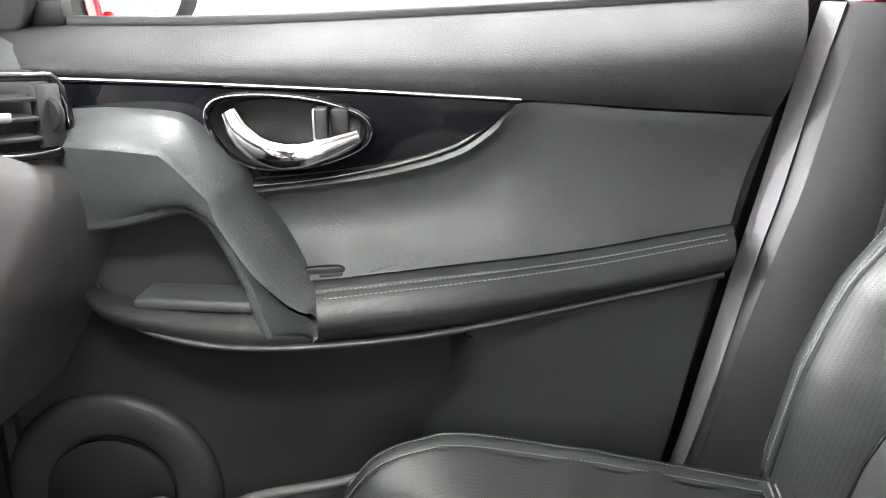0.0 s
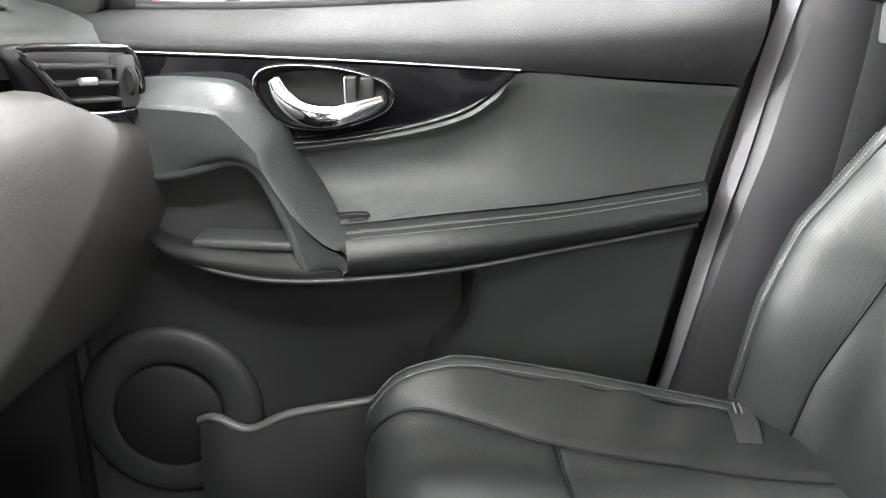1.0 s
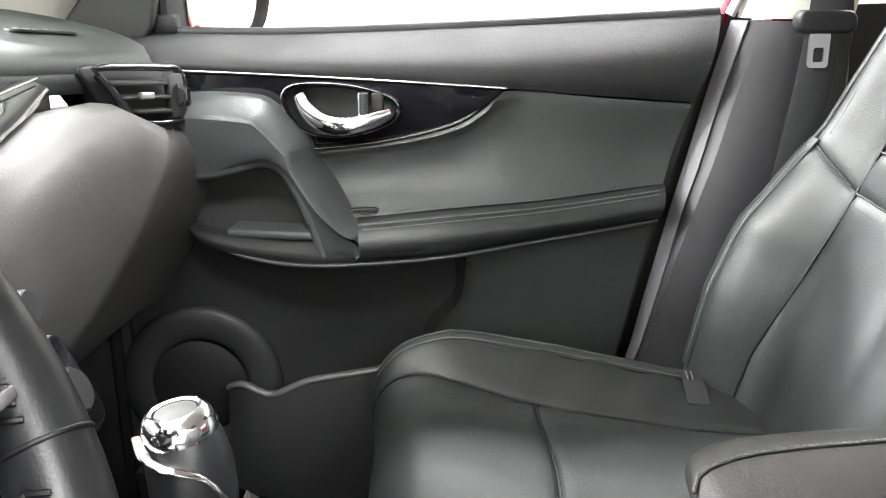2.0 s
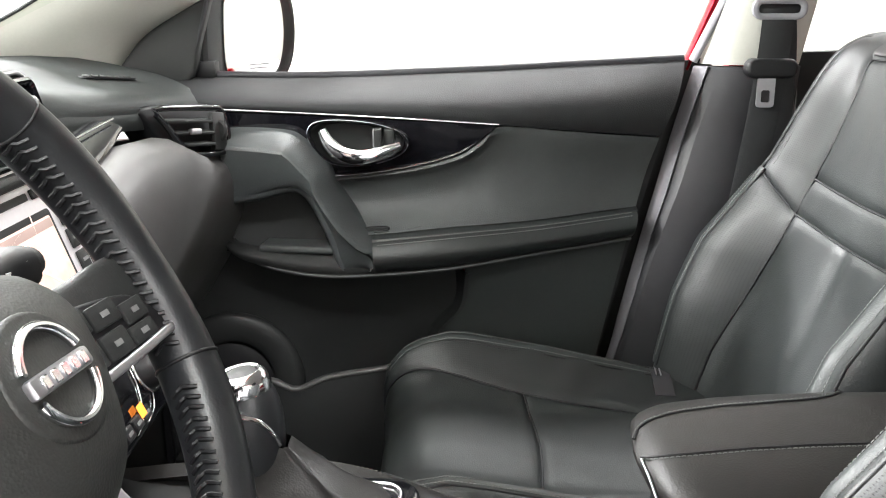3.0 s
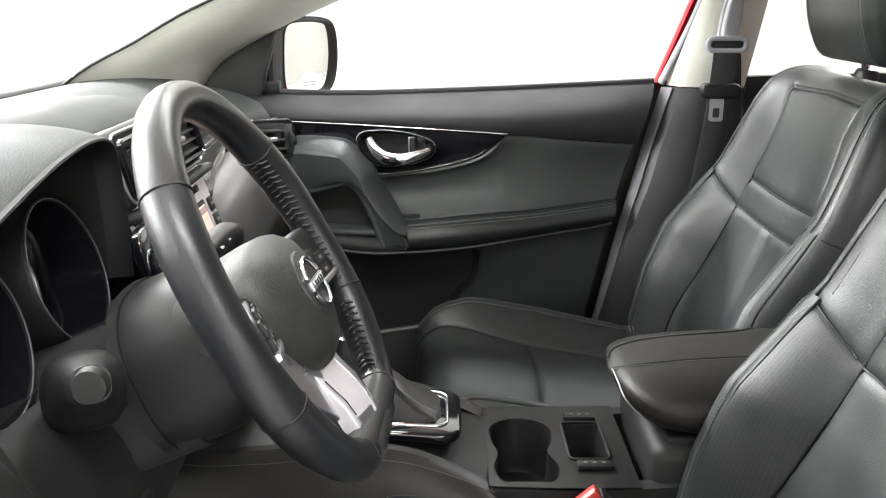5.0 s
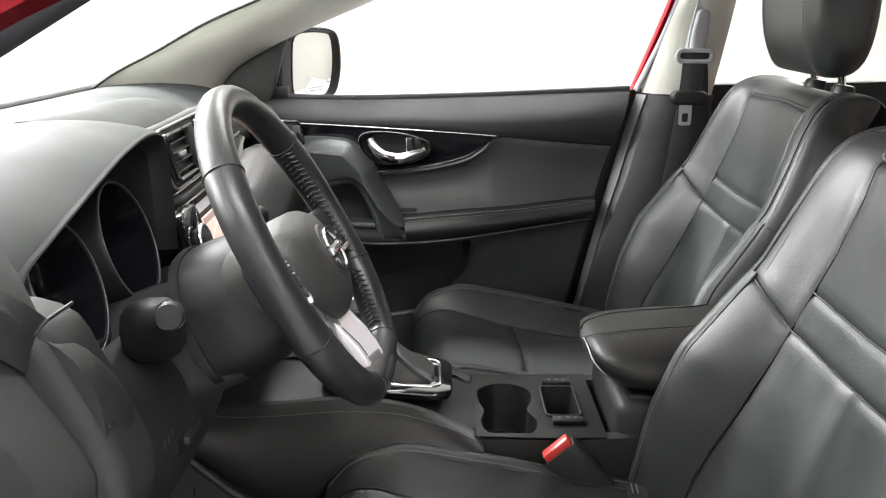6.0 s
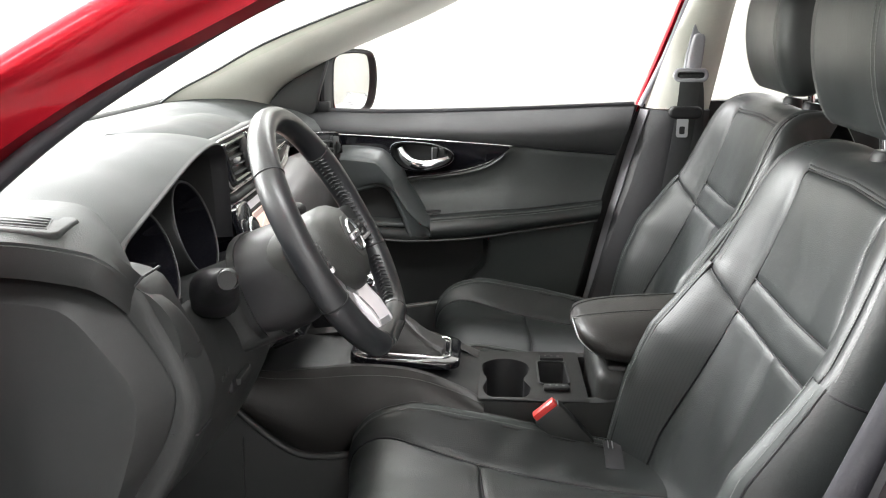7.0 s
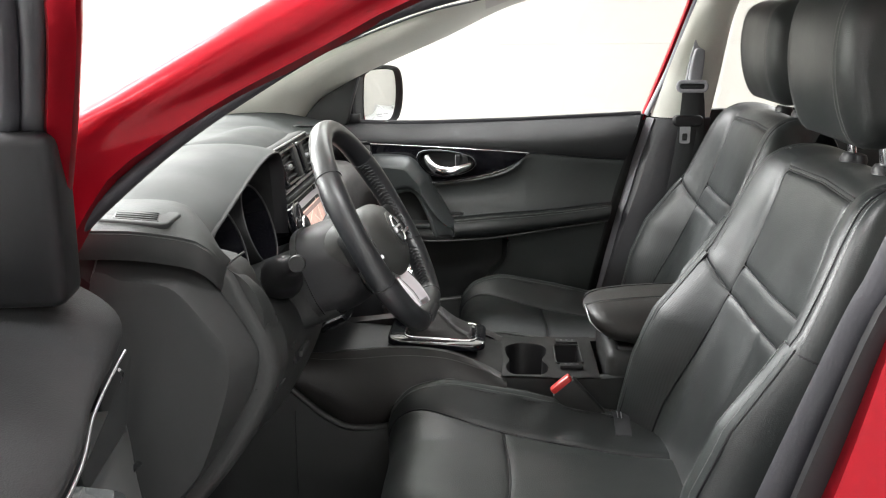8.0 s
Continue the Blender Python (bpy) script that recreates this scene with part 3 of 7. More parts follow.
        tagged(part("rocker_panel", solid(P, (0, -0.04, 0)), "red"), "metallic red rocker panel under the doors", "car body", kind="structure")
        # front wing behind the wheel and kick panel inside
        P = ruled([(-1.6, 0.93, 0.5), (-0.60, 1.0, 0.3)], [(-1.55, 0.86, 0.93), (-0.60, 0.985, 1.02)], 14, 10, (0, 0.03, 0))
        tagged(part("front_wing", solid(P, (0, -0.02, 0)), "red"), "metallic red front wing", "car body", kind="structure")
        P = ruled([(-0.86, 0.90, 0.36), (-0.44, 0.90, 0.36)], [(-0.86, 0.90, 0.95), (-0.46, 0.90, 1.0)], 14, 10, (0, -0.02, 0))
        tagged(part("kick_panel", solid(P, (0, 0.03, 0)), "hardgrey"), "charcoal kick panel beside the footwell", "kick panel", kind="structure")

    both(pillars)
    # bonnet closes the nose
    hood = [[(x, YC + hw * u, z - 0.05 * abs(u) ** 3) for u in np.linspace(-1, 1, 15)] for x, z, hw in ((-1.7, 0.78, 0.66), (-1.5, 0.9, 0.7), (-1.2, 0.98, 0.73), (-0.88, 1.02, 0.74))]
    tagged(part("bonnet", solid(hood, (0, 0, -0.02)), "red"), "metallic red car bonnet", "car bonnet", kind="structure")
    cowl = [[(x, YC + 0.74 * u, z) for u in np.linspace(-1, 1, 9)] for x, z in ((-0.90, 1.0), (-0.84, 1.01), (-0.76, 1.03))]
    tagged(part("cowl", solid(cowl, (0, 0, -0.02)), "black"), "black plastic cowl at the windshield base", "cowl", kind="structure")
    # clip above the windshield corner
    c = thing("visor_clip", (0.0, 0.70, 1.43), "small dark sun-visor clip on the headliner", "visor clip")
    part("clip", tube(curve([(-0.02, 0.70, 1.43), (-0.015, 0.70, 1.41), (0.01, 0.70, 1.405), (0.02, 0.70, 1.425)], 12), 0.004), "hardgrey", c)


body()

# ---------------------------------------------------------------- front doors
def front_door(name, label, hinge, near=False):
    d = thing(name, tuple(place(Vector((hinge[0], hinge[1], 0.5)))), label, "car door", "front doors")
    belt = [(-0.47, 0.957, 1.09), (-0.23, 0.947, 1.087), (0.014, 0.938, 1.095), (0.2, 0.934, 1.104), (0.373, 0.932, 1.113)]
    chrome = [(-0.42, 0.842, 1.053), (-0.23, 0.828, 1.046), (-0.05, 0.822, 1.037), (0.075, 0.822, 1.028), (0.2, 0.84, 1.016), (0.327, 0.868, 1.004)]
    if near:
        belt = [(-0.515, 0.915, 1.128), (-0.47, 0.915, 1.130), (-0.43, 0.925, 1.122), (-0.38, 0.942, 1.098), (-0.23, 0.947, 1.088)] + belt[2:]
        chrome = [(-0.476, 0.832, 1.052), (-0.44, 0.830, 1.048), (-0.34, 0.824, 1.045), (-0.23, 0.808, 1.043), (-0.05, 0.806, 1.036)] + [(x, y - 0.012, z) for x, y, z in chrome[3:]]
    P = ruled(chrome, belt, 50, 14, (0, -0.012, 0), ease=2.2)
    part("upper_trim", solid(P, (0, 0.03, -0.004)), "uppertrim", d, "dark grey soft upper door trim")
    # padded insert
    top = [(-0.178, 0.838, 0.945), (-0.165, 0.836, 0.948), (-0.055, 0.832, 0.962), (0.018, 0.830, 0.981), (0.054, 0.829, 1.004), (0.082, 0.829, 1.024), (0.2, 0.843, 1.013), (0.326, 0.870, 1.001)]
    low = [(-0.150, 0.802, 0.866), (-0.108, 0.800, 0.866), (0.006, 0.806, 0.876), (0.132, 0.834, 0.880), (0.24, 0.862, 0.888), (0.297, 0.874, 0.893)]
    n, m = 64, 24
    A, B = curve(low, n), curve(top, n)
    P = np.zeros((n, m, 3))
    for j in range(m):
        b = j / (m - 1)
        Q = A * (1 - b) + B * b
        fillet = (1 - b) ** 3.2
        Q[:, 1] = B[:, 1] * (1 - fillet) + A[:, 1] * fillet + 0.010 * math.sin(math.pi * min(1, b * 1.1)) - 0.012 * math.exp(-((b - 0.97) / 0.06) ** 2) * np.interp(B[:, 0], [0.05, 0.10], [1.0, 0.1])
        P[:, j] = Q
    part("insert_panel", solid(P, (0, 0.03, 0)), "softpad", d, "dark grey padded door insert")
    # gloss spear and its bright line
    hi = [(-0.42, 0.835, 1.050), (-0.23, 0.826, 1.043), (-0.05, 0.820, 1.034), (0.072, 0.820, 1.026)]
    lo = [(-0.42, 0.84, 0.94), (-0.165, 0.826, 0.951), (-0.055, 0.821, 0.965), (0.016, 0.819, 0.984), (0.05, 0.819, 1.006), (0.072, 0.820, 1.024)]
    if near:
        hi = [(-0.474, 0.828, 1.049), (-0.44, 0.829, 1.045), (-0.34, 0.823, 1.042), (-0.23, 0.807, 1.040), (-0.05, 0.806, 1.033), (0.072, 0.810, 1.026)]
        lo = [(-0.478, 0.84, 0.93)] + lo
    bez = ring_of([(-0.203, 1.010), (-0.186, 0.983), (-0.157, 0.969), (-0.108, 0.971), (-0.068, 0.985), (-0.056, 1.001), (-0.067, 1.018), (-0.112, 1.032), (-0.165, 1.036), (-0.197, 1.030)], 56)
    cb = bez.mean(axis=0)
    ol = [tuple(p) for p in curve([(x, z) for x, y, z in lo], 50)] + [tuple(p) for p in curve([(x, z) for x, y, z in hi], 40)[::-1]]
    hole = cb + (bez - cb) * 0.97
    top, wells = plate_with_holes(ol, [hole], Matrix(((1, 0, 0, 0), (0, 0, -1, 0), (0, 1, 0, 0), (0, 0, 0, 1))), [0.01])
    bend = lambda v: (v[0], 0.819 + v[1] + 0.006 * max(0.0, -v[0] - 0.05) / 0.3 - 0.16 * (v[2] - 1.0) - (0.013 * min(1.0, max(0.0, (v[0] + 0.5) / 0.25)) if near else 0.0), v[2])
    spear = part("spear_trim", ([bend(v) for v in top[0]], top[1]), "gloss", d, "piano black trim spear")
    P = ruled([(-0.47, 0.872, 0.80), (-0.17, 0.872, 0.86)], [(-0.47, 0.872, 1.058), (0.08, 0.868, 1.02)], 12, 6)
    part("trim_carrier", solid(P, (0, 0.02, 0)), "black", d)
    part("spear_edge", tube(curve([(x, 0.823, z) for x, y, z in lo], 50), 0.004, 0.003), "gloss", spear)
    part("bright_line", tube(curve([(p[0], p[1] - 0.004, p[2] + 0.003) for p in hi] + [(0.078, 0.819, 1.028)], 50), 0.0014 if near else 0.0018, 0.0018), "satin" if near else "chrome", spear, "thin chrome line")
    # inner handle: recess, rim, lever, lock slide
    rings = [[(cb[0] + (x - cb[0]) * q, yy, cb[1] + (z - cb[1]) * q) for x, z in bez] for q, yy in ((1.03, 0.822), (1.02, 0.813), (0.985, 0.8105), (0.95, 0.812), (0.93, 0.818))]
    h = part("handle_bezel", sheet(rings, False, True), "gloss", d, "black oval handle surround")
    ring3 = [(x, 0.8125, z) for x, z in bez]
    part("rim", tube(ring3, 0.0008, closed=True), "satin", h, "chrome rim")
    c = bez.mean(axis=0)
    cup = []
    for s, yy in ((0.93, 0.8135), (0.9, 0.822), (0.86, 0.834), (0.72, 0.842), (0.3, 0.844), (0.02, 0.844)):
        cup.append([(c[0] + (x - c[0]) * s, yy, c[1] + (z - c[1]) * s) for x, z in bez])
    part("recess", sheet(cup, False, True), "hardgrey", h, "dark grey finger recess")
    lev = curve([(-0.180, 0.806, 1.022), (-0.170, 0.800, 1.004), (-0.150, 0.794, 0.989), (-0.122, 0.792, 0.985), (-0.092, 0.796, 0.992), (-0.067, 0.803, 1.000)], 40)
    w = np.interp(np.linspace(0, 1, 40), [0, 0.2, 0.45, 0.75, 1], [0.007, 0.011, 0.0125, 0.010, 0.006])
    part("lever", tube(lev, w, 0.006, (0, 1, 0), 14, square=2.6), "chrome", h, "curved chrome pull lever")
    part("lock_slide", join(rbox(-0.099, 0.806, 1.012, 0.012, 0.02, 0.026, 0.002), rbox(-0.083, 0.811, 1.012, 0.016, 0.012, 0.024, 0.003)), "hardgrey", h)
    part("lock_edge", rbox(-0.105, 0.800, 1.012, 0.002, 0.01, 0.026, 0.0008), "satin", h)
    # arm rest pad with twin stitching
    bot = [(-0.104, 0.788, 0.812), (0.005, 0.797, 0.819), (0.131, 0.820, 0.834), (0.24, 0.850, 0.844), (0.290, 0.862, 0.849)]
    up = [(-0.110, 0.800, 0.864), (0.006, 0.806, 0.874), (0.132, 0.834, 0.878), (0.24, 0.862, 0.886), (0.298, 0.874, 0.892)]
    n, m = 60, 16
    A, B = curve(bot, n), curve(up, n)
    P = np.zeros((n, m, 3))
    for j in range(m):
        b = j / (m - 1)
        Q = A * (1 - b) + B * b
        Q[:, 1] -= 0.026 * math.sin(math.pi * (b * 0.93 + 0.03)) ** 0.7
        Q[:, 1] += 0.004 * math.exp(-((b - 0.86) / 0.03) ** 2)
        P[:, j] = Q
    arm = part("armrest", solid(P, (0, 0.05, 0)), "leather", d, "padded black armrest")
    tagged(part("stitching", join(stitches(P[1:-1, 12] * 0.8 + P[1:-1, 13] * 0.2 + np.array((0, -0.0008, 0)), (0, -1, 0.4), r=0.0006), stitches(P[1:-1, 13] * 0.6 + P[1:-1, 14] * 0.4 + np.array((0, -0.0008, 0.0005)), (0, -1, 0.6), r=0.0006)), "thread", arm, "twin pale stitching"), kind="stuff")
    strip = curve([(-0.33, 0.85, 0.845), (-0.29, 0.81, 0.822), (-0.24, 0.792, 0.811), (-0.18, 0.783, 0.806), (-0.104, 0.778, 0.809), (0.005, 0.788, 0.816), (0.131, 0.812, 0.831), (0.24, 0.842, 0.841), (0.288, 0.856, 0.846)], 60)
    part("bright_strip", tube(strip, 0.0028, 0.0035), "hardgrey", d)
    part("strip_top", tube(strip + np.array((0, -0.002, 0.0005)), 0.0016, 0.002), "dimmetal", d, "thin dark metallic strip")
    # pull grip: a thick angular moulding that reaches from the dash end down to the armrest
    out = curve([(-0.42, 1.022), (-0.32, 1.026), (-0.238, 1.022), (-0.212, 1.012), (-0.186, 0.985), (-0.170, 0.965), (-0.163, 0.942), (-0.142, 0.908), (-0.118, 0.874), (-0.098, 0.858), (-0.092, 0.838), (-0.094, 0.820), (-0.106, 0.808), (-0.132, 0.806),
                 (-0.156, 0.810), (-0.166, 0.830), (-0.174, 0.856), (-0.188, 0.888), (-0.203, 0.916), (-0.216, 0.929), (-0.236, 0.930), (-0.30, 0.914), (-0.42, 0.902)], 120, closed=True)
    if near:
        out = out[out[:, 0] > -0.262]
        P = ruled([(-0.488, 0.836, 0.984), (-0.43, 0.832, 0.992), (-0.36, 0.826, 0.984), (-0.26, 0.806, 0.945)], [(-0.496, 0.832, 0.88), (-0.44, 0.808, 0.88), (-0.37, 0.790, 0.88), (-0.26, 0.770, 0.87)], 30, 12, (0, -0.003, 0.003))
        part("front_pad", solid(P, (0, 0.03, 0)), "softpad", d, "dark grey moulded pad below the spear")
        part("line_end", tube(curve([(-0.440, 0.822, 1.046), (-0.456, 0.823, 1.034), (-0.464, 0.829, 1.018)], 10), 0.0014, 0.0018), "satin", spear, "short silver hook at the line's end")
    # front face ends in a ridge: the upper and rear flank falls away in a broad facet
    tn = np.roll(out, -1, 0) - np.roll(out, 1, 0)
    tn /= np.linalg.norm(tn, axis=1)[:, None]
    area = 0.5 * np.sum(out[:, 0] * np.roll(out[:, 1], -1) - np.roll(out[:, 0], -1) * out[:, 1])
    inn = np.stack([-tn[:, 1], tn[:, 0]], axis=1) * (1 if area > 0 else -1)
    wide = np.clip((-inn @ np.array((0.62, 0.78)) + 0.25) / 0.5, 0, 1)
    wide = np.convolve(np.concatenate([wide[-4:], wide, wide[:4]]), np.ones(9) / 9, "valid")
    wide *= np.interp(out[:, 1], [0.815, 0.86, 0.90], [0.2, 0.7, 1.0])
    rings = []
    for depth, a_, b_ in ((0.0, 0.0, 0.0), (0.030, 0.0, 0.0), (0.044, 0.003, 0.0), (0.070, 0.017, 0.0005), (0.077, 0.0215, 0.003), (0.081, 0.025, 0.0065), (0.082, 0.028, 0.011)):
        q = out + inn * (a_ * wide + b_ * (1 - wide))[:, None]
        rings.append([(x, 0.845 - depth, z) for x, z in q])
    v, f = sheet(rings, False, True)
    if area > 0:
        f = [tuple(reversed(q)) for q in f]
    # face slants from the ridge back to the inner edge
    edge = np.array(rings[-1])
    turn = int(np.argmin(edge[:, 2] - 0.4 * edge[:, 0]))
    near_side, far_side = curve(edge[:turn + 1], 50), curve(edge[turn:][::-1], 50)
    v = [(x, y + 0.30 * (0.845 - y) * (1 - wide[i % len(out)]) if y < 0.82 else y, z) for i, (x, y, z) in enumerate(v)]
    slope = np.linspace(0, 1, 9)
    face = np.array([[p * (1 - q) + r_ * q + np.array((0, 0.0246 * q, 0)) for q in slope] for p, r_ in zip(near_side, far_side)])
    v, f = join((v, f), flip(sheet(face)) if area < 0 else sheet(face))
    v = [(x, y + 0.055 * max(0.0, (-0.235 - x) / 0.18) ** 1.5 * (1 if y < 0.84 else 0) + 0.012 * max(0.0, (x + 0.16) / 0.06) - 0.10 * (z - 0.93) * (1 if y < 0.84 else 0) * (-1 if z < 0.93 else 0.5), z) for x, y, z in v]
    part("pull_grip", (v, f), "gripskin", d, "grained dark grey pull handle")
    # storage bin below the grip: back wall, ledge and front wall
    P = ruled([(-0.36, 0.848, 0.83), (-0.13, 0.842, 0.805)], [(-0.36, 0.852, 0.96), (-0.18, 0.848, 0.93)], 20, 8, (0, 0.004, 0))
    part("bin_back", solid(P, (0, 0.02, 0)), "hardgrey", d)
    P = ruled([(-0.35, 0.85, 0.838), (-0.30, 0.806, 0.822), (-0.18, 0.784, 0.806), (-0.105, 0.780, 0.810)], [(-0.35, 0.85, 0.850), (-0.30, 0.812, 0.842), (-0.18, 0.795, 0.836), (-0.10, 0.79, 0.838)], 30, 8, (0, -0.008, 0))
    part("bin_wall", solid(P, (0, 0.02, 0)), "hardgrey", d)
    part("bin_ledge", rbox(0, 0, 0, 0.118, 0.05, 0.012, 0.005, 3, Matrix.Translation((-0.222, 0.820, 0.843)) @ Matrix.Rotation(radians(-8), 4, "Z")), "softpad", d, "grey plastic ledge")
    # slot behind the grip, with its little lip, and the cup seam
    part("slot", slab(ring_of([(-0.135, 0.863), (-0.135, 0.873), (-0.092, 0.877), (-0.084, 0.872), (-0.092, 0.866)], 24), upright(0.812), 0.006, 0.002), "black", d)
    part("slot_lip", rbox(-0.097, 0.8045, 0.8695, 0.022, 0.005, 0.0045, 0.002), "hardgrey", d)
    part("seam", tube(curve([(-0.010, 0.8305, 0.900), (-0.014, 0.8252, 0.892), (-0.021, 0.8155, 0.882), (-0.037, 0.8085, 0.8765), (-0.06, 0.804, 0.872)], 20), 0.0008), "black", d)
    # lower panel: smooth rear part, sunk map pocket ahead of it with a lip
    edge = [(0.205, 0.835, 0.48), (0.237, 0.838, 0.66), (0.283, 0.862, 0.84)]
    P = ruled([(-0.02, 0.84, 0.46), (-0.012, 0.838, 0.64), (-0.01, 0.836, 0.70), (0.024, 0.834, 0.742), (0.03, 0.815, 0.822)], [(0.20, 0.855, 0.46), (0.237, 0.85, 0.64), (0.25, 0.85, 0.70), (0.26, 0.855, 0.742), (0.285, 0.868, 0.845)], 24, 14, (0, -0.006, 0))
    part("lower_panel", solid(P, (0, 0.03, 0)), "dashtop", d, "charcoal lower door panel")
    P = ruled([(-0.45, 0.885, 0.46), (-0.01, 0.875, 0.46)], [(-0.45, 0.885, 0.83), (0.03, 0.845, 0.82)], 16, 10, (0, 0.01, 0))
    part("pocket_back", solid(P, (0, 0.02, 0)), "hardgrey", d)
    P = ruled([(-0.04, 0.885, 0.66), (-0.03, 0.885, 0.70), (0.005, 0.88, 0.745), (0.01, 0.86, 0.80)], [(-0.012, 0.834, 0.66), (-0.012, 0.832, 0.70), (0.022, 0.830, 0.742), (0.03, 0.813, 0.80)], 16, 5)
    part("pocket_end", solid(P, (0.006, 0.0, 0)), "hardgrey", d)
    P = ruled([(-0.30, 0.825, 0.45), (-0.2, 0.80, 0.45), (-0.0, 0.83, 0.45)], [(-0.30, 0.825, 0.612), (-0.275, 0.806, 0.626), (-0.236, 0.80, 0.613), (-0.183, 0.80, 0.634), (-0.09, 0.805, 0.648), (0.0, 0.83, 0.66)], 24, 8, (0, -0.012, 0))
    lip = part("map_pocket", solid(P, (0, 0.012, 0)), "hardgrey", d, "charcoal map pocket front")
    part("pocket_lip", tube(P[:, -1] + np.array((0, 0.003, 0.001)), 0.006, 0.005), "glovebox", lip)
    arc = [(-0.35 + 0.090 * math.cos(a), 0.880, 0.60 + 0.090 * math.sin(a)) for a in np.linspace(0, 2 * math.pi, 40, endpoint=False)]
    sr = part("speaker_ring", tube(arc, 0.026, 0.013, (0, 1, 0), 14, closed=True, square=2.4), "hardgrey", d, "raised charcoal speaker surround")
    part("speaker_grille", revolve([(0.0, 0.008), (0.05, 0.006), (0.068, 0.0)], Matrix.Translation((-0.35, 0.862, 0.60)) @ Matrix.Rotation(radians(90), 4, "X"), 32), "black", sr, "black speaker grille")
    P = ruled([(-0.45, 0.86, 0.40), (0.19, 0.86, 0.40)], [(-0.45, 0.84, 0.47), (0.205, 0.85, 0.47)], 8, 4)
    part("lower_skirt", solid(P, (0, 0.04, 0)), "hardgrey", d)
    # rear edge of the door, shell and skin
    P = ruled([(0.13, 0.87, 0.38), (0.218, 0.868, 0.5), (0.25, 0.868, 0.66), (0.296, 0.882, 0.85), (0.336, 0.888, 1.0), (0.380, 0.935, 1.113)],
              [(0.14, 0.97, 0.38), (0.228, 0.97, 0.5), (0.258, 0.97, 0.66), (0.306, 0.97, 0.85), (0.35, 0.97, 1.0), (0.388, 0.96, 1.113)], 30, 6)
    part("door_edge", solid(P, (-0.012, 0, 0)), "black", d)
    P = ruled([(-0.49, 0.99, 0.38), (0.15, 0.99, 0.38)], [(-0.48, 0.975, 1.085), (0.385, 0.965, 1.11)], 24, 14, (0, 0.035, 0))
    skin = part("outer_skin", solid(P, (0, -0.012, 0)), "red", d, "metallic red outer door skin")
    part("outer_handle", tube(curve([(0.15, 1.03, 0.97), (0.18, 1.055, 0.975), (0.27, 1.055, 0.985), (0.3, 1.025, 0.985)], 16), 0.012, 0.014), "red", skin)
    P = ruled([(-0.47, 0.86, 0.42), (-0.47, 0.86, 0.9), (-0.47, 0.875, 1.05), (-0.47, 0.95, 1.09)], [(-0.49, 0.97, 0.42), (-0.49, 0.97, 0.9), (-0.485, 0.97, 1.05), (-0.485, 0.97, 1.09)], 16, 5)
    part("hinge_edge", solid(P, (0.012, 0, 0)), "black", d)
    # belt seal, pane, upper frame
    part("belt_seal", tube(curve([(p[0], p[1] + 0.006, p[2] + 0.002) for p in belt], 40), 0.006, 0.007), "rubber", d)
    pane = part("window_glass", sheet([[(-0.415, 0.966, 1.08), (0.38, 0.953, 1.10)], [(-0.395, 0.945, 1.20), (0.41, 0.928, 1.20)], [(-0.10, 0.905, 1.37), (0.455, 0.885, 1.37)], [(0.08, 0.888, 1.43), (0.47, 0.87, 1.43)]]), "pane", d, "clear door glass")
    pane.visible_shadow = False
    fr = curve([(0.381, 0.962, 1.10), (0.40, 0.947, 1.16), (0.432, 0.922, 1.26), (0.468, 0.888, 1.38), (0.478, 0.872, 1.43)], 24)
    part("frame_post", tube(fr, 0.006, 0.012, (0, 1, 0), 10, square=4), "red", d, "red painted rear window post")
    fr = curve([(-0.505, 0.972, 1.085), (-0.395, 0.962, 1.212), (-0.27, 0.945, 1.292), (-0.10, 0.922, 1.378), (0.1, 0.905, 1.43), (0.3, 0.895, 1.445), (0.47, 0.885, 1.44)], 40)
    if near:
        fr = curve([(-0.463, 0.88, 1.15), (-0.436, 0.862, 1.20), (-0.398, 0.842, 1.25), (-0.350, 0.818, 1.315), (-0.288, 0.793, 1.38), (-0.228, 0.780, 1.44), (0.1, 0.865, 1.47), (0.3, 0.87, 1.445), (0.47, 0.875, 1.44)], 60)
        v, f = rbox(-0.442, 0.893, 1.198, 0.058, 0.076, 0.160, 0.012, 4)
        part("sail_cover", ([(x + 0.34 * (z - 1.09), y - 0.12 * (z - 1.09), z) for x, y, z in v], f), "black", d, "black mirror corner cover")
        part("channel_seal", tube(fr + np.array((0.004, 0.040, 0)), 0.008, 0.009, (0, 1, 0), 10), "rubber", d)
        part("glass_run", tube(fr + np.array((0.0, 0.022, 0)), 0.009, 0.010, (0, 1, 0), 10), "pillargrey", d)
    part("frame_rail", tube(fr, 0.013, 0.012, (0, 1, 0), 10, square=4), "red", d, "red painted upper window frame")
    if not near:
        part("frame_seal", tube(fr + np.array((0.008, -0.012, -0.012)), 0.010, 0.007, (0, 1, 0), 10), "rubber", d)
    # black corner trim behind the mirror, with its bar
    sail = np.array([(-0.535, 1.07), (-0.518, 1.098), (-0.50, 1.122), (-0.472, 1.152), (-0.42, 1.186), (-0.364, 1.216), (-0.368, 1.195), (-0.385, 1.14), (-0.402, 1.085), (-0.45, 1.075)])
    s = part("corner_trim", slab(ring_of(sail, 50), upright(0.948), 0.02, 0.006), "hardgrey", d, "black triangular mirror corner trim")
    part("bar", tube(curve([(-0.408, 0.940, 1.084), (-0.390, 0.938, 1.14), (-0.366, 0.936, 1.218)], 12), 0.0048, 0.010, (0, 1, 0), 10), "rubber", s)
    part("foot_block", rbox(-0.385, 0.962, 1.10, 0.036, 0.03, 0.026, 0.004), "black", s)
    side_mirror(d)
    return d


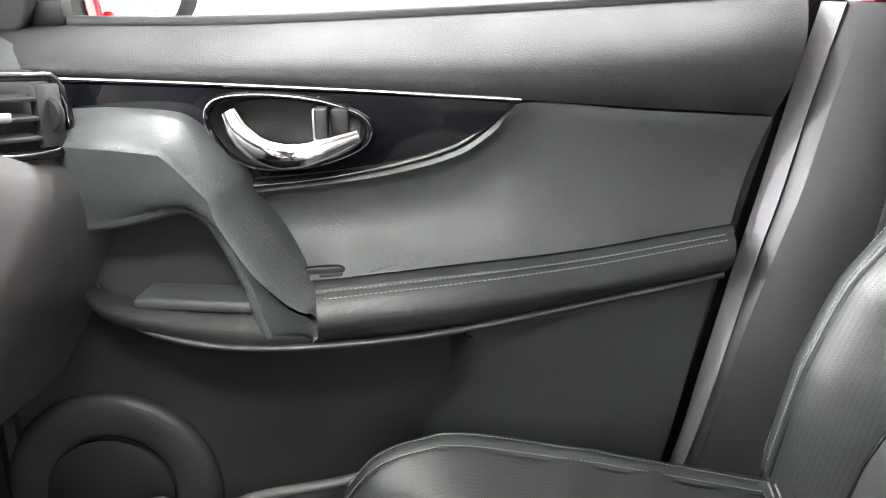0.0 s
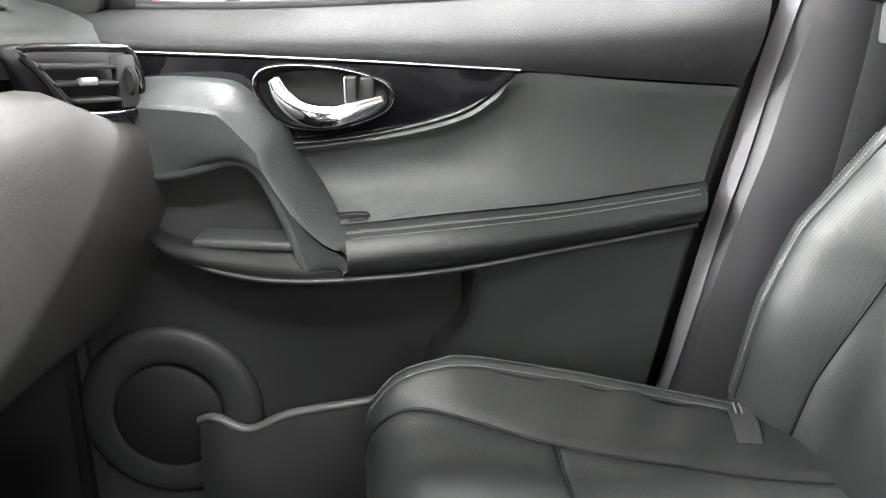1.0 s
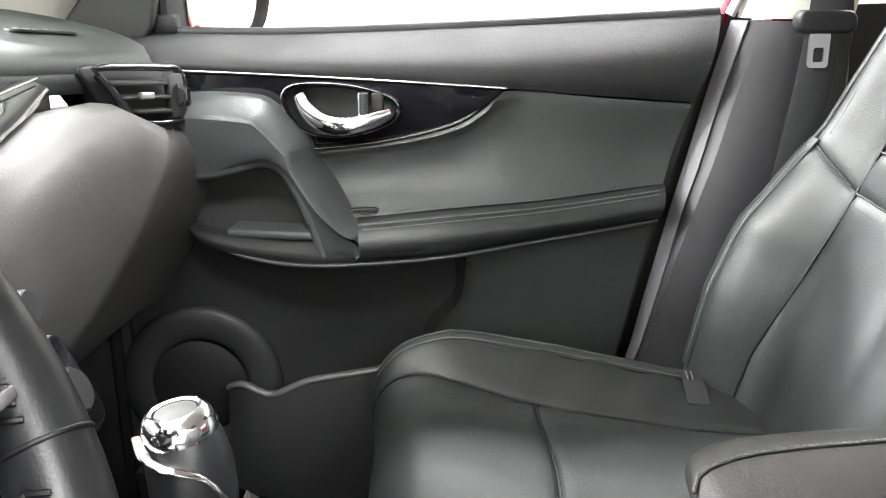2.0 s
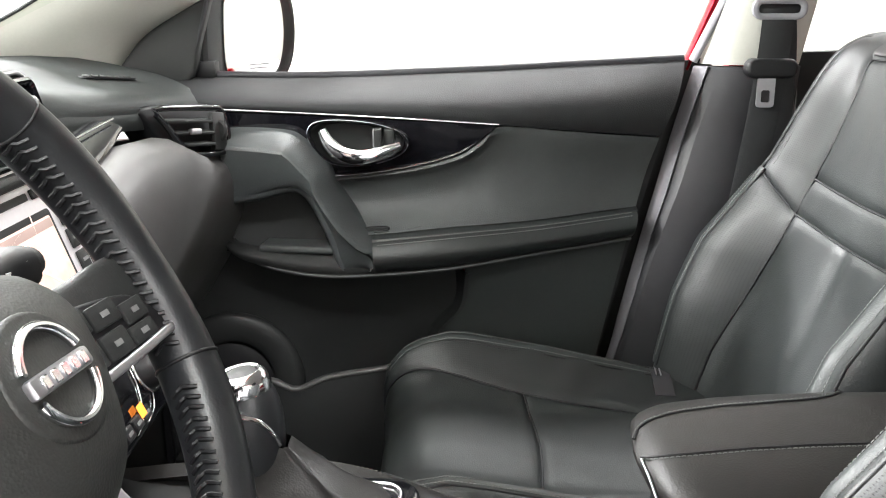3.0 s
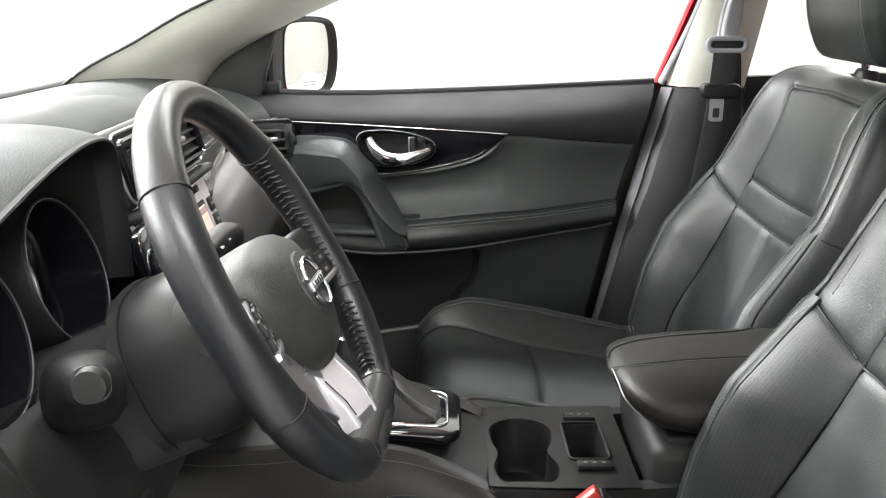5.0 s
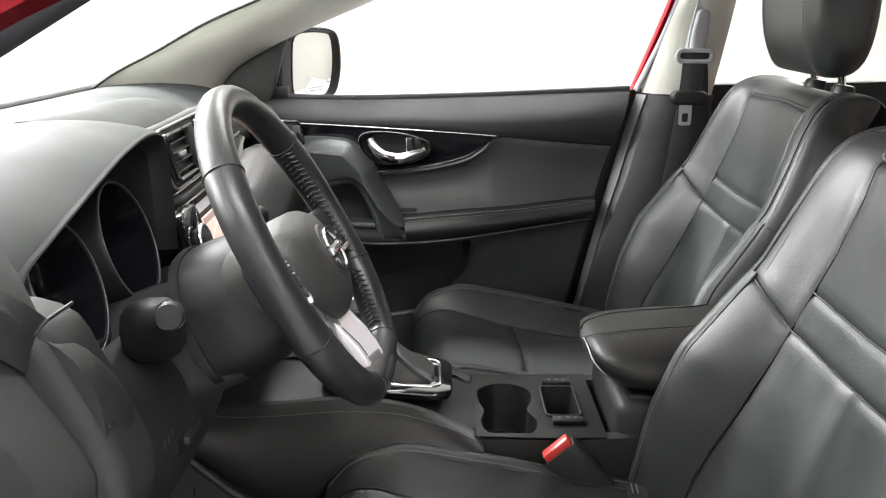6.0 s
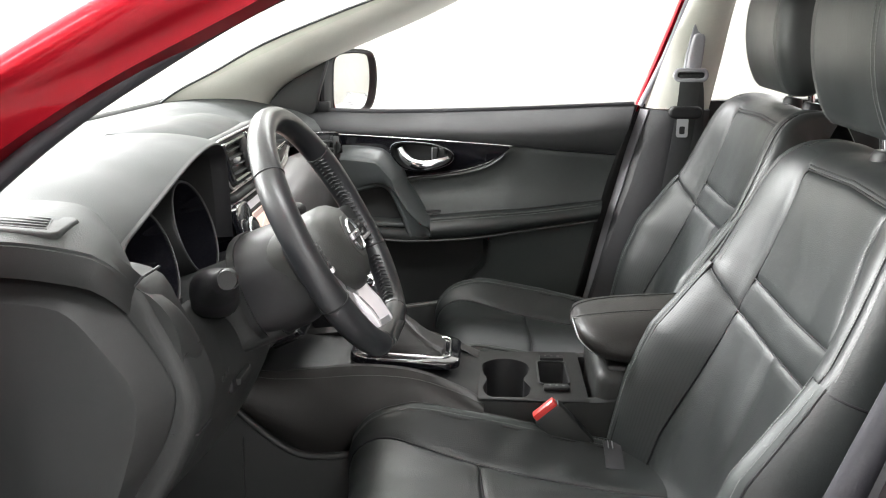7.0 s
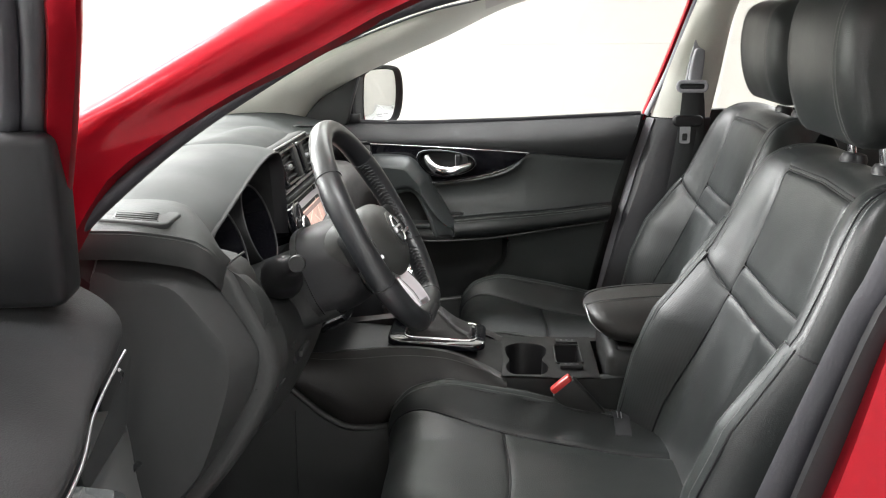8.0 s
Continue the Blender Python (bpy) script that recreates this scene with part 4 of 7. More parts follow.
def side_mirror(d):
    base = Matrix.Translation((-0.318, 1.06, 1.15))
    tx, nz = Vector((0.50, 0.866, 0.0)), Vector((0.866, -0.50, 0.0))
    fr = Matrix(((tx.x, 0, nz.x, -0.330), (tx.y, 0, nz.y, 1.05), (0, 1, 0, 1.150), (0, 0, 0, 1)))
    out = ring_of([(-0.096, -0.062), (-0.098, 0.03), (-0.085, 0.068), (-0.03, 0.077), (0.06, 0.073), (0.092, 0.055), (0.100, 0.0), (0.085, -0.052), (0.05, -0.070), (-0.04, -0.074)], 48)
    out = out * 1.12
    rings = []
    for s, z in ((1.0, 0.0), (1.0, -0.02), (0.95, -0.06), (0.8, -0.09), (0.45, -0.108), (0.02, -0.112)):
        rings.append([tuple(fr @ Vector((x * s, y * s, z))) for x, y in out])
    v, f = sheet(rings, False, True)
    mr = part("mirror_housing", (v, [tuple(reversed(q)) for q in f]), "gloss", d, "dark gloss side mirror housing")
    rim = []
    pane = out * np.array((0.70, 0.86)) + np.array((0.020, 0.0))
    for q, z in ((0.0, 0.0), (0.12, 0.005), (0.5, 0.004), (1.0, -0.008)):
        rim.append([tuple(fr @ Vector((x, y, z))) for x, y in out * (1 - q) + pane * q])
    part("housing_rim", sheet(rim, False, True), "black", mr)
    part("mirror_glass", slab(pane, fr @ Matrix.Translation((0, 0, -0.008)), 0.004, 0.001), "mirror", mr, "mirror glass")
    for k, w in ((0, 0.052), (1, 0.044)):
        part("etched_line", rbox(0, 0, 0, w, 0.0016, 0.0006, 0.0, m=fr @ Matrix.Translation((0.022, -0.050 - 0.006 * k, -0.0037))), "greyseal", mr)
    part("mirror_arm", tube(curve([(-0.40, 0.97, 1.10), (-0.40, 1.0, 1.095), (-0.385, 1.03, 1.10), (-0.37, 1.05, 1.12)], 12), 0.022, 0.018, (0, 0, 1), 12, square=3), "gloss", mr)


DOOR_OPEN = 81.0
HINGE = (-0.525, 0.986)
front_door("passenger_door", "closed passenger door in dark grey trim with piano black spear", HINGE)
hx, hy = HINGE[0], 2 * YC - HINGE[1]
swing = Matrix.Translation((hx, hy, 0)) @ Matrix.Rotation(radians(-DOOR_OPEN), 4, "Z") @ Matrix.Translation((-hx, -hy, 0))
Side.fn, Side.flip = (lambda v: swing @ Vector((v[0], 2 * YC - v[1], v[2]))), True
front_door("driver_door", "driver's door standing wide open, dark grey trim, red outside", HINGE, True)
Side.fn, Side.flip = None, False

# ---------------------------------------------------------------- front seats
SEAT_Y = -0.19


def seat_surface(spine_v, spine, sec_s, sec, width_v, width, crest_v, crest, sign):
    """A padded surface: s runs across (-1.15 to 1.15), v along the spine."""
    vs = np.linspace(spine_v[0], spine_v[-1], 300)
    sp = np.array(spine, dtype=float)
    # smooth the spine by a running mean so that it bends without corners
    xs, zs = np.interp(vs, spine_v, sp[:, 0]), np.interp(vs, spine_v, sp[:, 1])
    ker = np.hanning(31) / np.hanning(31).sum()
    pad = lambda a: np.convolve(np.concatenate([np.full(15, a[0]) - (np.arange(15, 0, -1) * (a[1] - a[0])), a, a[-1] + np.arange(1, 16) * (a[-1] - a[-2])]), ker, "valid")
    xs, zs = pad(xs), pad(zs)
    tx, tz = np.gradient(xs), np.gradient(zs)
    ln = np.hypot(tx, tz)
    nx, nz = sign * tz / ln, -sign * tx / ln
    ss = np.linspace(0, 1.15, 200)
    k2 = np.hanning(21) / np.hanning(21).sum()
    pu, pf = np.interp(ss, sec_s, [a for a, b in sec]), np.interp(ss, sec_s, [b for a, b in sec])
    ext = lambda a, odd: np.convolve(np.concatenate([(-a[10:0:-1] if odd else a[10:0:-1]), a, a[-1] + np.arange(1, 11) * (a[-1] - a[-2])]), k2, "valid")
    pu, pf = ext(pu, True), ext(pf, False)

    def at(s, v, lift=0.0):
        a = abs(s)
        w, c = np.interp(v, width_v, width), np.interp(v, crest_v, crest)
        u = math.copysign(float(np.interp(a, ss, pu)), s) * w
        f = float(np.interp(a, ss, pf))
        f = (f * c if f > 0 else f) + lift
        return np.array((np.interp(v, vs, xs) + np.interp(v, vs, nx) * f, SEAT_Y + u, np.interp(v, vs, zs) + np.interp(v, vs, nz) * f))
    return at


back_at = seat_surface(
    [0, 0.2, 0.45, 0.55, 0.75, 0.83, 0.91, 1.0, 1.08, 1.2], [(0.285, 0.63), (0.328, 0.755), (0.379, 0.90), (0.399, 0.965), (0.434, 1.09), (0.449, 1.130), (0.477, 1.151), (0.518, 1.157), (0.556, 1.143), (0.585, 1.09)],
    [0, 0.3, 0.55, 0.66, 0.8, 0.88, 0.94, 1.0, 1.15], [(0, 0), (0.075, 0.0), (0.135, 0.005), (0.165, 0.014), (0.202, 0.070), (0.234, 0.096), (0.258, 0.074), (0.268, 0.0), (0.25, -0.12)],
    [0, 0.3, 0.5, 0.65, 0.8, 0.9, 1.0, 1.1], [1.0, 1.03, 1.0, 0.95, 0.87, 0.80, 0.74, 0.72],
    [0, 0.2, 0.35, 0.46, 0.57, 0.7, 0.82, 1.0], [0.85, 1.0, 0.95, 0.72, 0.44, 0.3, 0.2, 0.1], -1)
base_cush_at = seat_surface(
    [0, 0.25, 0.5, 0.7, 0.82, 0.9, 1.0, 1.15, 1.25], [(0.34, 0.655), (0.20, 0.652), (0.05, 0.662), (-0.07, 0.68), (-0.13, 0.682), (-0.168, 0.66), (-0.185, 0.61), (-0.182, 0.52), (-0.17, 0.42)],
    [0, 0.4, 0.6, 0.68, 0.8, 0.88, 0.94, 1.0, 1.15], [(0, 0), (0.10, 0.0), (0.155, 0.014), (0.178, 0.03), (0.21, 0.058), (0.237, 0.056), (0.253, 0.03), (0.258, -0.03), (0.25, -0.14)],
    [0, 0.3, 0.7, 0.9, 1.0, 1.25], [0.97, 1.0, 1.0, 0.96, 0.92, 0.9],
    [0, 0.25, 0.5, 0.75, 0.84, 0.92, 1.0], [0.15, 0.5, 0.9, 0.98, 0.75, 0.4, 0.1], 1)


def panel(at, sa, sb, va, vb, na=22, nb=26, sink=0.0045, open_edges="", crease=None, puff=0.0):
    """One sewn panel of a seat surface; its edges dive into the seams. Returns mesh data and metre coordinates."""
    P, uv = np.zeros((na, nb, 3)), np.zeros((na, nb, 2))
    # parameters packed towards the edges so that the seams are crisp
    ease = lambda n: 0.5 - 0.5 * np.cos(np.pi * (0.15 + 0.7 * np.linspace(0, 1, n)))
    A, B = ease(na), ease(nb)
    A, B = (A - A[0]) / (A[-1] - A[0]), (B - B[0]) / (B[-1] - B[0])
    A = np.sort(np.concatenate([A, [0.012, 0.988]]))[:]
    B = np.sort(np.concatenate([B, [0.012, 0.988]]))[:]
    P, uv = np.zeros((len(A), len(B), 3)), np.zeros((len(A), len(B), 2))
    for i, a in enumerate(A):
        for j, b in enumerate(B):
            v = 0.5 * (va(0.5) + vb(0.5))
            s = 0.0
            for _ in range(4):
                s = sa(v) * (1 - a) + sb(v) * a
                v = va(abs(s)) * (1 - b) + vb(abs(s)) * b
            w = abs(sb(v) - sa(v)) * 0.26
            l = abs(vb(abs(s)) - va(abs(s))) * 0.6
            dip = 0.0
            for key, dist in (("L", a * w), ("R", (1 - a) * w), ("B", b * l), ("T", (1 - b) * l)):
                if key not in open_edges:
                    dip += math.exp(-(dist / 0.0045) ** 1.3)
            lift = -sink * min(1.3, dip) + puff * math.sin(math.pi * a) * math.sin(math.pi * b)
            if crease:
                lift -= crease(s, v)
            lift += 0.0012 * noise.noise(Vector((s * 3.1, v * 7.3, 1.7))) + 0.0005 * noise.noise(Vector((s * 9.0, v * 21.0, 4.2)))
            P[i, j] = at(s, v, lift)
            uv[i, j] = (s * 0.26, v * 0.6)
    return sheet(P), uv.reshape(-1, 2)


def pillow(profile, y0, y1, bevel, steps=7):
    o = np.asarray(profile, dtype=float)
    mid = o.mean(axis=0)
    area = 0.5 * np.sum(o[:, 0] * np.roll(o[:, 1], -1) - np.roll(o[:, 0], -1) * o[:, 1])
    reach = np.linalg.norm(o - mid, axis=1).min()
    rows = []
    ks = [1 - math.cos(math.pi / 2 * s / steps) for s in range(steps + 1)]
    ys = [(y0 + bevel * k, bevel * (1 - math.sqrt(max(0, 1 - (1 - k) ** 2)))) for k in ks]
    ys += [((y0 + y1) / 2, 0.0)] + [(y1 - (y - y0), i) for y, i in reversed(ys)]
    for y, ins in ys:
        q = mid + (o - mid) * (1 - ins / (reach * 1.5))
        rows.append([(x, y, z) for x, z in q])
    v, f = sheet(rows, False, True)
    k = len(o)
    f += [tuple(range(k)), tuple(reversed(range(len(v) - k, len(v))))]
    if area > 0:
        f = [tuple(reversed(q)) for q in f]
    return v, f


def front_seat(name, label, drop=0.0, head=(0.0, -0.008)):
    """One seat; drop lowers its cushion (the height adjuster)."""
    b = thing(name, (0.08, SEAT_Y, 0.36), label, "car seat", "front seats")
    low = np.array((0.0, 0.0, -drop))
    cush_at = lambda s, v, lift=0.0: base_cush_at(s, v, lift) + low
    C = lambda x: (lambda v: x)
    sc = lambda v: float(np.interp(v, [0, 0.12, 0.3, 0.47, 0.56, 0.64, 0.74, 0.84, 1], [0.70, 0.70, 0.655, 0.625, 0.605, 0.575, 0.57, 0.64, 0.66]))
    neg = lambda fn: (lambda v: -fn(v))
    vB = lambda s: 0.482 - 0.008 * max(0.0, 1 - (s / 0.66) ** 2)
    vA = lambda s: 0.562 - 0.009 * max(0.0, 1 - (s / 0.66) ** 2)
    vL = lambda s: float(np.interp(s, [0.6, 0.63, 0.9], [0.474, 0.480, 0.546]))
    vT = lambda s: 0.852 - 0.022 * s
    crease = lambda s, v: 0.006 * math.exp(-(s / 0.05) ** 2) * max(0.0, min(1.0, (v - 0.08) / 0.3))
    def add(nm, at, sa, sb, va, vb, material, lab="", parent=b, **kw):
        vf, uv = panel(at, sa, sb, va, vb, **kw)
        return part(nm, flip(vf), material, parent, lab, uv=uv)
    add("back_centre", back_at, neg(sc), sc, C(0.0), vB, "leather", "smooth leather centre panel", na=34, nb=30, crease=crease)
    add("back_band", back_at, neg(sc), sc, vB, vA, "leather", na=30, nb=12)
    add("back_upper", back_at, neg(sc), sc, vA, vT, "leather", na=30, nb=22)
    E = 0.885
    for sg in (1, -1):
        lo, hi = (sc, C(E)) if sg > 0 else (C(-E), neg(sc))
        add("bolster", back_at, lo, hi, C(0.0), vL, "perf", "perforated leather bolster", na=16, nb=40, puff=0.004)
        add("shoulder", back_at, lo, hi, vL, lambda s: 0.90 - 0.06 * (s - 0.86), "perf", "perforated leather shoulder panel", na=14, nb=26, puff=0.003)
        lo, hi = (C(E), C(1.15)) if sg > 0 else (C(-1.15), C(-E))
        add("side_panel", back_at, lo, hi, C(0.0), C(1.05), "leather", na=14, nb=40)
    add("top_roll", back_at, C(-E), C(E), lambda s: max(vT(s), 0.0) if s < 0.85 else 0.90 - 0.06 * (s - 0.86), C(1.19), "leather", na=36, nb=20)
    # back shell
    rows = [[tuple(back_at(s, v, -0.115) + np.array((0.0, 0, 0))) for s in np.linspace(-0.98, 0.98, 9)] for v in np.linspace(0.02, 1.02, 14)]
    part("back_shell", sheet(rows), "hardgrey", b, "charcoal plastic seat back shell")
    # cushion
    cs = lambda v: float(np.interp(v, [0, 0.17, 0.35, 0.46, 0.6, 0.75, 0.86, 1.0, 1.25], [0.38, 0.43, 0.49, 0.52, 0.56, 0.63, 0.70, 0.78, 0.80]))
    EC = 0.815
    vM = lambda s: 0.572 - 0.032 * max(0.0, 1 - (s / 0.7) ** 2)
    add("cushion_rear", cush_at, neg(cs), cs, C(0.0), vM, "leather", "leather cushion", na=30, nb=26)
    add("cushion_front", cush_at, neg(cs), cs, vM, C(1.22), "leather", na=30, nb=34)
    for sg in (1, -1):
        lo, hi = (cs, C(EC)) if sg > 0 else (C(-EC), neg(cs))
        rip = lambda s, v: 0.0026 * math.sin(v * 46 + s * 14) * math.exp(-((v - 0.42) / 0.2) ** 2)
        add("cushion_bolster", cush_at, lo, hi, C(0.02), C(0.99), "perf", "perforated leather cushion bolster", na=16, nb=44, puff=0.003, crease=rip)
        lo, hi = (C(EC), C(1.15)) if sg > 0 else (C(-1.15), C(-EC))
        add("cushion_side", cush_at, lo, hi, C(0.02), C(1.1), "leather", na=12, nb=40)
    # dark seams between the sewn panels
    lines = []
    for sg in (1, -1):
        lines.append([back_at(sg * sc(v), v, -0.0034) for v in np.linspace(0.0, 0.83, 70)])
        lines.append([back_at(sg * E, v, -0.0034) for v in np.linspace(0.0, 0.90, 80)])
        lines.append([back_at(sg * s, vL(s), -0.0034) for s in np.linspace(0.66, E, 16)])
        lines.append([back_at(sg * s, 0.90 - 0.06 * (s - 0.86), -0.0030) for s in np.linspace(0.76, E, 10)])
        lines.append([cush_at(sg * cs(v), v, -0.0034) for v in np.linspace(0.02, 0.98, 70)])
        lines.append([cush_at(sg * EC, v, -0.0034) for v in np.linspace(0.02, 0.98, 70)])
        lines.append([back_at(sg * s, 0.54 - 0.03 * (s - E), -0.002) for s in np.linspace(E, 1.12, 16)])
        lines.append([back_at(sg * (E - 0.055), v, -0.001) for v in np.linspace(0.56, 0.80, 30)])
    for fn in (vB, vA, vT):
        lim = sc(fn(0.66)) - 0.004
        lines.append([back_at(s, fn(abs(s)), -0.0034) for s in np.linspace(-lim, lim, 50)])
    lines.append([cush_at(s, vM(abs(s)), -0.0034) for s in np.linspace(-0.54, 0.54, 50)])
    for ln in lines:
        part("seam", tube(ln, 0.0016, 0.0016, seg=6), "black", b)
    # flat welts over the outer seams, with pale stitching along both edges
    rows = []
    for sg in (1, -1):
        lo, hi = (C(0.852), C(0.918)) if sg > 0 else (C(-0.918), C(-0.852))
        add("welt", back_at, lo, hi, C(0.03), C(0.545), "welt", "grey leather welt", na=6, nb=50, sink=0.0005, puff=0.0036)
        lo, hi = (C(0.775), C(0.845)) if sg > 0 else (C(-0.845), C(-0.775))
        add("welt", cush_at, lo, hi, C(0.10), C(0.90), "welt", "grey leather welt", na=6, nb=50, sink=0.0005, puff=0.0032)
        for q in (0.862, 0.908):
            rows.append(stitches([back_at(sg * q, v, 0.0016) for v in np.linspace(0.05, 0.535, 90)], (-1, 0, 0.3), r=0.0005))
        for q in (0.785, 0.836):
            rows.append(stitches([cush_at(sg * q, v, 0.0015) for v in np.linspace(0.12, 0.89, 90)], (0, 0, 1), r=0.0005))
        for q in (0.848, 0.922):
            part("seam", tube([back_at(sg * q, v, 0.0) for v in np.linspace(0.03, 0.545, 80)], 0.0014, seg=6), "black", b)
        for q in (0.771, 0.849):
            part("seam", tube([cush_at(sg * q, v, 0.0) for v in np.linspace(0.10, 0.90, 80)], 0.0014, seg=6), "black", b)
    # twin rows up the outer shoulder and along the top seam
    for q in (0.90, 0.932):
        rows.append(stitches([back_at(-q, v, 0.0012) for v in np.linspace(0.56, 0.87, 60)], (-1, 0, 0.3), r=0.0005))
    rows.append(stitches([back_at(-(sc(v) + 0.014), v, 0.0004) for v in np.linspace(0.49, 0.84, 60)], (-1, 0, 0.3), r=0.0006))
    part("seam", tube([back_at(q, vT(abs(q)) + 0.012, -0.0006) for q in np.linspace(-0.64, 0.64, 50)], 0.0014, seg=6), "black", b)
    tagged(part("stitching", join(*rows), "thread", b, "pale double stitching"), kind="stuff")
    # belt-guide strap at the fold, plinth and rails
    for sg in (1, -1):
        strap = [[cush_at(sg * q, v, 0.0025 + 0.004 * math.sin(math.pi * (q - 0.62) / 0.2)) for v in np.linspace(0.235, 0.185, 4)] for q in np.linspace(0.62, 0.82, 9)]
        fs = part("fold_strap", solid(strap, (0, 0, -0.002)), "pillargrey", b, "grey strap at the fold")
        for v in (0.222, 0.210):
            part("bar", tube([cush_at(sg * q, v, 0.0072) for q in np.linspace(0.745, 0.80, 6)], 0.0011, seg=6), "satin", fs)
    part("plinth", rbox(0.08, SEAT_Y, 0.50, 0.42, 0.40, 0.2, 0.03), "black", b)
    part("valance", rbox(0.10, SEAT_Y - 0.24, 0.53, 0.44, 0.035, 0.14, 0.015), "hardgrey", b)
    for sg in (1, -1):
        part("rail", rbox(0.08, SEAT_Y + sg * 0.19, 0.375, 0.5, 0.04, 0.06, 0.006), "black", b)
    # head restraint
    prof = ring_of([(x + 0.012 + head[0], z + head[1]) for x, z in ((0.452, 1.205), (0.428, 1.245), (0.416, 1.30), (0.416, 1.355), (0.428, 1.395), (0.462, 1.412), (0.505, 1.405), (0.528, 1.37), (0.532, 1.30), (0.522, 1.235), (0.497, 1.205))], 44)
    h = part("headrest", pillow(prof, SEAT_Y - 0.135, SEAT_Y + 0.135, 0.042), "leather", b, "black leather head restraint")
    st = []
    for yy, off in ((SEAT_Y - 0.088, 0), (SEAT_Y - 0.098, 0), (SEAT_Y + 0.092, 0), (SEAT_Y + 0.1, 0)):
        ring = [(x, yy, z) for x, z in prof[:26]]
        c = np.array((0.486 + head[0], yy, 1.305 + head[1]))
        bl = 0.042
        d = 0.135 - abs(yy - SEAT_Y)
        ins = bl * (1 - math.sqrt(max(0, 1 - (1 - d / bl) ** 2))) if d < bl else 0
        ring = [tuple(np.array(p) + (c - np.array(p)) / np.linalg.norm(c - np.array(p)) * (ins - 0.0005)) for p in ring]
        st.append(stitches(ring, (-1, 0, 0.2), r=0.0005))
    tagged(part("stitching", join(*st), "thread", h), kind="stuff")
    for sg in (1, -1):
        post = part("post", tube([(0.525 + head[0], SEAT_Y + sg * 0.058, 1.12), (0.510 + head[0], SEAT_Y + sg * 0.058, 1.225)], 0.0065, seg=14), "chrome", b, "chrome headrest post")
        part("collar", revolve([(0.008, 0.012), (0.016, 0.010), (0.019, 0.004), (0.019, -0.012)], Matrix.Translation((0.521 + head[0], SEAT_Y + sg * 0.058, 1.156)) @ Matrix.Rotation(radians(8), 4, "Y"), 18), "black", post)
    return b


driver_seat = front_seat("driver_seat", "black perforated leather driver's seat with pale stitching")
passenger_seat = front_seat("passenger_seat", "black perforated leather passenger seat beside the closed door", 0.012, (0.018, -0.020))
passenger_seat.matrix_basis = Matrix.Translation((0.08 + 0.097, SEAT_Y + 0.73, 0.36))

# ---------------------------------------------------------------- dashboard
def frame_of(o, x, z):
    """Frame at o with its x along x and its z along z."""
    x, z = Vector(x).normalized(), Vector(z).normalized()
    y = z.cross(x).normalized()
    return Matrix(((x.x, y.x, z.x, o[0]), (x.y, y.y, z.y, o[1]), (x.z, y.z, z.z, o[2]), (0, 0, 0, 1)))


def grille(name, parent, m, w, h, slats, label, thumb=True, finish="gloss"):
    """A vent: rim, dark well, slats and thumb wheel, in the frame m (x across, y up, z out)."""
    o, i = np.array(rounded_rect(0, 0, w, h, 0.008)), np.array(rounded_rect(0, 0, w - 0.012, h - 0.012, 0.005))
    rings = [[tuple(m @ Vector((x, y, z))) for x, y in r] for r, z in ((o, 0), (o, 0.008), ((o + i) / 2, 0.010), (i, 0.007), (i, -0.02))]
    v = part(name, sheet(rings, False, True), finish, parent, label)
    part("well", slab(i, m @ Matrix.Translation((0, 0, -0.022)), 0.003, 0.0005), "black", v)
    for k in range(slats):
        y = (k + 0.5) / slats * (h - 0.014) - (h - 0.014) / 2
        part("slat", rbox(0, 0, 0, w - 0.016, 0.003, 0.018, 0.001, 1, m @ Matrix.Translation((0, y, -0.004)) @ Matrix.Rotation(radians(18), 4, "X")), "black", v)
    if thumb:
        part("tab", rbox(0, 0, 0, 0.018, 0.007, 0.008, 0.002, 2, m @ Matrix.Translation((-w * 0.12, 0, 0.007))), "satin", v)
    return v


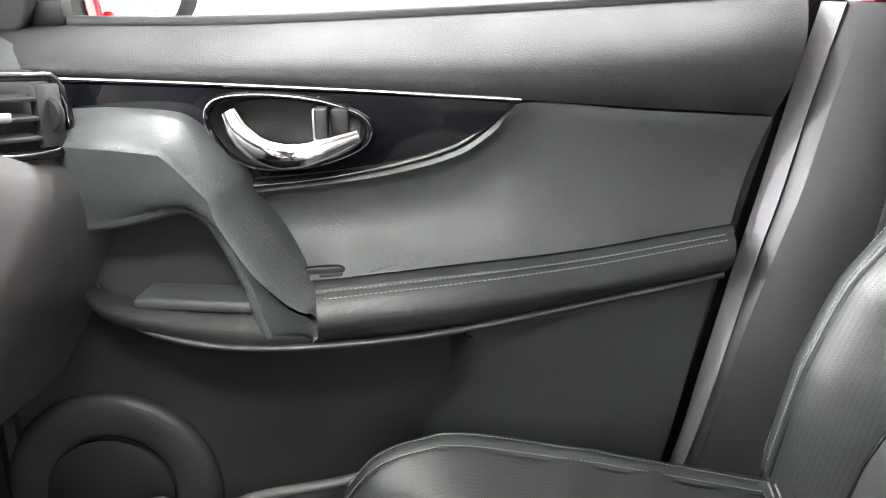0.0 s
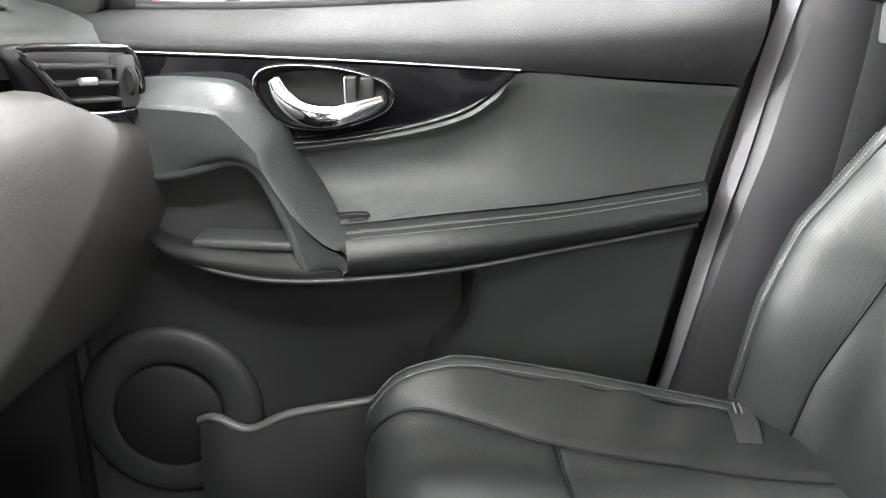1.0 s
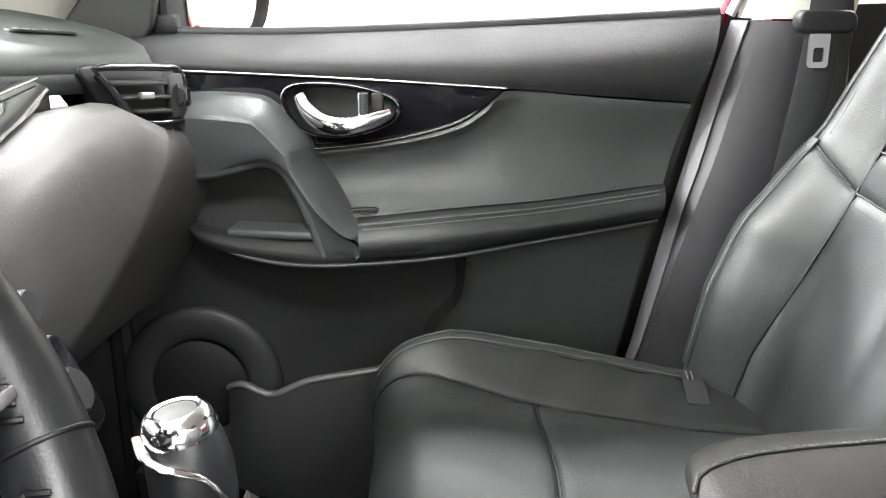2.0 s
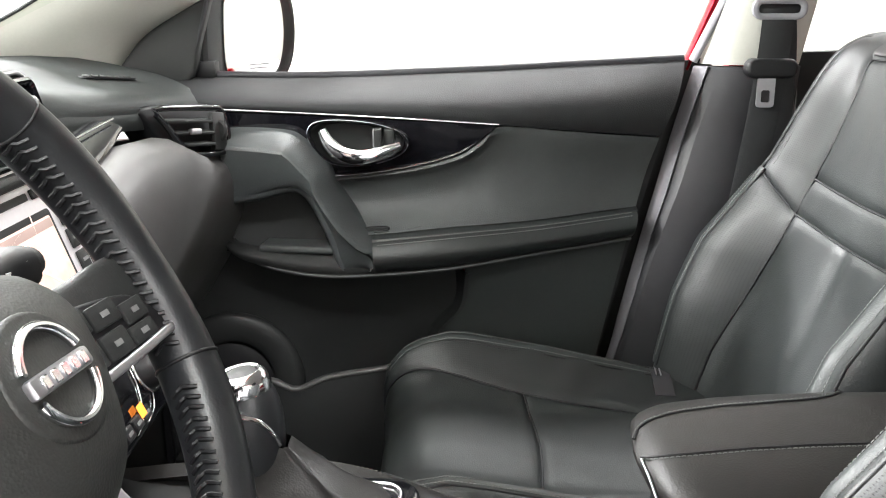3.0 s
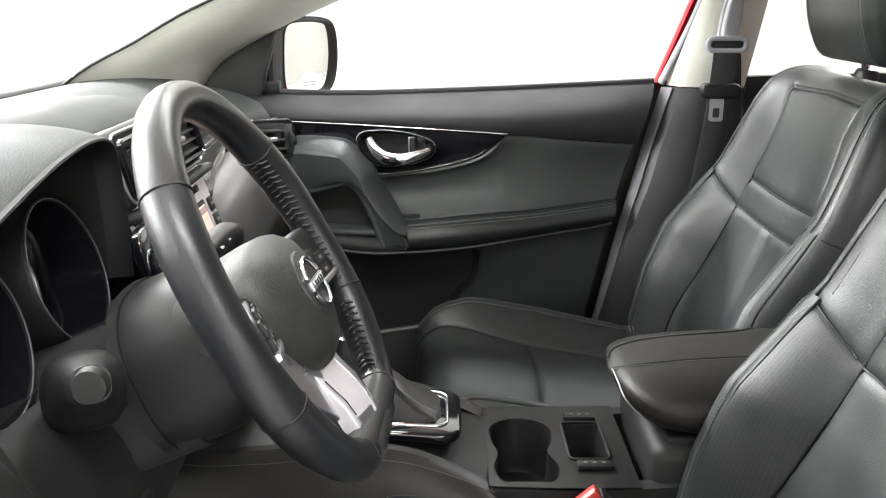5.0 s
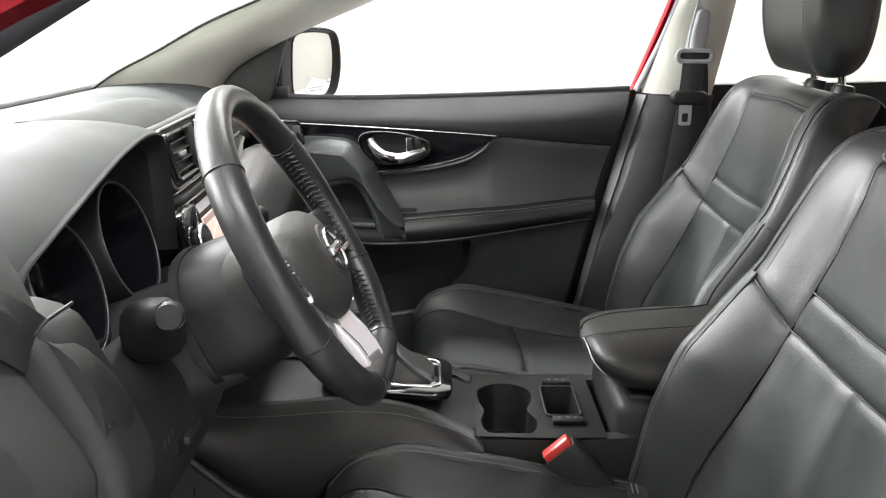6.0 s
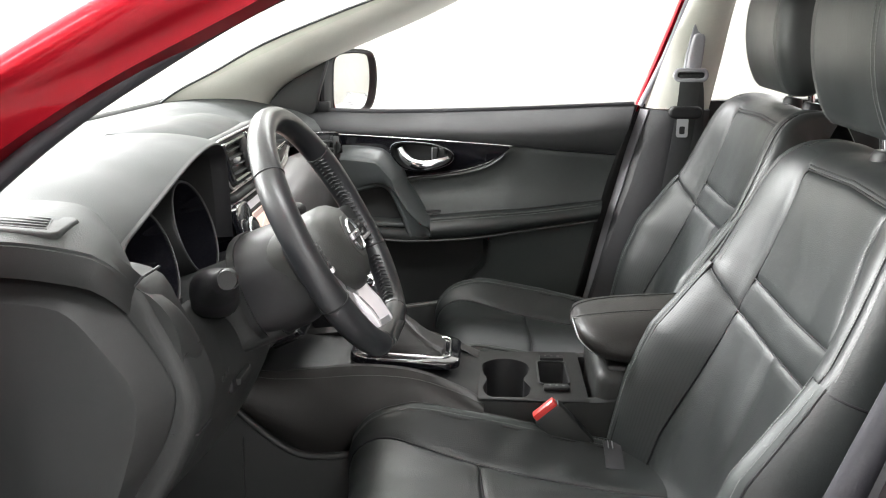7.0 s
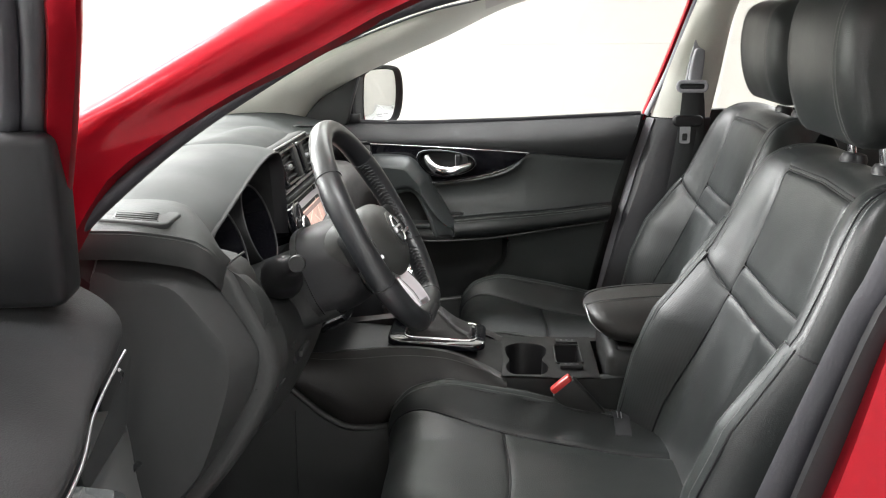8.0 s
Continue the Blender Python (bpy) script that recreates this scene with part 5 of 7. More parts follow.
def dashboard():
    d = thing("dashboard", (-0.5, YC, 0.9), "charcoal grained dashboard with hooded instruments and centre display", "dashboard")
    # top pad, from the middle to the passenger's door
    edge = [(-0.362, 0.875, 1.060), (-0.372, 0.80, 1.068), (-0.40, 0.68, 1.080), (-0.425, 0.54, 1.093), (-0.425, 0.42, 1.113), (-0.405, 0.30, 1.136), (-0.40, 0.16, 1.146), (-0.405, 0.06, 1.146), (-0.44, -0.02, 1.142)]
    n, m = 60, 18
    E_ = curve(edge, n)
    P = np.zeros((n, m, 3))
    for i, e in enumerate(E_):
        bx = -0.78 - 0.10 * (1 - ((e[1] - YC) / 0.72) ** 2)
        low = min(e[2] - 0.028, float(np.interp(e[1], [0.3, 0.36, 0.446, 0.53, 0.575, 0.66], [1.2, 1.054, 1.062, 1.070, 1.075, 1.2])))
        line = curve([(e[0] - 0.004, e[1], low), (e[0] + 0.001, e[1], e[2] - 0.012), (e[0] - 0.012, e[1], e[2] + 0.006), (e[0] - 0.08, e[1], max(e[2] + 0.02, 1.10)), (-0.60, e[1], 1.128), (-0.72, e[1], 1.122), (bx, e[1], 1.098)], 60)
        w = np.concatenate([np.linspace(0, 14, 10), np.linspace(18, 59, m - 10)])
        P[i] = [[np.interp(k, np.arange(60), line[:, c]) for c in range(3)] for k in w]
    part("top_pad", solid(P, (0, 0, -0.012)), "dashtop", d, "grained charcoal dash top")
    part("screen_gasket", tube(P[:, -2] + np.array((0, 0, 0.004)), 0.012, 0.006), "black", d)
    # defroster slots at the far corner
    DF = Matrix.Translation((-0.470, 0.756, 1.1015)) @ Matrix.Rotation(radians(54), 4, "Z") @ Matrix.Rotation(radians(5.5), 4, "Y")
    dg = part("defroster_grille", slab(rounded_rect(0, 0, 0.085, 0.022, 0.008), DF, 0.003, 0.001), "black", d, "small black defroster grille")
    for k in range(6):
        part("slat", rbox(0, 0, 0, 0.0035, 0.017, 0.002, 0.0006, 1, DF @ Matrix.Translation((-0.030 + 0.012 * k, 0, 0.0035))), "hardgrey", dg)
    # instrument hood
    E = curve([(-0.346, -0.040, 1.02), (-0.347, -0.040, 1.08), (-0.349, -0.044, 1.137), (-0.350, -0.058, 1.156), (-0.351, -0.10, 1.162), (-0.352, -0.16, 1.157), (-0.352, -0.22, 1.147), (-0.352, -0.30, 1.130), (-0.352, -0.37, 1.115), (-0.352, -0.42, 1.102), (-0.345, -0.445, 1.084), (-0.335, -0.45, 1.06)], 56)
    K = curve([(-0.42, -0.012, 1.02), (-0.46, -0.004, 1.10), (-0.55, 0.005, 1.13), (-0.68, 0.0, 1.128), (-0.76, -0.12, 1.11), (-0.76, -0.30, 1.105), (-0.72, -0.42, 1.11), (-0.62, -0.47, 1.115), (-0.52, -0.50, 1.10), (-0.46, -0.49, 1.05)], 56)
    mcount = 22
    P = np.zeros((56, mcount, 3))
    for j in range(mcount):
        b = (j / (mcount - 1)) ** 1.8
        P[:, j] = E * (1 - b) + K * b
        crown = np.interp(-E[:, 1], [0.05, 0.07, 0.11, 0.2, 0.3, 0.4, 0.45], [0.0, 0.006, 0.014, 0.026, 0.034, 0.034, 0.02])
        P[:, j, 2] += 0.014 * math.sin(math.pi * b ** 0.8) + crown * (1 - math.exp(-b / 0.17)) * (1 - b)
    part("instrument_hood", sheet(P), "dashtop", d, "charcoal grained instrument hood")
    c = np.array((-0.36, -0.225, 1.045))
    lip = np.zeros((56, 9, 3))
    for j, (s, dx) in enumerate(((1.0, 0.0), (0.99, 0.004), (0.975, 0.005), (0.955, 0.003), (0.93, -0.003), (0.90, -0.014), (0.88, -0.035), (0.87, -0.07), (0.86, -0.13))):
        lip[:, j] = c + (E - c) * s
        lip[:, j, 0] = E[:, 0] + dx
    part("hood_lip", sheet(lip[:, 5::-1]), "black", d, "rolled black hood lip")
    part("hood_lining", sheet(lip[:, :4:-1]), "deckblack", d, "matt black hood lining")
    # instrument panel
    fm = frame_of((-0.4395, -0.220, 1.030), (0, 1, 0), (0.95, 0, 0.3))
    cl = part("gauge_panel", slab(rounded_rect(0, 0, 0.32, 0.135, 0.05), fm, 0.01, 0.003), "dark_display", d, "unlit black instrument cluster")
    for sx in (-0.082, 0.082):
        rm = fm @ Matrix.Translation((sx, 0.0, 0.008)) @ Matrix.Scale(0.78, 4)
        turns = np.linspace(0, 2 * math.pi, 48, endpoint=False)
        round_ = lambda prof: sheet([[tuple(rm @ Vector((r * math.cos(a), r * math.sin(a), z))) for a in turns] for r, z in prof], False, True)
        part("gauge_cowl", round_(((0.084, 0.0), (0.087, 0.088), (0.085, 0.092), (0.081, 0.090))), "deckblack", cl, "black gauge cowl")
        part("gauge_cone", round_(((0.081, 0.090), (0.077, 0.060), (0.072, 0.030), (0.068, 0.012))), "gloss", cl, "gloss black gauge cone")
        part("gauge_ring", tube([tuple(rm @ Vector((0.0685 * math.cos(a), 0.0685 * math.sin(a), 0.014))) for a in turns], 0.0022, closed=True), "satin", cl, "thin metallic gauge ring")
        part("gauge_lip", tube([tuple(rm @ Vector((0.083 * math.cos(a), 0.083 * math.sin(a), 0.0925))) for a in turns], 0.0010, closed=True), "dimmetal", cl)
        part("gauge_dish", round_(((0.068, 0.012), (0.062, 0.001), (0.001, 0.001))), "dark_display", cl)
        for k in range(15):
            a = radians(225 - k * 270 / 14)
            part("tick", rbox(0, 0, 0, 0.008 if k % 2 == 0 else 0.005, 0.0016, 0.001, 0.0, m=rm @ Matrix.Rotation(a, 4, "Z") @ Matrix.Translation((0.055, 0, 0.002))), "dimprint", cl)
    part("info_display", slab(rounded_rect(0, 0.005, 0.034, 0.09, 0.006), fm @ Matrix.Translation((0, 0, 0.01)), 0.045, 0.002), "gloss", cl)
    P = ruled([(-0.345, -0.43, 1.0), (-0.345, -0.03, 1.0)], [(-0.452, -0.41, 0.965), (-0.452, -0.05, 0.965)], 8, 6)
    part("cluster_sill", solid(P, (0, 0, -0.01)), "black", d)
    # outboard end of the top, with a small vent, and the side cover
    lo = [(-0.322, -0.456, 1.084), (-0.352, -0.436, 1.124), (-0.39, -0.43, 1.150), (-0.5, -0.435, 1.147), (-0.64, -0.44, 1.11)]
    hi = [(-0.311, -0.482, 1.078), (-0.313, -0.503, 1.096), (-0.326, -0.524, 1.119), (-0.348, -0.531, 1.129), (-0.42, -0.535, 1.137), (-0.52, -0.54, 1.13), (-0.66, -0.55, 1.08)]
    P = ruled(lo, hi, 30, 12, (0, 0, 0.006))
    part("outboard_pad", solid(P[:, ::-1], (0, 0, -0.01)), "dashtop", d, "grained charcoal dash end")
    part("end_band", solid(ruled([(p[0] - 0.004, p[1] - 0.001, p[2] - 0.033) for p in hi], [(p[0] + 0.001, p[1] - 0.004, p[2] - 0.003) for p in hi], 30, 6, (0, -0.003, 0)), (0, 0.03, 0)), "hardgrey", d, "smooth charcoal band under the dash end")
    vm = frame_of((-0.408, -0.497, 1.1445), (0.995, -0.07, -0.05), (0.03, -0.10, 0.99))
    part("vent_frame", slab(rounded_rect(0.002, 0, 0.086, 0.046, 0.008), vm @ Matrix.Translation((0, 0, -0.007)), 0.009, 0.003), "dashtop", d)
    sv = part("side_vent", slab([(-0.032, 0.015), (0.022, 0.015), (0.032, -0.015), (-0.022, -0.015)], vm @ Matrix.Translation((0, 0, 0.0012)), 0.0014, 0.0004), "black", d, "small dark side vent")
    for k in range(4):
        part("slat", rbox(0, 0, 0, 0.050, 0.0024, 0.002, 0.0006, 1, vm @ Matrix.Translation((-0.003 + 0.0022 * k, 0.0098 - 0.0066 * k, 0.0030))), "dashtop", sv)
    # side cover: a flat face inside a broad chamfer
    outer = curve([(-0.458, 1.100), (-0.42, 1.102), (-0.391, 1.100), (-0.352, 1.091), (-0.330, 1.073), (-0.302, 1.035), (-0.279, 0.993), (-0.277, 0.968), (-0.290, 0.928), (-0.318, 0.879), (-0.352, 0.827), (-0.40, 0.770), (-0.44, 0.735), (-0.462, 0.730), (-0.464, 0.80), (-0.460, 0.95)], 80, closed=True)
    inner = curve([(-0.455, 1.079), (-0.42, 1.077), (-0.384, 1.074), (-0.358, 1.064), (-0.328, 1.028), (-0.308, 0.999), (-0.305, 0.967), (-0.317, 0.921), (-0.348, 0.840), (-0.40, 0.785), (-0.44, 0.752), (-0.459, 0.746), (-0.461, 0.80), (-0.457, 0.95)], 80, closed=True)
    rings = [[(x, y, z) for x, z in q] for q, y in ((outer, -0.46), (outer, -0.498), (outer * 0.985 + inner * 0.015, -0.501), (outer * 0.95 + inner * 0.05, -0.5025), (outer * 0.05 + inner * 0.95, -0.5305), (inner, -0.5310), (inner * 0.9 + inner.mean(axis=0) * 0.1, -0.5312))]
    v, fcs = sheet(rings, False, True)
    fcs = [tuple(reversed(q)) for q in fcs] + [tuple(range(6 * 80, 7 * 80))]
    part("side_cover", (v, fcs), "hardgrey", d, "charcoal dash side cover with chamfered border", sharp=25)
    # black block in place of the shade between side cover and open door
    part("gap_shade_block", rbox(-0.50, -0.46, 0.91, 0.07, 0.06, 0.36, 0.008), "deckblack", d, "added black block standing in for the shaded gap ahead of the side cover")
    # lower driver's panel
    up = [(-0.308, -0.492, 1.082), (-0.302, -0.46, 1.070), (-0.315, -0.40, 1.02), (-0.325, -0.30, 1.0), (-0.33, -0.1, 0.985), (-0.335, 0.03, 0.98)]
    md = [(-0.272, -0.492, 0.985), (-0.266, -0.45, 0.970), (-0.275, -0.38, 0.945), (-0.275, -0.25, 0.93), (-0.275, -0.1, 0.92), (-0.30, 0.04, 0.92)]
    dn = [(-0.356, -0.495, 0.80), (-0.348, -0.44, 0.80), (-0.335, -0.35, 0.80), (-0.325, -0.2, 0.79), (-0.325, -0.08, 0.79), (-0.345, 0.05, 0.80)]
    A, B, D = curve(up, 44), curve(md, 44), curve(dn, 44)
    P = np.zeros((44, 16, 3))
    for j in range(16):
        t = j / 15
        P[:, j] = A * (1 - t) ** 2 + (2 * B - 0.5 * (A + D)) * (2 * t * (1 - t)) + D * t * t
    kn = part("knee_panel", solid(P, (-0.012, 0, 0)), "hardgrey", d, "charcoal lower dash panel")
    rim2 = ring_of([(-0.455, 1.092), (-0.37, 1.096), (-0.308, 1.086), (-0.286, 1.050), (-0.268, 1.012), (-0.256, 0.974), (-0.258, 0.945), (-0.272, 0.908), (-0.300, 0.858), (-0.345, 0.797), (-0.41, 0.725), (-0.45, 0.71), (-0.458, 0.85), (-0.455, 1.0)], 70)
    rm_ = part("end_rim", slab(rim2, upright(-0.44), 0.058, 0.016, 4), "hardgrey", d, "charcoal rim round the dash end")
    for (x, z), (x2, z2) in (((-0.269, 1.014), (-0.290, 1.010)), ((-0.304, 1.092), (-0.318, 1.076)), ((-0.262, 0.930), (-0.284, 0.936))):
        part("rim_seam", tube([(x + 0.003, -0.45, z), (x, -0.486, z), (x2, -0.4985, z2)], 0.0014, seg=6), "black", rm_)
    part("seam", tube(curve([(-0.272, -0.494, 0.945), (-0.268, -0.47, 0.945), (-0.268, -0.45, 0.94)], 10), 0.001), "black", kn)
    part("release_slot", slab(rounded_rect(0, 0, 0.085, 0.028, 0.012), frame_of((-0.290, -0.262, 0.905), (0, 1, 0.1), (0.97, 0, 0.1)), 0.012, 0.004), "black", kn)
    part("release_lever", rbox(-0.278, -0.262, 0.901, 0.012, 0.05, 0.010, 0.003), "hardgrey", kn)
    for k in range(3):
        part("mark", rbox(0, 0, 0, 0.0008, 0.004, 0.006, 0.0, m=Matrix.Translation((-0.2655, -0.38 + 0.012 * k, 0.945))), "hardgrey", kn)
    # start button on its ring
    bm = frame_of((-0.322, -0.012, 1.020), (0, 1, 0), (0.93, -0.25, 0.25))
    sb = part("start_button", revolve([(0.0, 0.010), (0.013, 0.010), (0.016, 0.008), (0.017, 0.0), (0.017, -0.02)], bm, 28), "black", d, "round black start button with chrome ring")
    part("ring", tube([tuple(bm @ Vector((0.0195 * math.cos(a), 0.0195 * math.sin(a), 0.006))) for a in np.linspace(0, 2 * math.pi, 32, endpoint=False)], 0.003, closed=True), "chrome", sb)
    part("bezel", slab(rounded_rect(0, 0, 0.07, 0.09, 0.02), bm @ Matrix.Translation((0, 0, -0.012)), 0.010, 0.003), "gloss", sb)
    # centre stack
    sm = frame_of((-0.338, 0.172, 0.965), (0, 1, 0), (0.946, 0, 0.324))
    st = part("centre_facia", slab(rounded_rect(0, 0, 0.30, 0.245, 0.03), sm @ Matrix.Translation((0, 0, -0.07)), 0.07, 0.008), "gloss", d, "piano black centre stack")
    bz = part("display_bezel", slab(rounded_rect(0.004, 0.028, 0.256, 0.165, 0.012), sm, 0.006, 0.002), "silverpaint", st, "silver display surround")
    part("screen_frame", slab(rounded_rect(0.006, 0.012, 0.174, 0.104, 0.004), sm @ Matrix.Translation((0, 0, 0.006)), 0.0015, 0.0005), "black", bz)
    part("screen", slab(rounded_rect(0.006, 0.012, 0.162, 0.092, 0.002), sm @ Matrix.Translation((0, 0, 0.0075)), 0.0012, 0.0004), "screen", bz, "lit pinkish display")
    for x, y, a, b in ((-0.02, 0.030, 0.10, 18), (0.03, 0.005, 0.07, -35), (-0.04, -0.008, 0.05, 70), (0.045, 0.03, 0.045, 82)):
        part("map_line", rbox(0, 0, 0, a, 0.0016, 0.0003, 0.0, m=sm @ Matrix.Translation((0.006 + x, 0.012 + y, 0.0089)) @ Matrix.Rotation(radians(b), 4, "Z")), "maproad", bz)
    part("status_bar", rbox(0, 0, 0, 0.158, 0.008, 0.0003, 0.0, m=sm @ Matrix.Translation((0.006, 0.052, 0.0089))), "mapbar", bz)
    part("disc_slot", rbox(0, 0, 0, 0.135, 0.007, 0.002, 0.0008, 1, sm @ Matrix.Translation((0, 0.080, 0.0065))), "black", bz)
    for sx in (-1, 1):
        part("eject", rbox(0, 0, 0, 0.016, 0.009, 0.003, 0.001, 1, sm @ Matrix.Translation((sx * 0.082, 0.080, 0.007))), "hardgrey", bz)
        for k in range(4):
            kb = part("button", rbox(0, 0, 0, 0.018, 0.019, 0.004, 0.0015, 2, sm @ Matrix.Translation(((sx * 0.110 + 0.005), 0.052 - 0.0225 * k, 0.0075))), "hardgrey", bz)
            part("mark", rbox(0, 0, 0, 0.011, 0.003, 0.0006, 0.0, m=sm @ Matrix.Translation(((sx * 0.110 + 0.005), 0.052 - 0.0225 * k, 0.0098))), "dimprint", kb)
        kn_ = part("knob", revolve([(0.0, 0.020), (0.012, 0.020), (0.014, 0.017), (0.015, 0.0)], sm @ Matrix.Translation(((sx * 0.110 + 0.005), -0.040, 0.006)), 28), "black", bz)
        part("knob_ring", tube([tuple(sm @ Matrix.Translation(((sx * 0.110 + 0.005), -0.040, 0.010)) @ Vector((0.0155 * math.cos(a), 0.0155 * math.sin(a), 0))) for a in np.linspace(0, 2 * math.pi, 28, endpoint=False)], 0.0018, closed=True), "chrome", kn_)
    # climate panel
    cm = frame_of((-0.285, 0.185, 0.868), (0, 1, 0), (0.90, 0, 0.43))
    cp = part("climate_panel", slab(rounded_rect(0, 0, 0.27, 0.085, 0.018), cm @ Matrix.Translation((0, 0, -0.05)), 0.054, 0.005), "gloss", d, "black climate control panel with two dials")
    for sx in (-0.085, 0.085):
        k_ = part("dial", revolve([(0.0, 0.018), (0.016, 0.018), (0.019, 0.014), (0.020, 0.0)], cm @ Matrix.Translation((sx, 0, 0.004)), 32), "black", cp)
        part("dial_ring", tube([tuple(cm @ Matrix.Translation((sx, 0, 0.006)) @ Vector((0.0215 * math.cos(a), 0.0215 * math.sin(a), 0))) for a in np.linspace(0, 2 * math.pi, 32, endpoint=False)], 0.002, closed=True), "chrome", k_)
    for k in range(5):
        bt = part("button", rbox(0, 0, 0, 0.018, 0.012, 0.004, 0.001, 1, cm @ Matrix.Translation((-0.044 + 0.022 * k, -0.028, 0.005))), "black", cp)
        part("mark", rbox(0, 0, 0, 0.009, 0.003, 0.0006, 0.0, m=cm @ Matrix.Translation((-0.044 + 0.022 * k, -0.028, 0.0075))), "dimprint", bt)
    part("indicator", rbox(0, 0, 0, 0.012, 0.012, 0.0008, 0.0002, 1, cm @ Matrix.Translation((0.036, -0.022, 0.0075))), "orange", cp, "orange lit warning symbol")
    for x0 in (0.0, 0.03):
        part("bright_arc", tube([tuple(cm @ Vector((x, y, 0.0048))) for x, y in curve([(0.012 + x0, -0.036), (0.036 + x0, -0.030), (0.056 + x0, -0.008), (0.062 + x0, 0.012)], 14)], 0.0008), "chrome", cp, "thin chrome arc")
    part("readout", slab(rounded_rect(0, 0.010, 0.09, 0.032, 0.004), cm @ Matrix.Translation((0, 0, 0.004)), 0.001, 0.0003), "dark_display", cp)
    # middle vents under the pad
    vm = frame_of((-0.372, 0.168, 1.108), (0, 1, 0), (0.96, 0, 0.27))
    vb = part("vent_housing", slab(rounded_rect(0, 0, 0.30, 0.085, 0.02), vm @ Matrix.Translation((0, 0, -0.06)), 0.06, 0.008), "hardgrey", d, "dark vent housing")
    part("vent_trim", tube([tuple(vm @ Vector((x, y, 0.002))) for x, y in rounded_rect(0, 0, 0.288, 0.074, 0.018)], 0.0018, closed=True), "satin", vb, "chrome vent surround")
    for sx in (-0.072, 0.072):
        gv = grille("vent", d, vm @ Matrix.Translation((sx, 0, 0.002)), 0.13, 0.062, 4, "black air vent")
        part("centre_bar", rbox(0, 0, 0, 0.026, 0.056, 0.012, 0.003, 2, vm @ Matrix.Translation((sx * 0.35, 0, 0.006))), "hardgrey", gv)
    part("shelf_under_vents", rbox(0, 0, 0, 0.30, 0.012, 0.06, 0.005, 2, vm @ Matrix.Translation((0, -0.050, -0.02))), "hardgrey", d)
    # passenger's side: gloss band with bright edge, outer vent, glovebox face
    hi = [(-0.392, 0.318, 1.046), (-0.400, 0.390, 1.053), (-0.402, 0.446, 1.058), (-0.400, 0.50, 1.063), (-0.396, 0.552, 1.068)]
    lo = [(-0.362, 0.318, 0.985), (-0.366, 0.380, 1.018), (-0.370, 0.42, 1.034), (-0.374, 0.49, 1.046), (-0.384, 0.556, 1.056)]
    P = ruled(lo, hi, 24, 6, (0.006, 0, 0))
    gb = part("gloss_band", solid(P, (-0.02, 0, 0)), "gloss", d, "piano black dash band")
    part("bright_line", tube(curve([(p[0] + 0.004, p[1], p[2] + 0.003) for p in hi], 30), 0.0015), "chrome", gb)
    pm = frame_of((-0.350, 0.738, 1.029), (0.40, 0.90, -0.10), (0.86, -0.44, 0.16))
    part("vent_body", slab(ring_of([(-0.085, 0.036), (0.0, 0.040), (0.068, 0.036), (0.078, -0.02), (0.062, -0.036), (0.0, -0.04), (-0.03, -0.034), (-0.07, 0.01)], 40), pm @ Matrix.Translation((0, 0, -0.065)), 0.052, 0.005), "black", d)
    o = np.array([(-0.078, 0.030), (-0.03, 0.033), (0.03, 0.033), (0.058, 0.030), (0.068, 0.0), (0.062, -0.026), (0.03, -0.032), (-0.018, -0.030), (-0.036, -0.016), (-0.06, 0.010)])
    ov = part("outer_vent", tube([tuple(pm @ Vector((x, y, 0.006))) for x, y in ring_of(o, 50)], 0.0042, closed=True, square=3), "gloss", d, "black angular air vent")
    for k, (a, b) in enumerate(((-0.062, 0.03), (-0.048, 0.03), (-0.028, 0.03))):
        part("slat", rbox(0, 0, 0, b - a, 0.004, 0.02, 0.001, 1, pm @ Matrix.Translation(((a + b) / 2, 0.016 - 0.016 * k, 0.004)) @ Matrix.Rotation(radians(14), 4, "X")), "hardgrey", ov)
    part("tab", rbox(0, 0, 0, 0.022, 0.008, 0.008, 0.002, 2, pm @ Matrix.Translation((-0.012, 0.0, 0.014))), "satin", ov)
    part("thumb_wheel_plate", rbox(0, 0, 0, 0.028, 0.054, 0.01, 0.003, 2, pm @ Matrix.Translation((0.046, 0, 0.006))), "hardgrey", ov)
    part("thumb_wheel", revolve([(0.0, 0.004), (0.014, 0.004), (0.016, 0.0), (0.014, -0.004), (0, -0.004)], pm @ Matrix.Translation((0.048, 0.0, 0.006)) @ Matrix.Rotation(radians(90), 4, "Y"), 20), "hardgrey", ov)
    P = []
    for y, dx in ((0.315, -0.045), (0.34, -0.02), (0.40, -0.006), (0.5, 0.0), (0.65, 0.004), (0.75, 0.012), (0.83, 0.022), (0.875, 0.03)):
        top = float(np.interp(y, [0.315, 0.40, 0.47, 0.53, 0.60, 0.68, 0.75, 0.9], [0.985, 1.026, 1.042, 1.045, 1.042, 1.03, 1.0, 1.0]))
        line = [(-0.385 + dx, y, top), (-0.352 + dx, y, top - 0.005), (-0.333 + dx, y, top - 0.03), (-0.330 + dx, y, 0.95), (-0.345 + dx, y, 0.88), (-0.39 + dx, y, 0.79), (-0.46 + dx, y, 0.71), (-0.6, y, 0.68)]
        P.append(curve(line, 26))
    part("glovebox_face", sheet(np.array(P)[::-1]), "glovebox", d, "satin grey rounded glovebox face")
    P = ruled([(-0.42, 0.05, 0.70), (-0.42, 0.32, 0.70)], [(-0.30, 0.05, 0.835), (-0.30, 0.32, 0.835)], 8, 6)
    part("stack_base", solid(P, (-0.02, 0, 0)), "black", d)
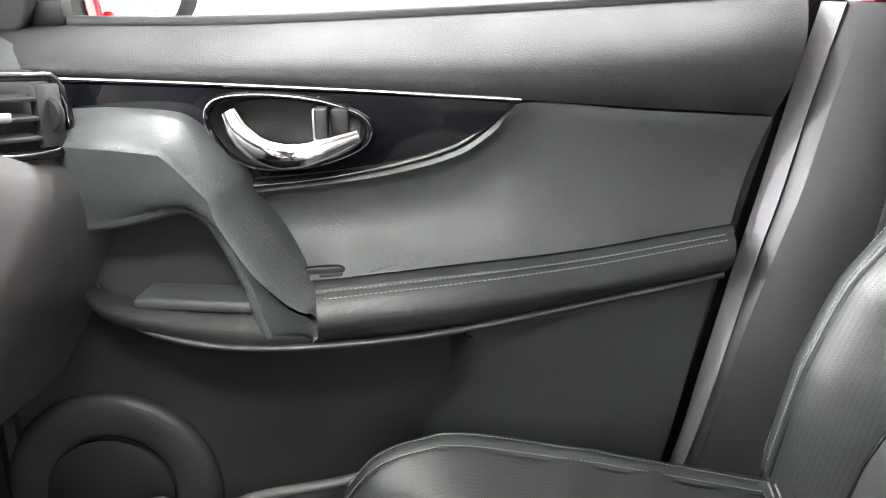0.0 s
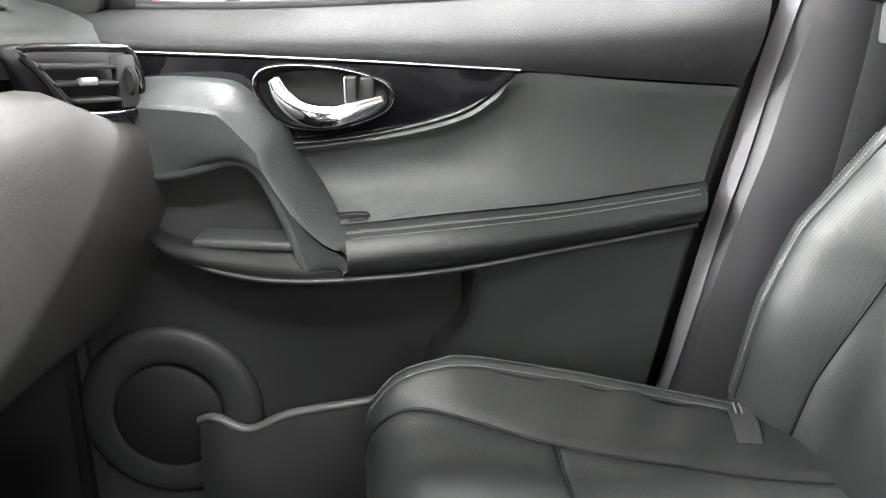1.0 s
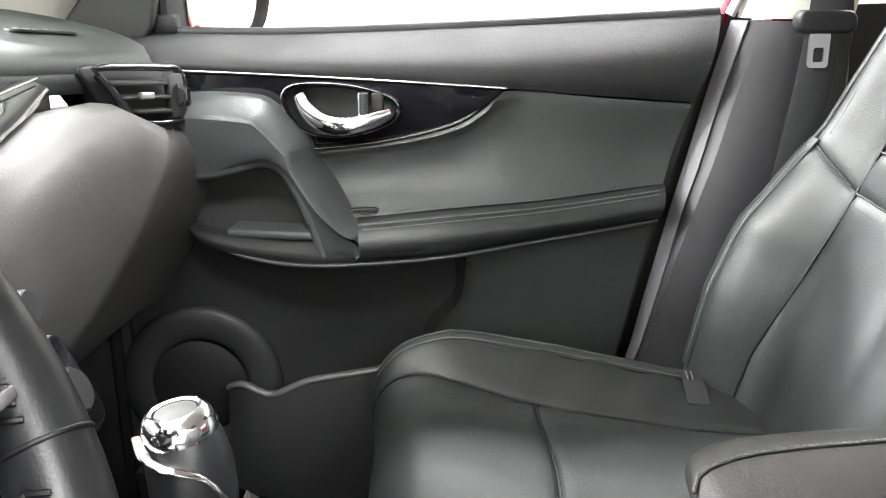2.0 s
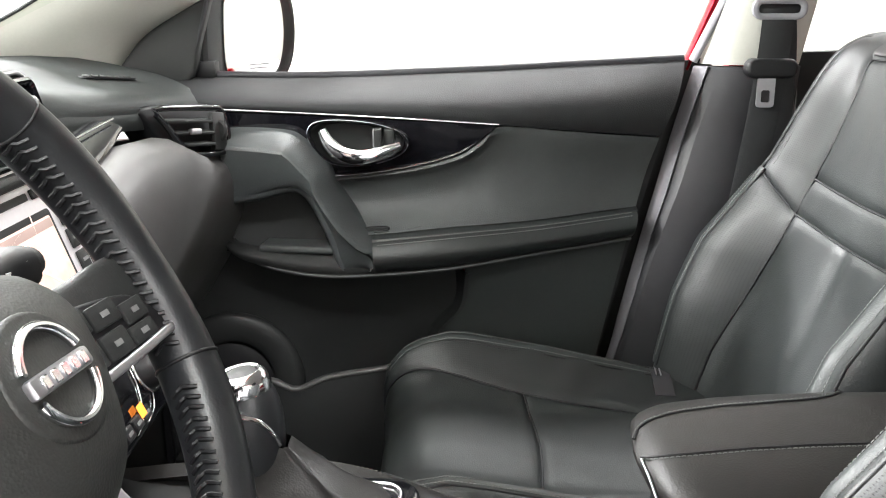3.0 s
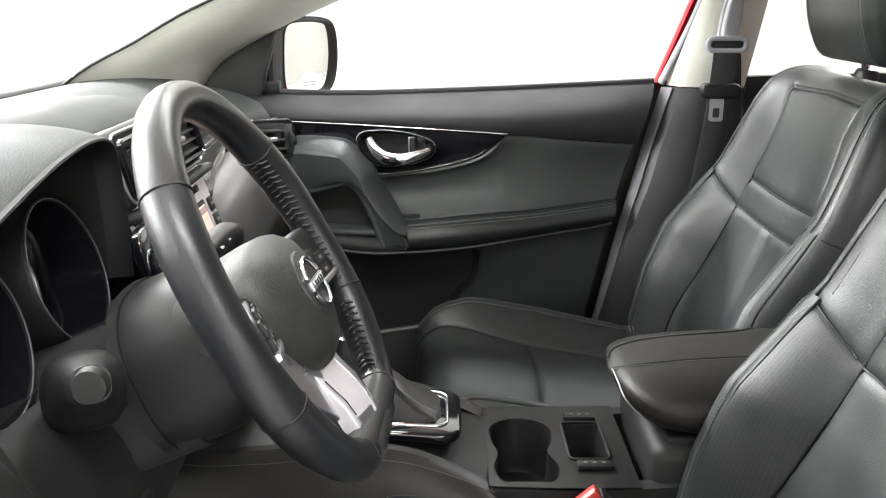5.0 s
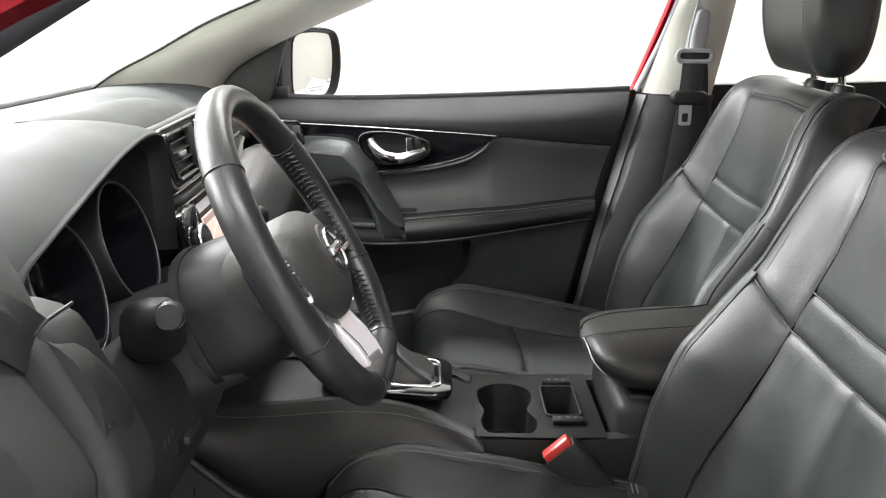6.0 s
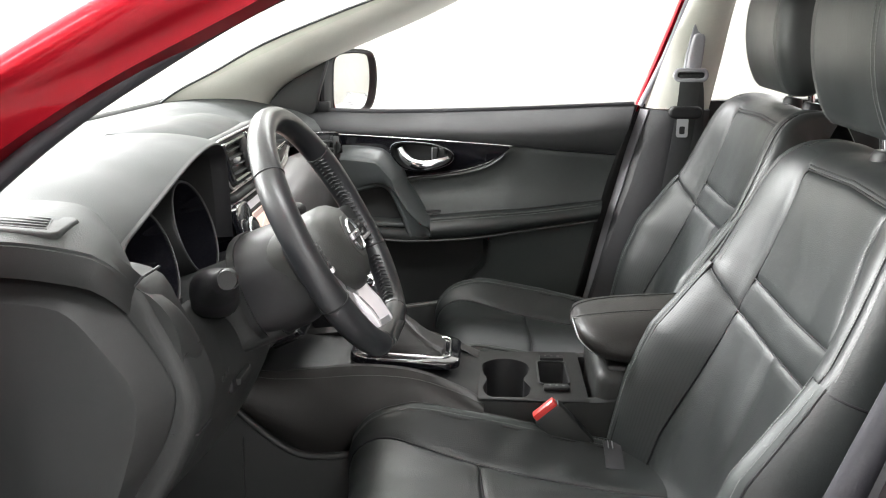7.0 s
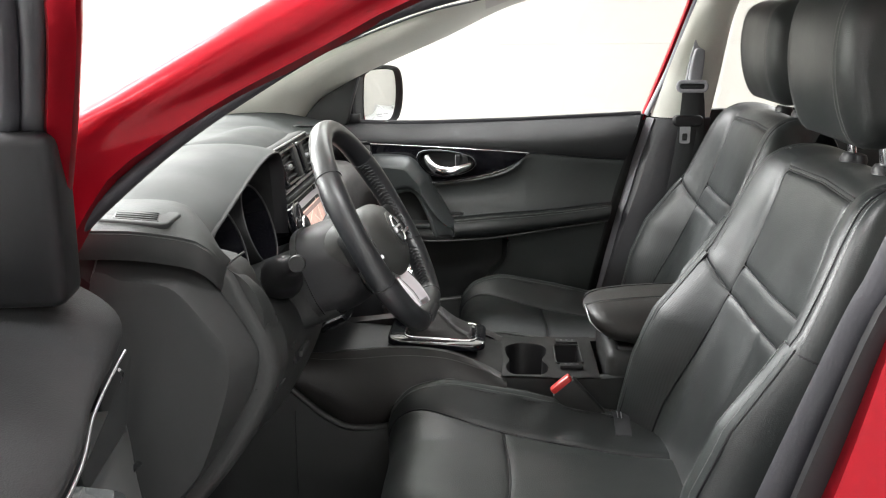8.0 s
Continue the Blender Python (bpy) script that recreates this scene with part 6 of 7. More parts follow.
    # dark structure behind it all
    part("carrier", rbox(-0.62, YC, 0.94, 0.24, 1.36, 0.22, 0.02), "black", d)
    return d


dashboard()


# ---------------------------------------------------------------- steering wheel and column
# rim plane leans back, is turned a little outwards and steered a few degrees to the right
WHEEL_C, RAKE, SWIVEL, STEER = (-0.1564, -0.203, 1.0509), 30.5, 2.0, -6.0
def wheel_plane(centre, rake, swivel, steer):
    a = radians(rake)
    return (Matrix.Translation(centre) @ Matrix.Rotation(radians(swivel), 4, "Z")
            @ Matrix(((0, -math.sin(a), math.cos(a), 0), (1, 0, 0, 0), (0, math.cos(a), math.sin(a), 0), (0, 0, 0, 1)))
            @ Matrix.Rotation(radians(steer), 4, "Z"))


WM = wheel_plane(WHEEL_C, RAKE, SWIVEL, STEER)
RIM_M = wheel_plane((-0.1711, -0.1990, 1.0699), 28.95, -0.3, -2.8)


def wpt(x, y, z=0.0):
    return tuple(WM @ Vector((x, y, z)))


def steering_wheel():
    w = thing("steering_wheel", WHEEL_C, "black leather steering wheel with silver lower spoke and chrome badge", "steering wheel")
    loop = []
    for k in range(96):
        a = 2 * math.pi * k / 96 + math.pi / 2
        R = 0.1552 * (1 + 0.0206 * max(0.0, -math.sin(a) * 2 * abs(math.cos(a))))
        x, y = R * math.cos(a), R * math.sin(a)
        if y < -0.1395:
            y = -0.1395 - (-y - 0.1395) * 0.2
        loop.append((x, y))
    loop = curve(loop, 96, closed=True)
    ang = np.arctan2(loop[:, 1], loop[:, 0])
    thick = 0.0148 + 0.0014 * np.exp(-((np.abs(np.abs(ang) - math.pi / 2) - 1.1) / 0.35) ** 2)
    axis = np.array(RIM_M.to_3x3() @ Vector((0, 0, 1)))
    path = [tuple(RIM_M @ Vector((x, y, 0))) for x, y in loop]
    rim = part("rim", tube(path, thick, thick * 1.08, axis, 18, closed=True, square=2.2), "rimleather", w, "black leather rim")
    # seams across the rim and cross-stitching on its inner side
    for a in (38, 142, -23, 203, -62, 242):
        k = int(round(((a - 90) % 360) / 360 * 96)) % 96
        c, t = np.array(path[k]), np.array(path[(k + 1) % 96]) - np.array(path[k - 1])
        t /= np.linalg.norm(t)
        side = np.cross(t, axis)
        r = thick[k] * 1.012
        part("seam", tube([tuple(c + side * (r * math.cos(q)) + axis * (r * 1.08 * math.sin(q))) for q in np.linspace(0, 2 * math.pi, 24, endpoint=False)], 0.0011, closed=True), "black", rim)
    rows, dark = [], []
    for a0, a1 in ((-19, 36), (144, 199), (-58, -27), (207, 238)):
        for a in np.arange(a0, a1, 2.6):
            k = ((a - 90) % 360) / 360 * 96
            i = int(k) % 96
            c = np.array(path[i]) * (1 - k % 1) + np.array(path[(i + 1) % 96]) * (k % 1)
            t = np.array(path[(i + 1) % 96]) - np.array(path[i - 1])
            t /= np.linalg.norm(t)
            inw = np.array(RIM_M.translation) - c
            inw -= t * np.dot(inw, t)
            inw -= axis * np.dot(inw, axis)
            inw /= np.linalg.norm(inw)
            b = c + inw * (thick[i] * 0.99)
            for sg in (1, -1):
                rows.append(tube([tuple(b + axis * 0.0075 * sg - t * 0.001 - inw * 0.0012), tuple(b + axis * 0.003 * sg + inw * 0.0012 + t * 0.0006), tuple(b + t * 0.0022 + inw * 0.0004)], 0.0013, seg=6))
    tagged(part("cross_stitching", join(*rows), "black", rim, "raised black cross-stitching"), kind="stuff")
    axis = np.array(WM.to_3x3() @ Vector((0, 0, 1)))
    # hub pad
    pad = ring_of([(-0.084, 0.020), (-0.080, 0.046), (-0.055, 0.064), (0.0, 0.070), (0.055, 0.064), (0.080, 0.046), (0.084, 0.020), (0.068, -0.03), (0.050, -0.062), (0.028, -0.080), (0.0, -0.085), (-0.028, -0.080), (-0.050, -0.062), (-0.068, -0.03)], 56)
    rings = []
    for q, z in ((0.92, -0.085), (1.0, -0.060), (1.01, -0.022), (0.99, -0.007), (0.955, -0.0015), (0.8, 0.0085), (0.55, 0.0150), (0.3, 0.0175), (0.02, 0.018)):
        rings.append([wpt(x * q * 0.90, y * q * (0.85 if y > 0 else 0.67), z) for x, y in pad])
    hub = part("hub_pad", sheet(rings, False, True), "hubskin", w, "dark grey airbag cover")
    # badge: plain chrome ring with a broken crossbar on a shallow dish
    ov = [(0.028 * math.cos(a), 0.006 + 0.0235 * math.sin(a)) for a in np.linspace(0, 2 * math.pi, 40, endpoint=False)]
    part("badge_base", slab([(x * 1.22, 0.006 + (y - 0.006) * 1.22) for x, y in ov], WM @ Matrix.Translation((0, 0, 0.0125)), 0.005, 0.002), "hubskin", hub, "grey badge dish")
    for a0, a1 in ((18, 162), (198, 342)):
        part("badge_ring", tube([wpt(0.0240 * math.cos(a), 0.006 + 0.0208 * math.sin(a), 0.0190) for a in np.linspace(radians(a0), radians(a1), 28)], 0.0022, 0.0026, axis, 10), "chrome", hub, "chrome badge arc")
    part("badge_bar", rbox(0, 0, 0, 0.050, 0.0085, 0.005, 0.002, 2, WM @ Matrix.Translation((0, 0.006, 0.0195))), "satin", hub, "silver badge bar")
    for k in range(5):
        part("badge_mark", rbox(0, 0, 0, 0.0052, 0.0056, 0.0012, 0.0005, 1, WM @ Matrix.Translation((-0.0164 + 0.0082 * k, 0.006, 0.0224))), "chrome", hub)
    # side spokes with switch pads
    for sg in (1, -1):
        arm = curve([(sg * 0.040, 0.012, -0.044), (sg * 0.09, 0.013, -0.028), (sg * 0.130, 0.014, -0.012), (sg * 0.156, 0.012, -0.004)], 20)
        sp = part("side_spoke", tube([wpt(*p) for p in arm], np.interp(np.linspace(0, 1, 20), [0, 0.5, 1], [0.020, 0.015, 0.010]), np.interp(np.linspace(0, 1, 20), [0, 0.6, 1], [0.034, 0.026, 0.030]), tuple(WM.to_3x3() @ Vector((0, 1, 0))), 18, square=4), "hardgrey", w, "charcoal wheel spoke")
        pl = WM @ Matrix.Translation((sg * 0.105, 0.0085, -0.0033)) @ Matrix.Rotation(radians(sg * -15), 4, "Y")
        pd = part("switch_pad", slab(ring_of([(sg * x, y) for x, y in ((-0.040, 0.019), (-0.022, 0.019), (0.022, 0.011), (0.038, -0.006), (0.041, -0.017), (0.0, -0.019), (-0.042, -0.018))], 40), pl @ Matrix.Translation((0, 0, -0.010)), 0.010, 0.002), "black", sp, "black switch pad")
        for x, y, a, b in ((-0.026, 0.0095, 0.023, 0.013), (-0.002, 0.0075, 0.021, 0.013), (0.019, 0.0015, 0.018, 0.012), (-0.028, -0.0085, 0.022, 0.014), (-0.005, -0.0085, 0.020, 0.014), (0.017, -0.0105, 0.020, 0.010)):
            part("button", rbox(0, 0, 0, a, b, 0.003, 0.001, 2, pl @ Matrix.Translation((sg * x, y, 0.0010))), "hardgrey", pd)
            part("mark", rbox(0, 0, 0, a * 0.28, 0.0030, 0.0006, 0.0, m=pl @ Matrix.Translation((sg * x, y, 0.0027))), "dimprint", pd)
        part("silver_edge", tube([wpt(sg * x, y, z) for x, y, z in curve([(0.044, -0.0125, -0.018), (0.098, -0.0110, -0.003), (0.146, -0.0085, 0.008)], 14)], 0.0026, 0.0026, axis, 12, square=4), "satin", sp, "satin silver edge")
    # lower spoke: a silver plate folded along its middle, from under the hub to the foot of the rim
    sink = lambda x, y: -0.014 + 0.014 * min(1.0, max(0.0, (-y - 0.025) / 0.06)) - 0.22 * abs(x)
    for sg in (1, -1):
        arm = [(0.0008, -0.036), (0.048, -0.024), (0.046, -0.036), (0.041, -0.056), (0.040, -0.100), (0.037, -0.120), (0.020, -0.124), (0.0008, -0.124)]
        edge = [(sg * (x0 + (x1 - x0) * q / 8), y0 + (y1 - y0) * q / 8) for (x0, y0), (x1, y1) in zip(arm, arm[1:] + arm[:1]) for q in range(8)]
        v, f = slab(edge[::sg], Matrix.Identity(4), 0.012, 0.0015)
        sk = part("lower_spoke", ([wpt(x, y, z - 0.006 + sink(x, y)) for x, y, z in v], f), "silverpaint", w, "bright satin silver lower spoke")
        part("spoke_line", tube([wpt(sg * x, y, 0.0064 + sink(x, y)) for x, y in ((0.036, -0.060), (0.0345, -0.082), (0.034, -0.096))], 0.0005), "black", sk)
        v, f = slab([(sg * x, y) for x, y in ((0.010, -0.118), (0.033, -0.114), (0.034, -0.098), (0.006, -0.101))][::sg], Matrix.Identity(4), 0.0014, 0.0004)
        part("inset", ([wpt(x, y, z + 0.0056 + sink(x, y)) for x, y, z in v], f), "satin", sk)
    side = [(-0.030, -0.014), (-0.060, -0.012), (-0.092, -0.018), (-0.097, -0.030), (-0.078, -0.053), (-0.050, -0.081), (-0.026, -0.106), (-0.022, -0.090), (-0.026, -0.050)]
    v, f = slab(side, Matrix.Identity(4), 0.010, 0.002)
    part("spoke_arm", ([wpt(x, y, z - 0.030 + 0.16 * (x + 0.098)) for x, y, z in v], f), "satin", w, "satin grey spoke arm")
    part("spoke_web", slab([(-0.055, -0.02), (0.055, -0.02), (0.036, -0.06), (0.032, -0.115), (-0.032, -0.115), (-0.036, -0.06)], WM @ Matrix.Translation((0, 0, -0.040)), 0.018, 0.003), "black", w)
    part("spoke_foot", tube([wpt(*p) for p in curve([(-0.05, -0.124, 0.0), (0.0, -0.122, 0.002), (0.05, -0.124, 0.0)], 12)], 0.008, 0.008, axis, 12, square=3), "hardgrey", w)
    return w


steering_wheel()


def column():
    c = thing("steering_column", (-0.30, -0.205, 0.98), "charcoal steering column shroud with two control stalks", "steering column")
    ax = [(-0.24, -0.205, 0.995), (-0.28, -0.205, 0.978), (-0.33, -0.205, 0.958), (-0.42, -0.205, 0.925)]
    up = (math.sin(radians(-RAKE)), 0, math.cos(radians(RAKE)))
    part("front_ring", tube(curve([(-0.196, -0.205, 1.026), (-0.262, -0.205, 1.000)], 6), [0.066, 0.073, 0.076, 0.077, 0.077, 0.076], [0.056, 0.062, 0.065, 0.066, 0.066, 0.065], up, 28, square=2.6), "black", c)
    part("ring_gap", tube([(-0.2615, -0.205, 1.0002), (-0.270, -0.205, 0.9968)], 0.0785, 0.0675, up, 28, square=2.6), "deckblack", c)
    part("shroud", tube(curve(ax, 14), np.linspace(0.066, 0.070, 14), np.linspace(0.056, 0.056, 14), up, 28, square=3.2), "hardgrey", c, "charcoal column shroud")
    for sg, tip in ((-1, (-0.249, -0.396, 1.064)), (1, (-0.258, 0.018, 1.046))):
        y0 = -0.205 + sg * 0.07
        s = curve([(-0.288, y0, 1.012), (-0.282, y0 + sg * 0.05, 1.022), (-0.268, tip[1] - sg * 0.03, tip[2] - 0.005), tip], 20)
        if sg < 0:
            s = curve([(-0.300, -0.262, 1.004), (-0.294, -0.300, 1.016), (-0.272, -0.355, 1.044), tip], 20)
        wide = [0.026, 0.029, 0.022, 0.012, 0.0115] if sg < 0 else [0.013, 0.010, 0.0135, 0.0155, 0.013]
        st = part("stalk", tube(s, np.interp(np.linspace(0, 1, 20), [0, 0.3, 0.6, 0.8, 1] if sg < 0 else [0, 0.5, 0.7, 0.95, 1], wide), None, (0, 0, 1), 16, square=2.6), "black", c, "black control stalk")
        part("stalk_end", tube([tuple(s[-1] - np.array((0, sg * 0.001, 0))), tuple(s[-1] + np.array((0.0006, sg * 0.006, 0.0006)))], [0.0112, 0.010], seg=16), "hardgrey", st)
        for k in range(3):
            q = s[15] if sg < 0 else s[13 + 2 * k]
            part("mark", rbox(q[0] + 0.0115, q[1] + sg * 0.002, q[2] + 0.0080, 0.007, 0.0045, 0.002, 0.0), "print", st)
    return c


column()

# ---------------------------------------------------------------- centre console
def console():
    c = thing("centre_console", (-0.05, YC, 0.44), "black centre console with cup holders, shifter and padded armrest", "centre console")
    # top deck with wells for cups and tray
    tm = Matrix.Translation((0, 0, 0.735))
    outer = [(0.012, 0.262), (0.012, 0.055), (0.10, 0.050), (0.188, 0.052), (0.188, 0.268), (0.10, 0.266)]
    cup = ring_of([(0.020, 0.205), (0.020, 0.165), (0.026, 0.135), (0.020, 0.10), (0.028, 0.068), (0.058, 0.058), (0.088, 0.066), (0.098, 0.10), (0.088, 0.137), (0.097, 0.170), (0.096, 0.205), (0.075, 0.226), (0.045, 0.228)], 52)
    tray = rounded_rect(0.138, 0.165, 0.046, 0.096, 0.006, 4)
    top, wells = plate_with_holes(outer, [cup, tray], tm, [0.075, 0.05])
    part("deck", top, "deckblack", c, "black console deck")
    part("cup_holder", wells[0], "black", c, "double cup holder well")
    tr = part("tray", wells[1], "black", c, "small square tray")
    part("tray_rim", tube([(x, y, 0.737) for x, y in rounded_rect(0.138, 0.165, 0.050, 0.100, 0.008, 4)], 0.0018, closed=True), "hardgrey", tr)
    for y in (0.228, 0.098):
        sw = part("seat_heater_switch", rbox(0.140, y, 0.738, 0.042, 0.016, 0.008, 0.002), "black", c, "small black rocker switch")
        for k in (-1, 0, 1):
            part("mark", rbox(0.140 + 0.011 * k, y, 0.7424, 0.004, 0.003, 0.0006, 0.0), "dimprint", sw)
    # side walls
    for y, s in ((0.051, -1), (0.267, 1)):
        P = ruled([(-0.36, y, 0.42), (0.5, y, 0.42)], [(-0.36, y, 0.72), (0.012, y, 0.731), (0.19, y, 0.7335), (0.5, y, 0.76)], 20, 8)
        part("side_wall", solid(P, (0, -0.02 * s, 0)), "hardgrey", c)
    # front body that rises to the dash
    P = []
    for x, z, hw in ((-0.40, 0.79, 0.11), (-0.32, 0.775, 0.108), (-0.22, 0.768, 0.105), (-0.10, 0.758, 0.105), (-0.02, 0.745, 0.106), (0.014, 0.735, 0.107)):
        P.append([(x, YC - 0.004 + hw * u, z - 0.012 * abs(u) ** 4) for u in np.linspace(-1, 1, 13)])
    part("front_deck", solid(P, (0, 0, -0.02)), "deckblack", c, "black shifter deck")
    # knee pads with stitched top edge
    for sg, y in ((-1, 0.062), (1, 0.262)):
        topl = [(-0.47, y, 0.80), (-0.34, y, 0.772), (-0.26, y, 0.776), (-0.176, y + sg * 0.002, 0.784), (-0.094, y, 0.777), (-0.03, y, 0.755), (0.022, y, 0.728)]
        botl = [(-0.47, y + sg * 0.012, 0.74), (-0.37, y + sg * 0.012, 0.700), (-0.32, y + sg * 0.012, 0.662), (-0.27, y + sg * 0.012, 0.622), (-0.19, y + sg * 0.012, 0.628), (-0.08, y + sg * 0.012, 0.68), (0.02, y + sg * 0.01, 0.712)]
        P = ruled(botl, topl, 44, 14, (0, sg * 0.028, 0), power=0.7)
        kp = part("knee_pad", solid(P, (0, -sg * 0.02, -0.004)), "lidleather", c, "padded black knee pad with stitched edge")
        part("stitching", stitches(P[:, 12] + np.array((0, sg * 0.001, 0.0006)), (0, sg * 0.6, 1)), "darkthread", kp)
    # lower carpeted side and footwell trim
    P = ruled([(-0.56, 0.02, 0.40), (-0.30, 0.02, 0.40), (0.0, 0.035, 0.42)], [(-0.56, 0.03, 0.80), (-0.40, 0.03, 0.735), (-0.352, 0.026, 0.700), (-0.30, 0.022, 0.660), (-0.253, 0.02, 0.644), (-0.171, 0.022, 0.654), (0.0, 0.04, 0.71)], 40, 10, (0, -0.012, 0))
    ls = part("lower_side", solid(P, (0, 0.02, 0)), "hardgrey", c, "charcoal lower console side")
    part("lip", tube(P[:, -1], 0.006, 0.006, seg=10), "hardgrey", ls)
    part("seam", tube([P[14, k] + np.array((0, -0.001, 0)) for k in range(1, 9)], 0.0013, seg=6), "black", ls)
    # shifter surround, boot and knob
    sur = rounded_rect(-0.112, 0.176, 0.185, 0.135, 0.03, 6)
    sm = Matrix.Translation((0, 0, 0.752)) @ Matrix.Rotation(radians(3), 4, "Y")
    sh = part("shifter_plate", slab(sur, sm @ Matrix.Translation((0, 0, 0.006)), 0.012, 0.004), "gloss", c, "piano black shifter surround")
    part("bright_frame", tube([tuple(sm @ Vector((x, y, 0.0185))) for x, y in rounded_rect(-0.105, 0.180, 0.135, 0.098, 0.016, 6)], 0.0024, 0.0024, closed=True), "chrome", sh, "chrome shifter frame")
    boot = []
    for k, (s, z, dx) in enumerate(((1.0, 0.0185, 0), (0.97, 0.025, -0.002), (0.85, 0.032, -0.010), (0.74, 0.040, -0.018), (0.66, 0.048, -0.024), (0.57, 0.058, -0.030), (0.45, 0.068, -0.036), (0.37, 0.077, -0.041), (0.31, 0.083, -0.044))):
        ring = []
        for i, (x, y) in enumerate(rounded_rect(0, 0, 0.122, 0.086, 0.02, 6)):
            r = s * (1 + 0.03 * math.sin(i * 1.9 + k * 1.3))
            ring.append(tuple(sm @ Vector((-0.108 + dx + x * r, 0.180 + y * r, z))))
        boot.append(ring)
    part("boot", sheet(boot, False, True), "lidleather", c, "wrinkled black leather gear boot")
    gk = [(-0.158, 0.18, 0.815), (-0.160, 0.18, 0.845), (-0.162, 0.18, 0.872), (-0.165, 0.18, 0.898)]
    gear = part("gear_knob", tube(curve(gk, 14), [0.021, 0.0245, 0.0262, 0.027, 0.0275, 0.028, 0.028, 0.028, 0.0278, 0.0272, 0.0262, 0.0245, 0.022, 0.019], seg=24, up=(1, 0, 0)), "rimleather", c, "black gear knob with chrome cap")
    cm_ = Matrix.Translation((-0.166, 0.18, 0.893)) @ Matrix.Rotation(radians(-9), 4, "Y")
    part("cap_ring", revolve([(0.0145, 0.0125), (0.017, 0.0135), (0.0205, 0.0115), (0.0235, 0.006), (0.0245, 0.0), (0.024, -0.004)], cm_, 36), "chrome", gear, "chrome crown ring")
    part("crown", revolve([(0.0, 0.0135), (0.008, 0.0132), (0.0135, 0.0122), (0.0148, 0.0105)], cm_, 32), "deckblack", gear, "black crown")
    band = [(-0.1895, 0.166, 0.893), (-0.183, 0.1575, 0.886), (-0.172, 0.1525, 0.881), (-0.160, 0.1515, 0.878), (-0.148, 0.1565, 0.871), (-0.140, 0.163, 0.858), (-0.1355, 0.170, 0.842), (-0.135, 0.174, 0.828)]
    part("side_band", tube(curve(band, 40), np.interp(np.linspace(0, 1, 40), [0, 0.25, 0.6, 1], [0.003, 0.0048, 0.0042, 0.0022]), 0.0025, (0, 0, 1), 10), "chrome", gear, "sweeping chrome band")
    part("neck", tube([(-0.146, 0.18, 0.82), (-0.150, 0.18, 0.836)], 0.015, seg=16), "satin", gear)
    # armrest box and padded lid: a dome that narrows to a chin at the nose
    part("box", rbox(0.345, 0.168, 0.60, 0.29, 0.215, 0.36, 0.02, 4), "hardgrey", c, "charcoal armrest box")
    xs = [0.165, 0.1665, 0.171, 0.180, 0.195, 0.215, 0.25, 0.30, 0.38, 0.46, 0.52, 0.532, 0.536]
    half = [0.012, 0.040, 0.064, 0.082, 0.097, 0.106, 0.111, 0.113, 0.113, 0.113, 0.110, 0.098, 0.06]
    top = [0.835, 0.8395, 0.8435, 0.848, 0.8525, 0.856, 0.8605, 0.864, 0.8665, 0.8675, 0.866, 0.858, 0.84]
    bot = [0.830, 0.824, 0.8165, 0.808, 0.797, 0.786, 0.779, 0.778, 0.778, 0.778, 0.778, 0.782, 0.80]

    def lid_at(x, q):
        """Point of the lid skin: q runs round the section, 0 towards the passenger, 90 on top."""
        w, t, o = (float(np.interp(x, xs, k)) for k in (half, top, bot))
        mid = o + 0.42 * (t - o)
        cq, sq = math.cos(q), math.sin(q)
        e = 2 / 2.5
        y = 0.170 + w * math.copysign(abs(cq) ** e, cq)
        z = mid + (t - mid if sq > 0 else mid - o) * math.copysign(abs(sq) ** e, sq)
        return (x, y, z)

    P = [[lid_at(x, 2 * math.pi * j / 40) for j in range(40)] for x in curve([(x, 0) for x in xs], 44)[:, 0]]
    v, f = sheet(P, False, True)
    lid = part("armrest_lid", (v, [tuple(reversed(q)) for q in f] + [tuple(range(40)), tuple(reversed(range(len(v) - 40, len(v))))]), "lidleather", c, "padded brownish black armrest lid")
    near_q, far_q = radians(104), radians(70)
    for name_q, path in (("near", [(0.1665, near_q), (0.2, near_q), (0.3, near_q), (0.51, near_q)]), ("far", [(0.1665, radians(66)), (0.2, far_q), (0.30, far_q), (0.35, radians(62)), (0.372, radians(40)), (0.376, radians(10))])):
        line = np.array([lid_at(x, q) for x, q in curve(path, 80)]) + np.array((0, 0, 0.0007))
        part("seam", tube(line, 0.0014, 0.0009, seg=6), "black", lid)
        part("stitching", stitches(line + np.array((0, -0.0035 if name_q == "near" else 0.0035, -0.0004)), (0, 0, 1), r=0.00045), "thread", lid)
    part("lid_tray", rbox(0.368, 0.170, 0.779, 0.30, 0.19, 0.016, 0.006, 3), "black", lid)
    part("latch", rbox(0.205, 0.170, 0.792, 0.010, 0.06, 0.014, 0.004), "black", lid)
    part("bright_lip", tube(curve([lid_at(0.1665, radians(108)), lid_at(0.168, radians(150)), lid_at(0.173, radians(192)), lid_at(0.188, radians(212)), lid_at(0.206, radians(226))], 20), 0.0012), "satin", lid, "thin bright lip")
    return c


console()

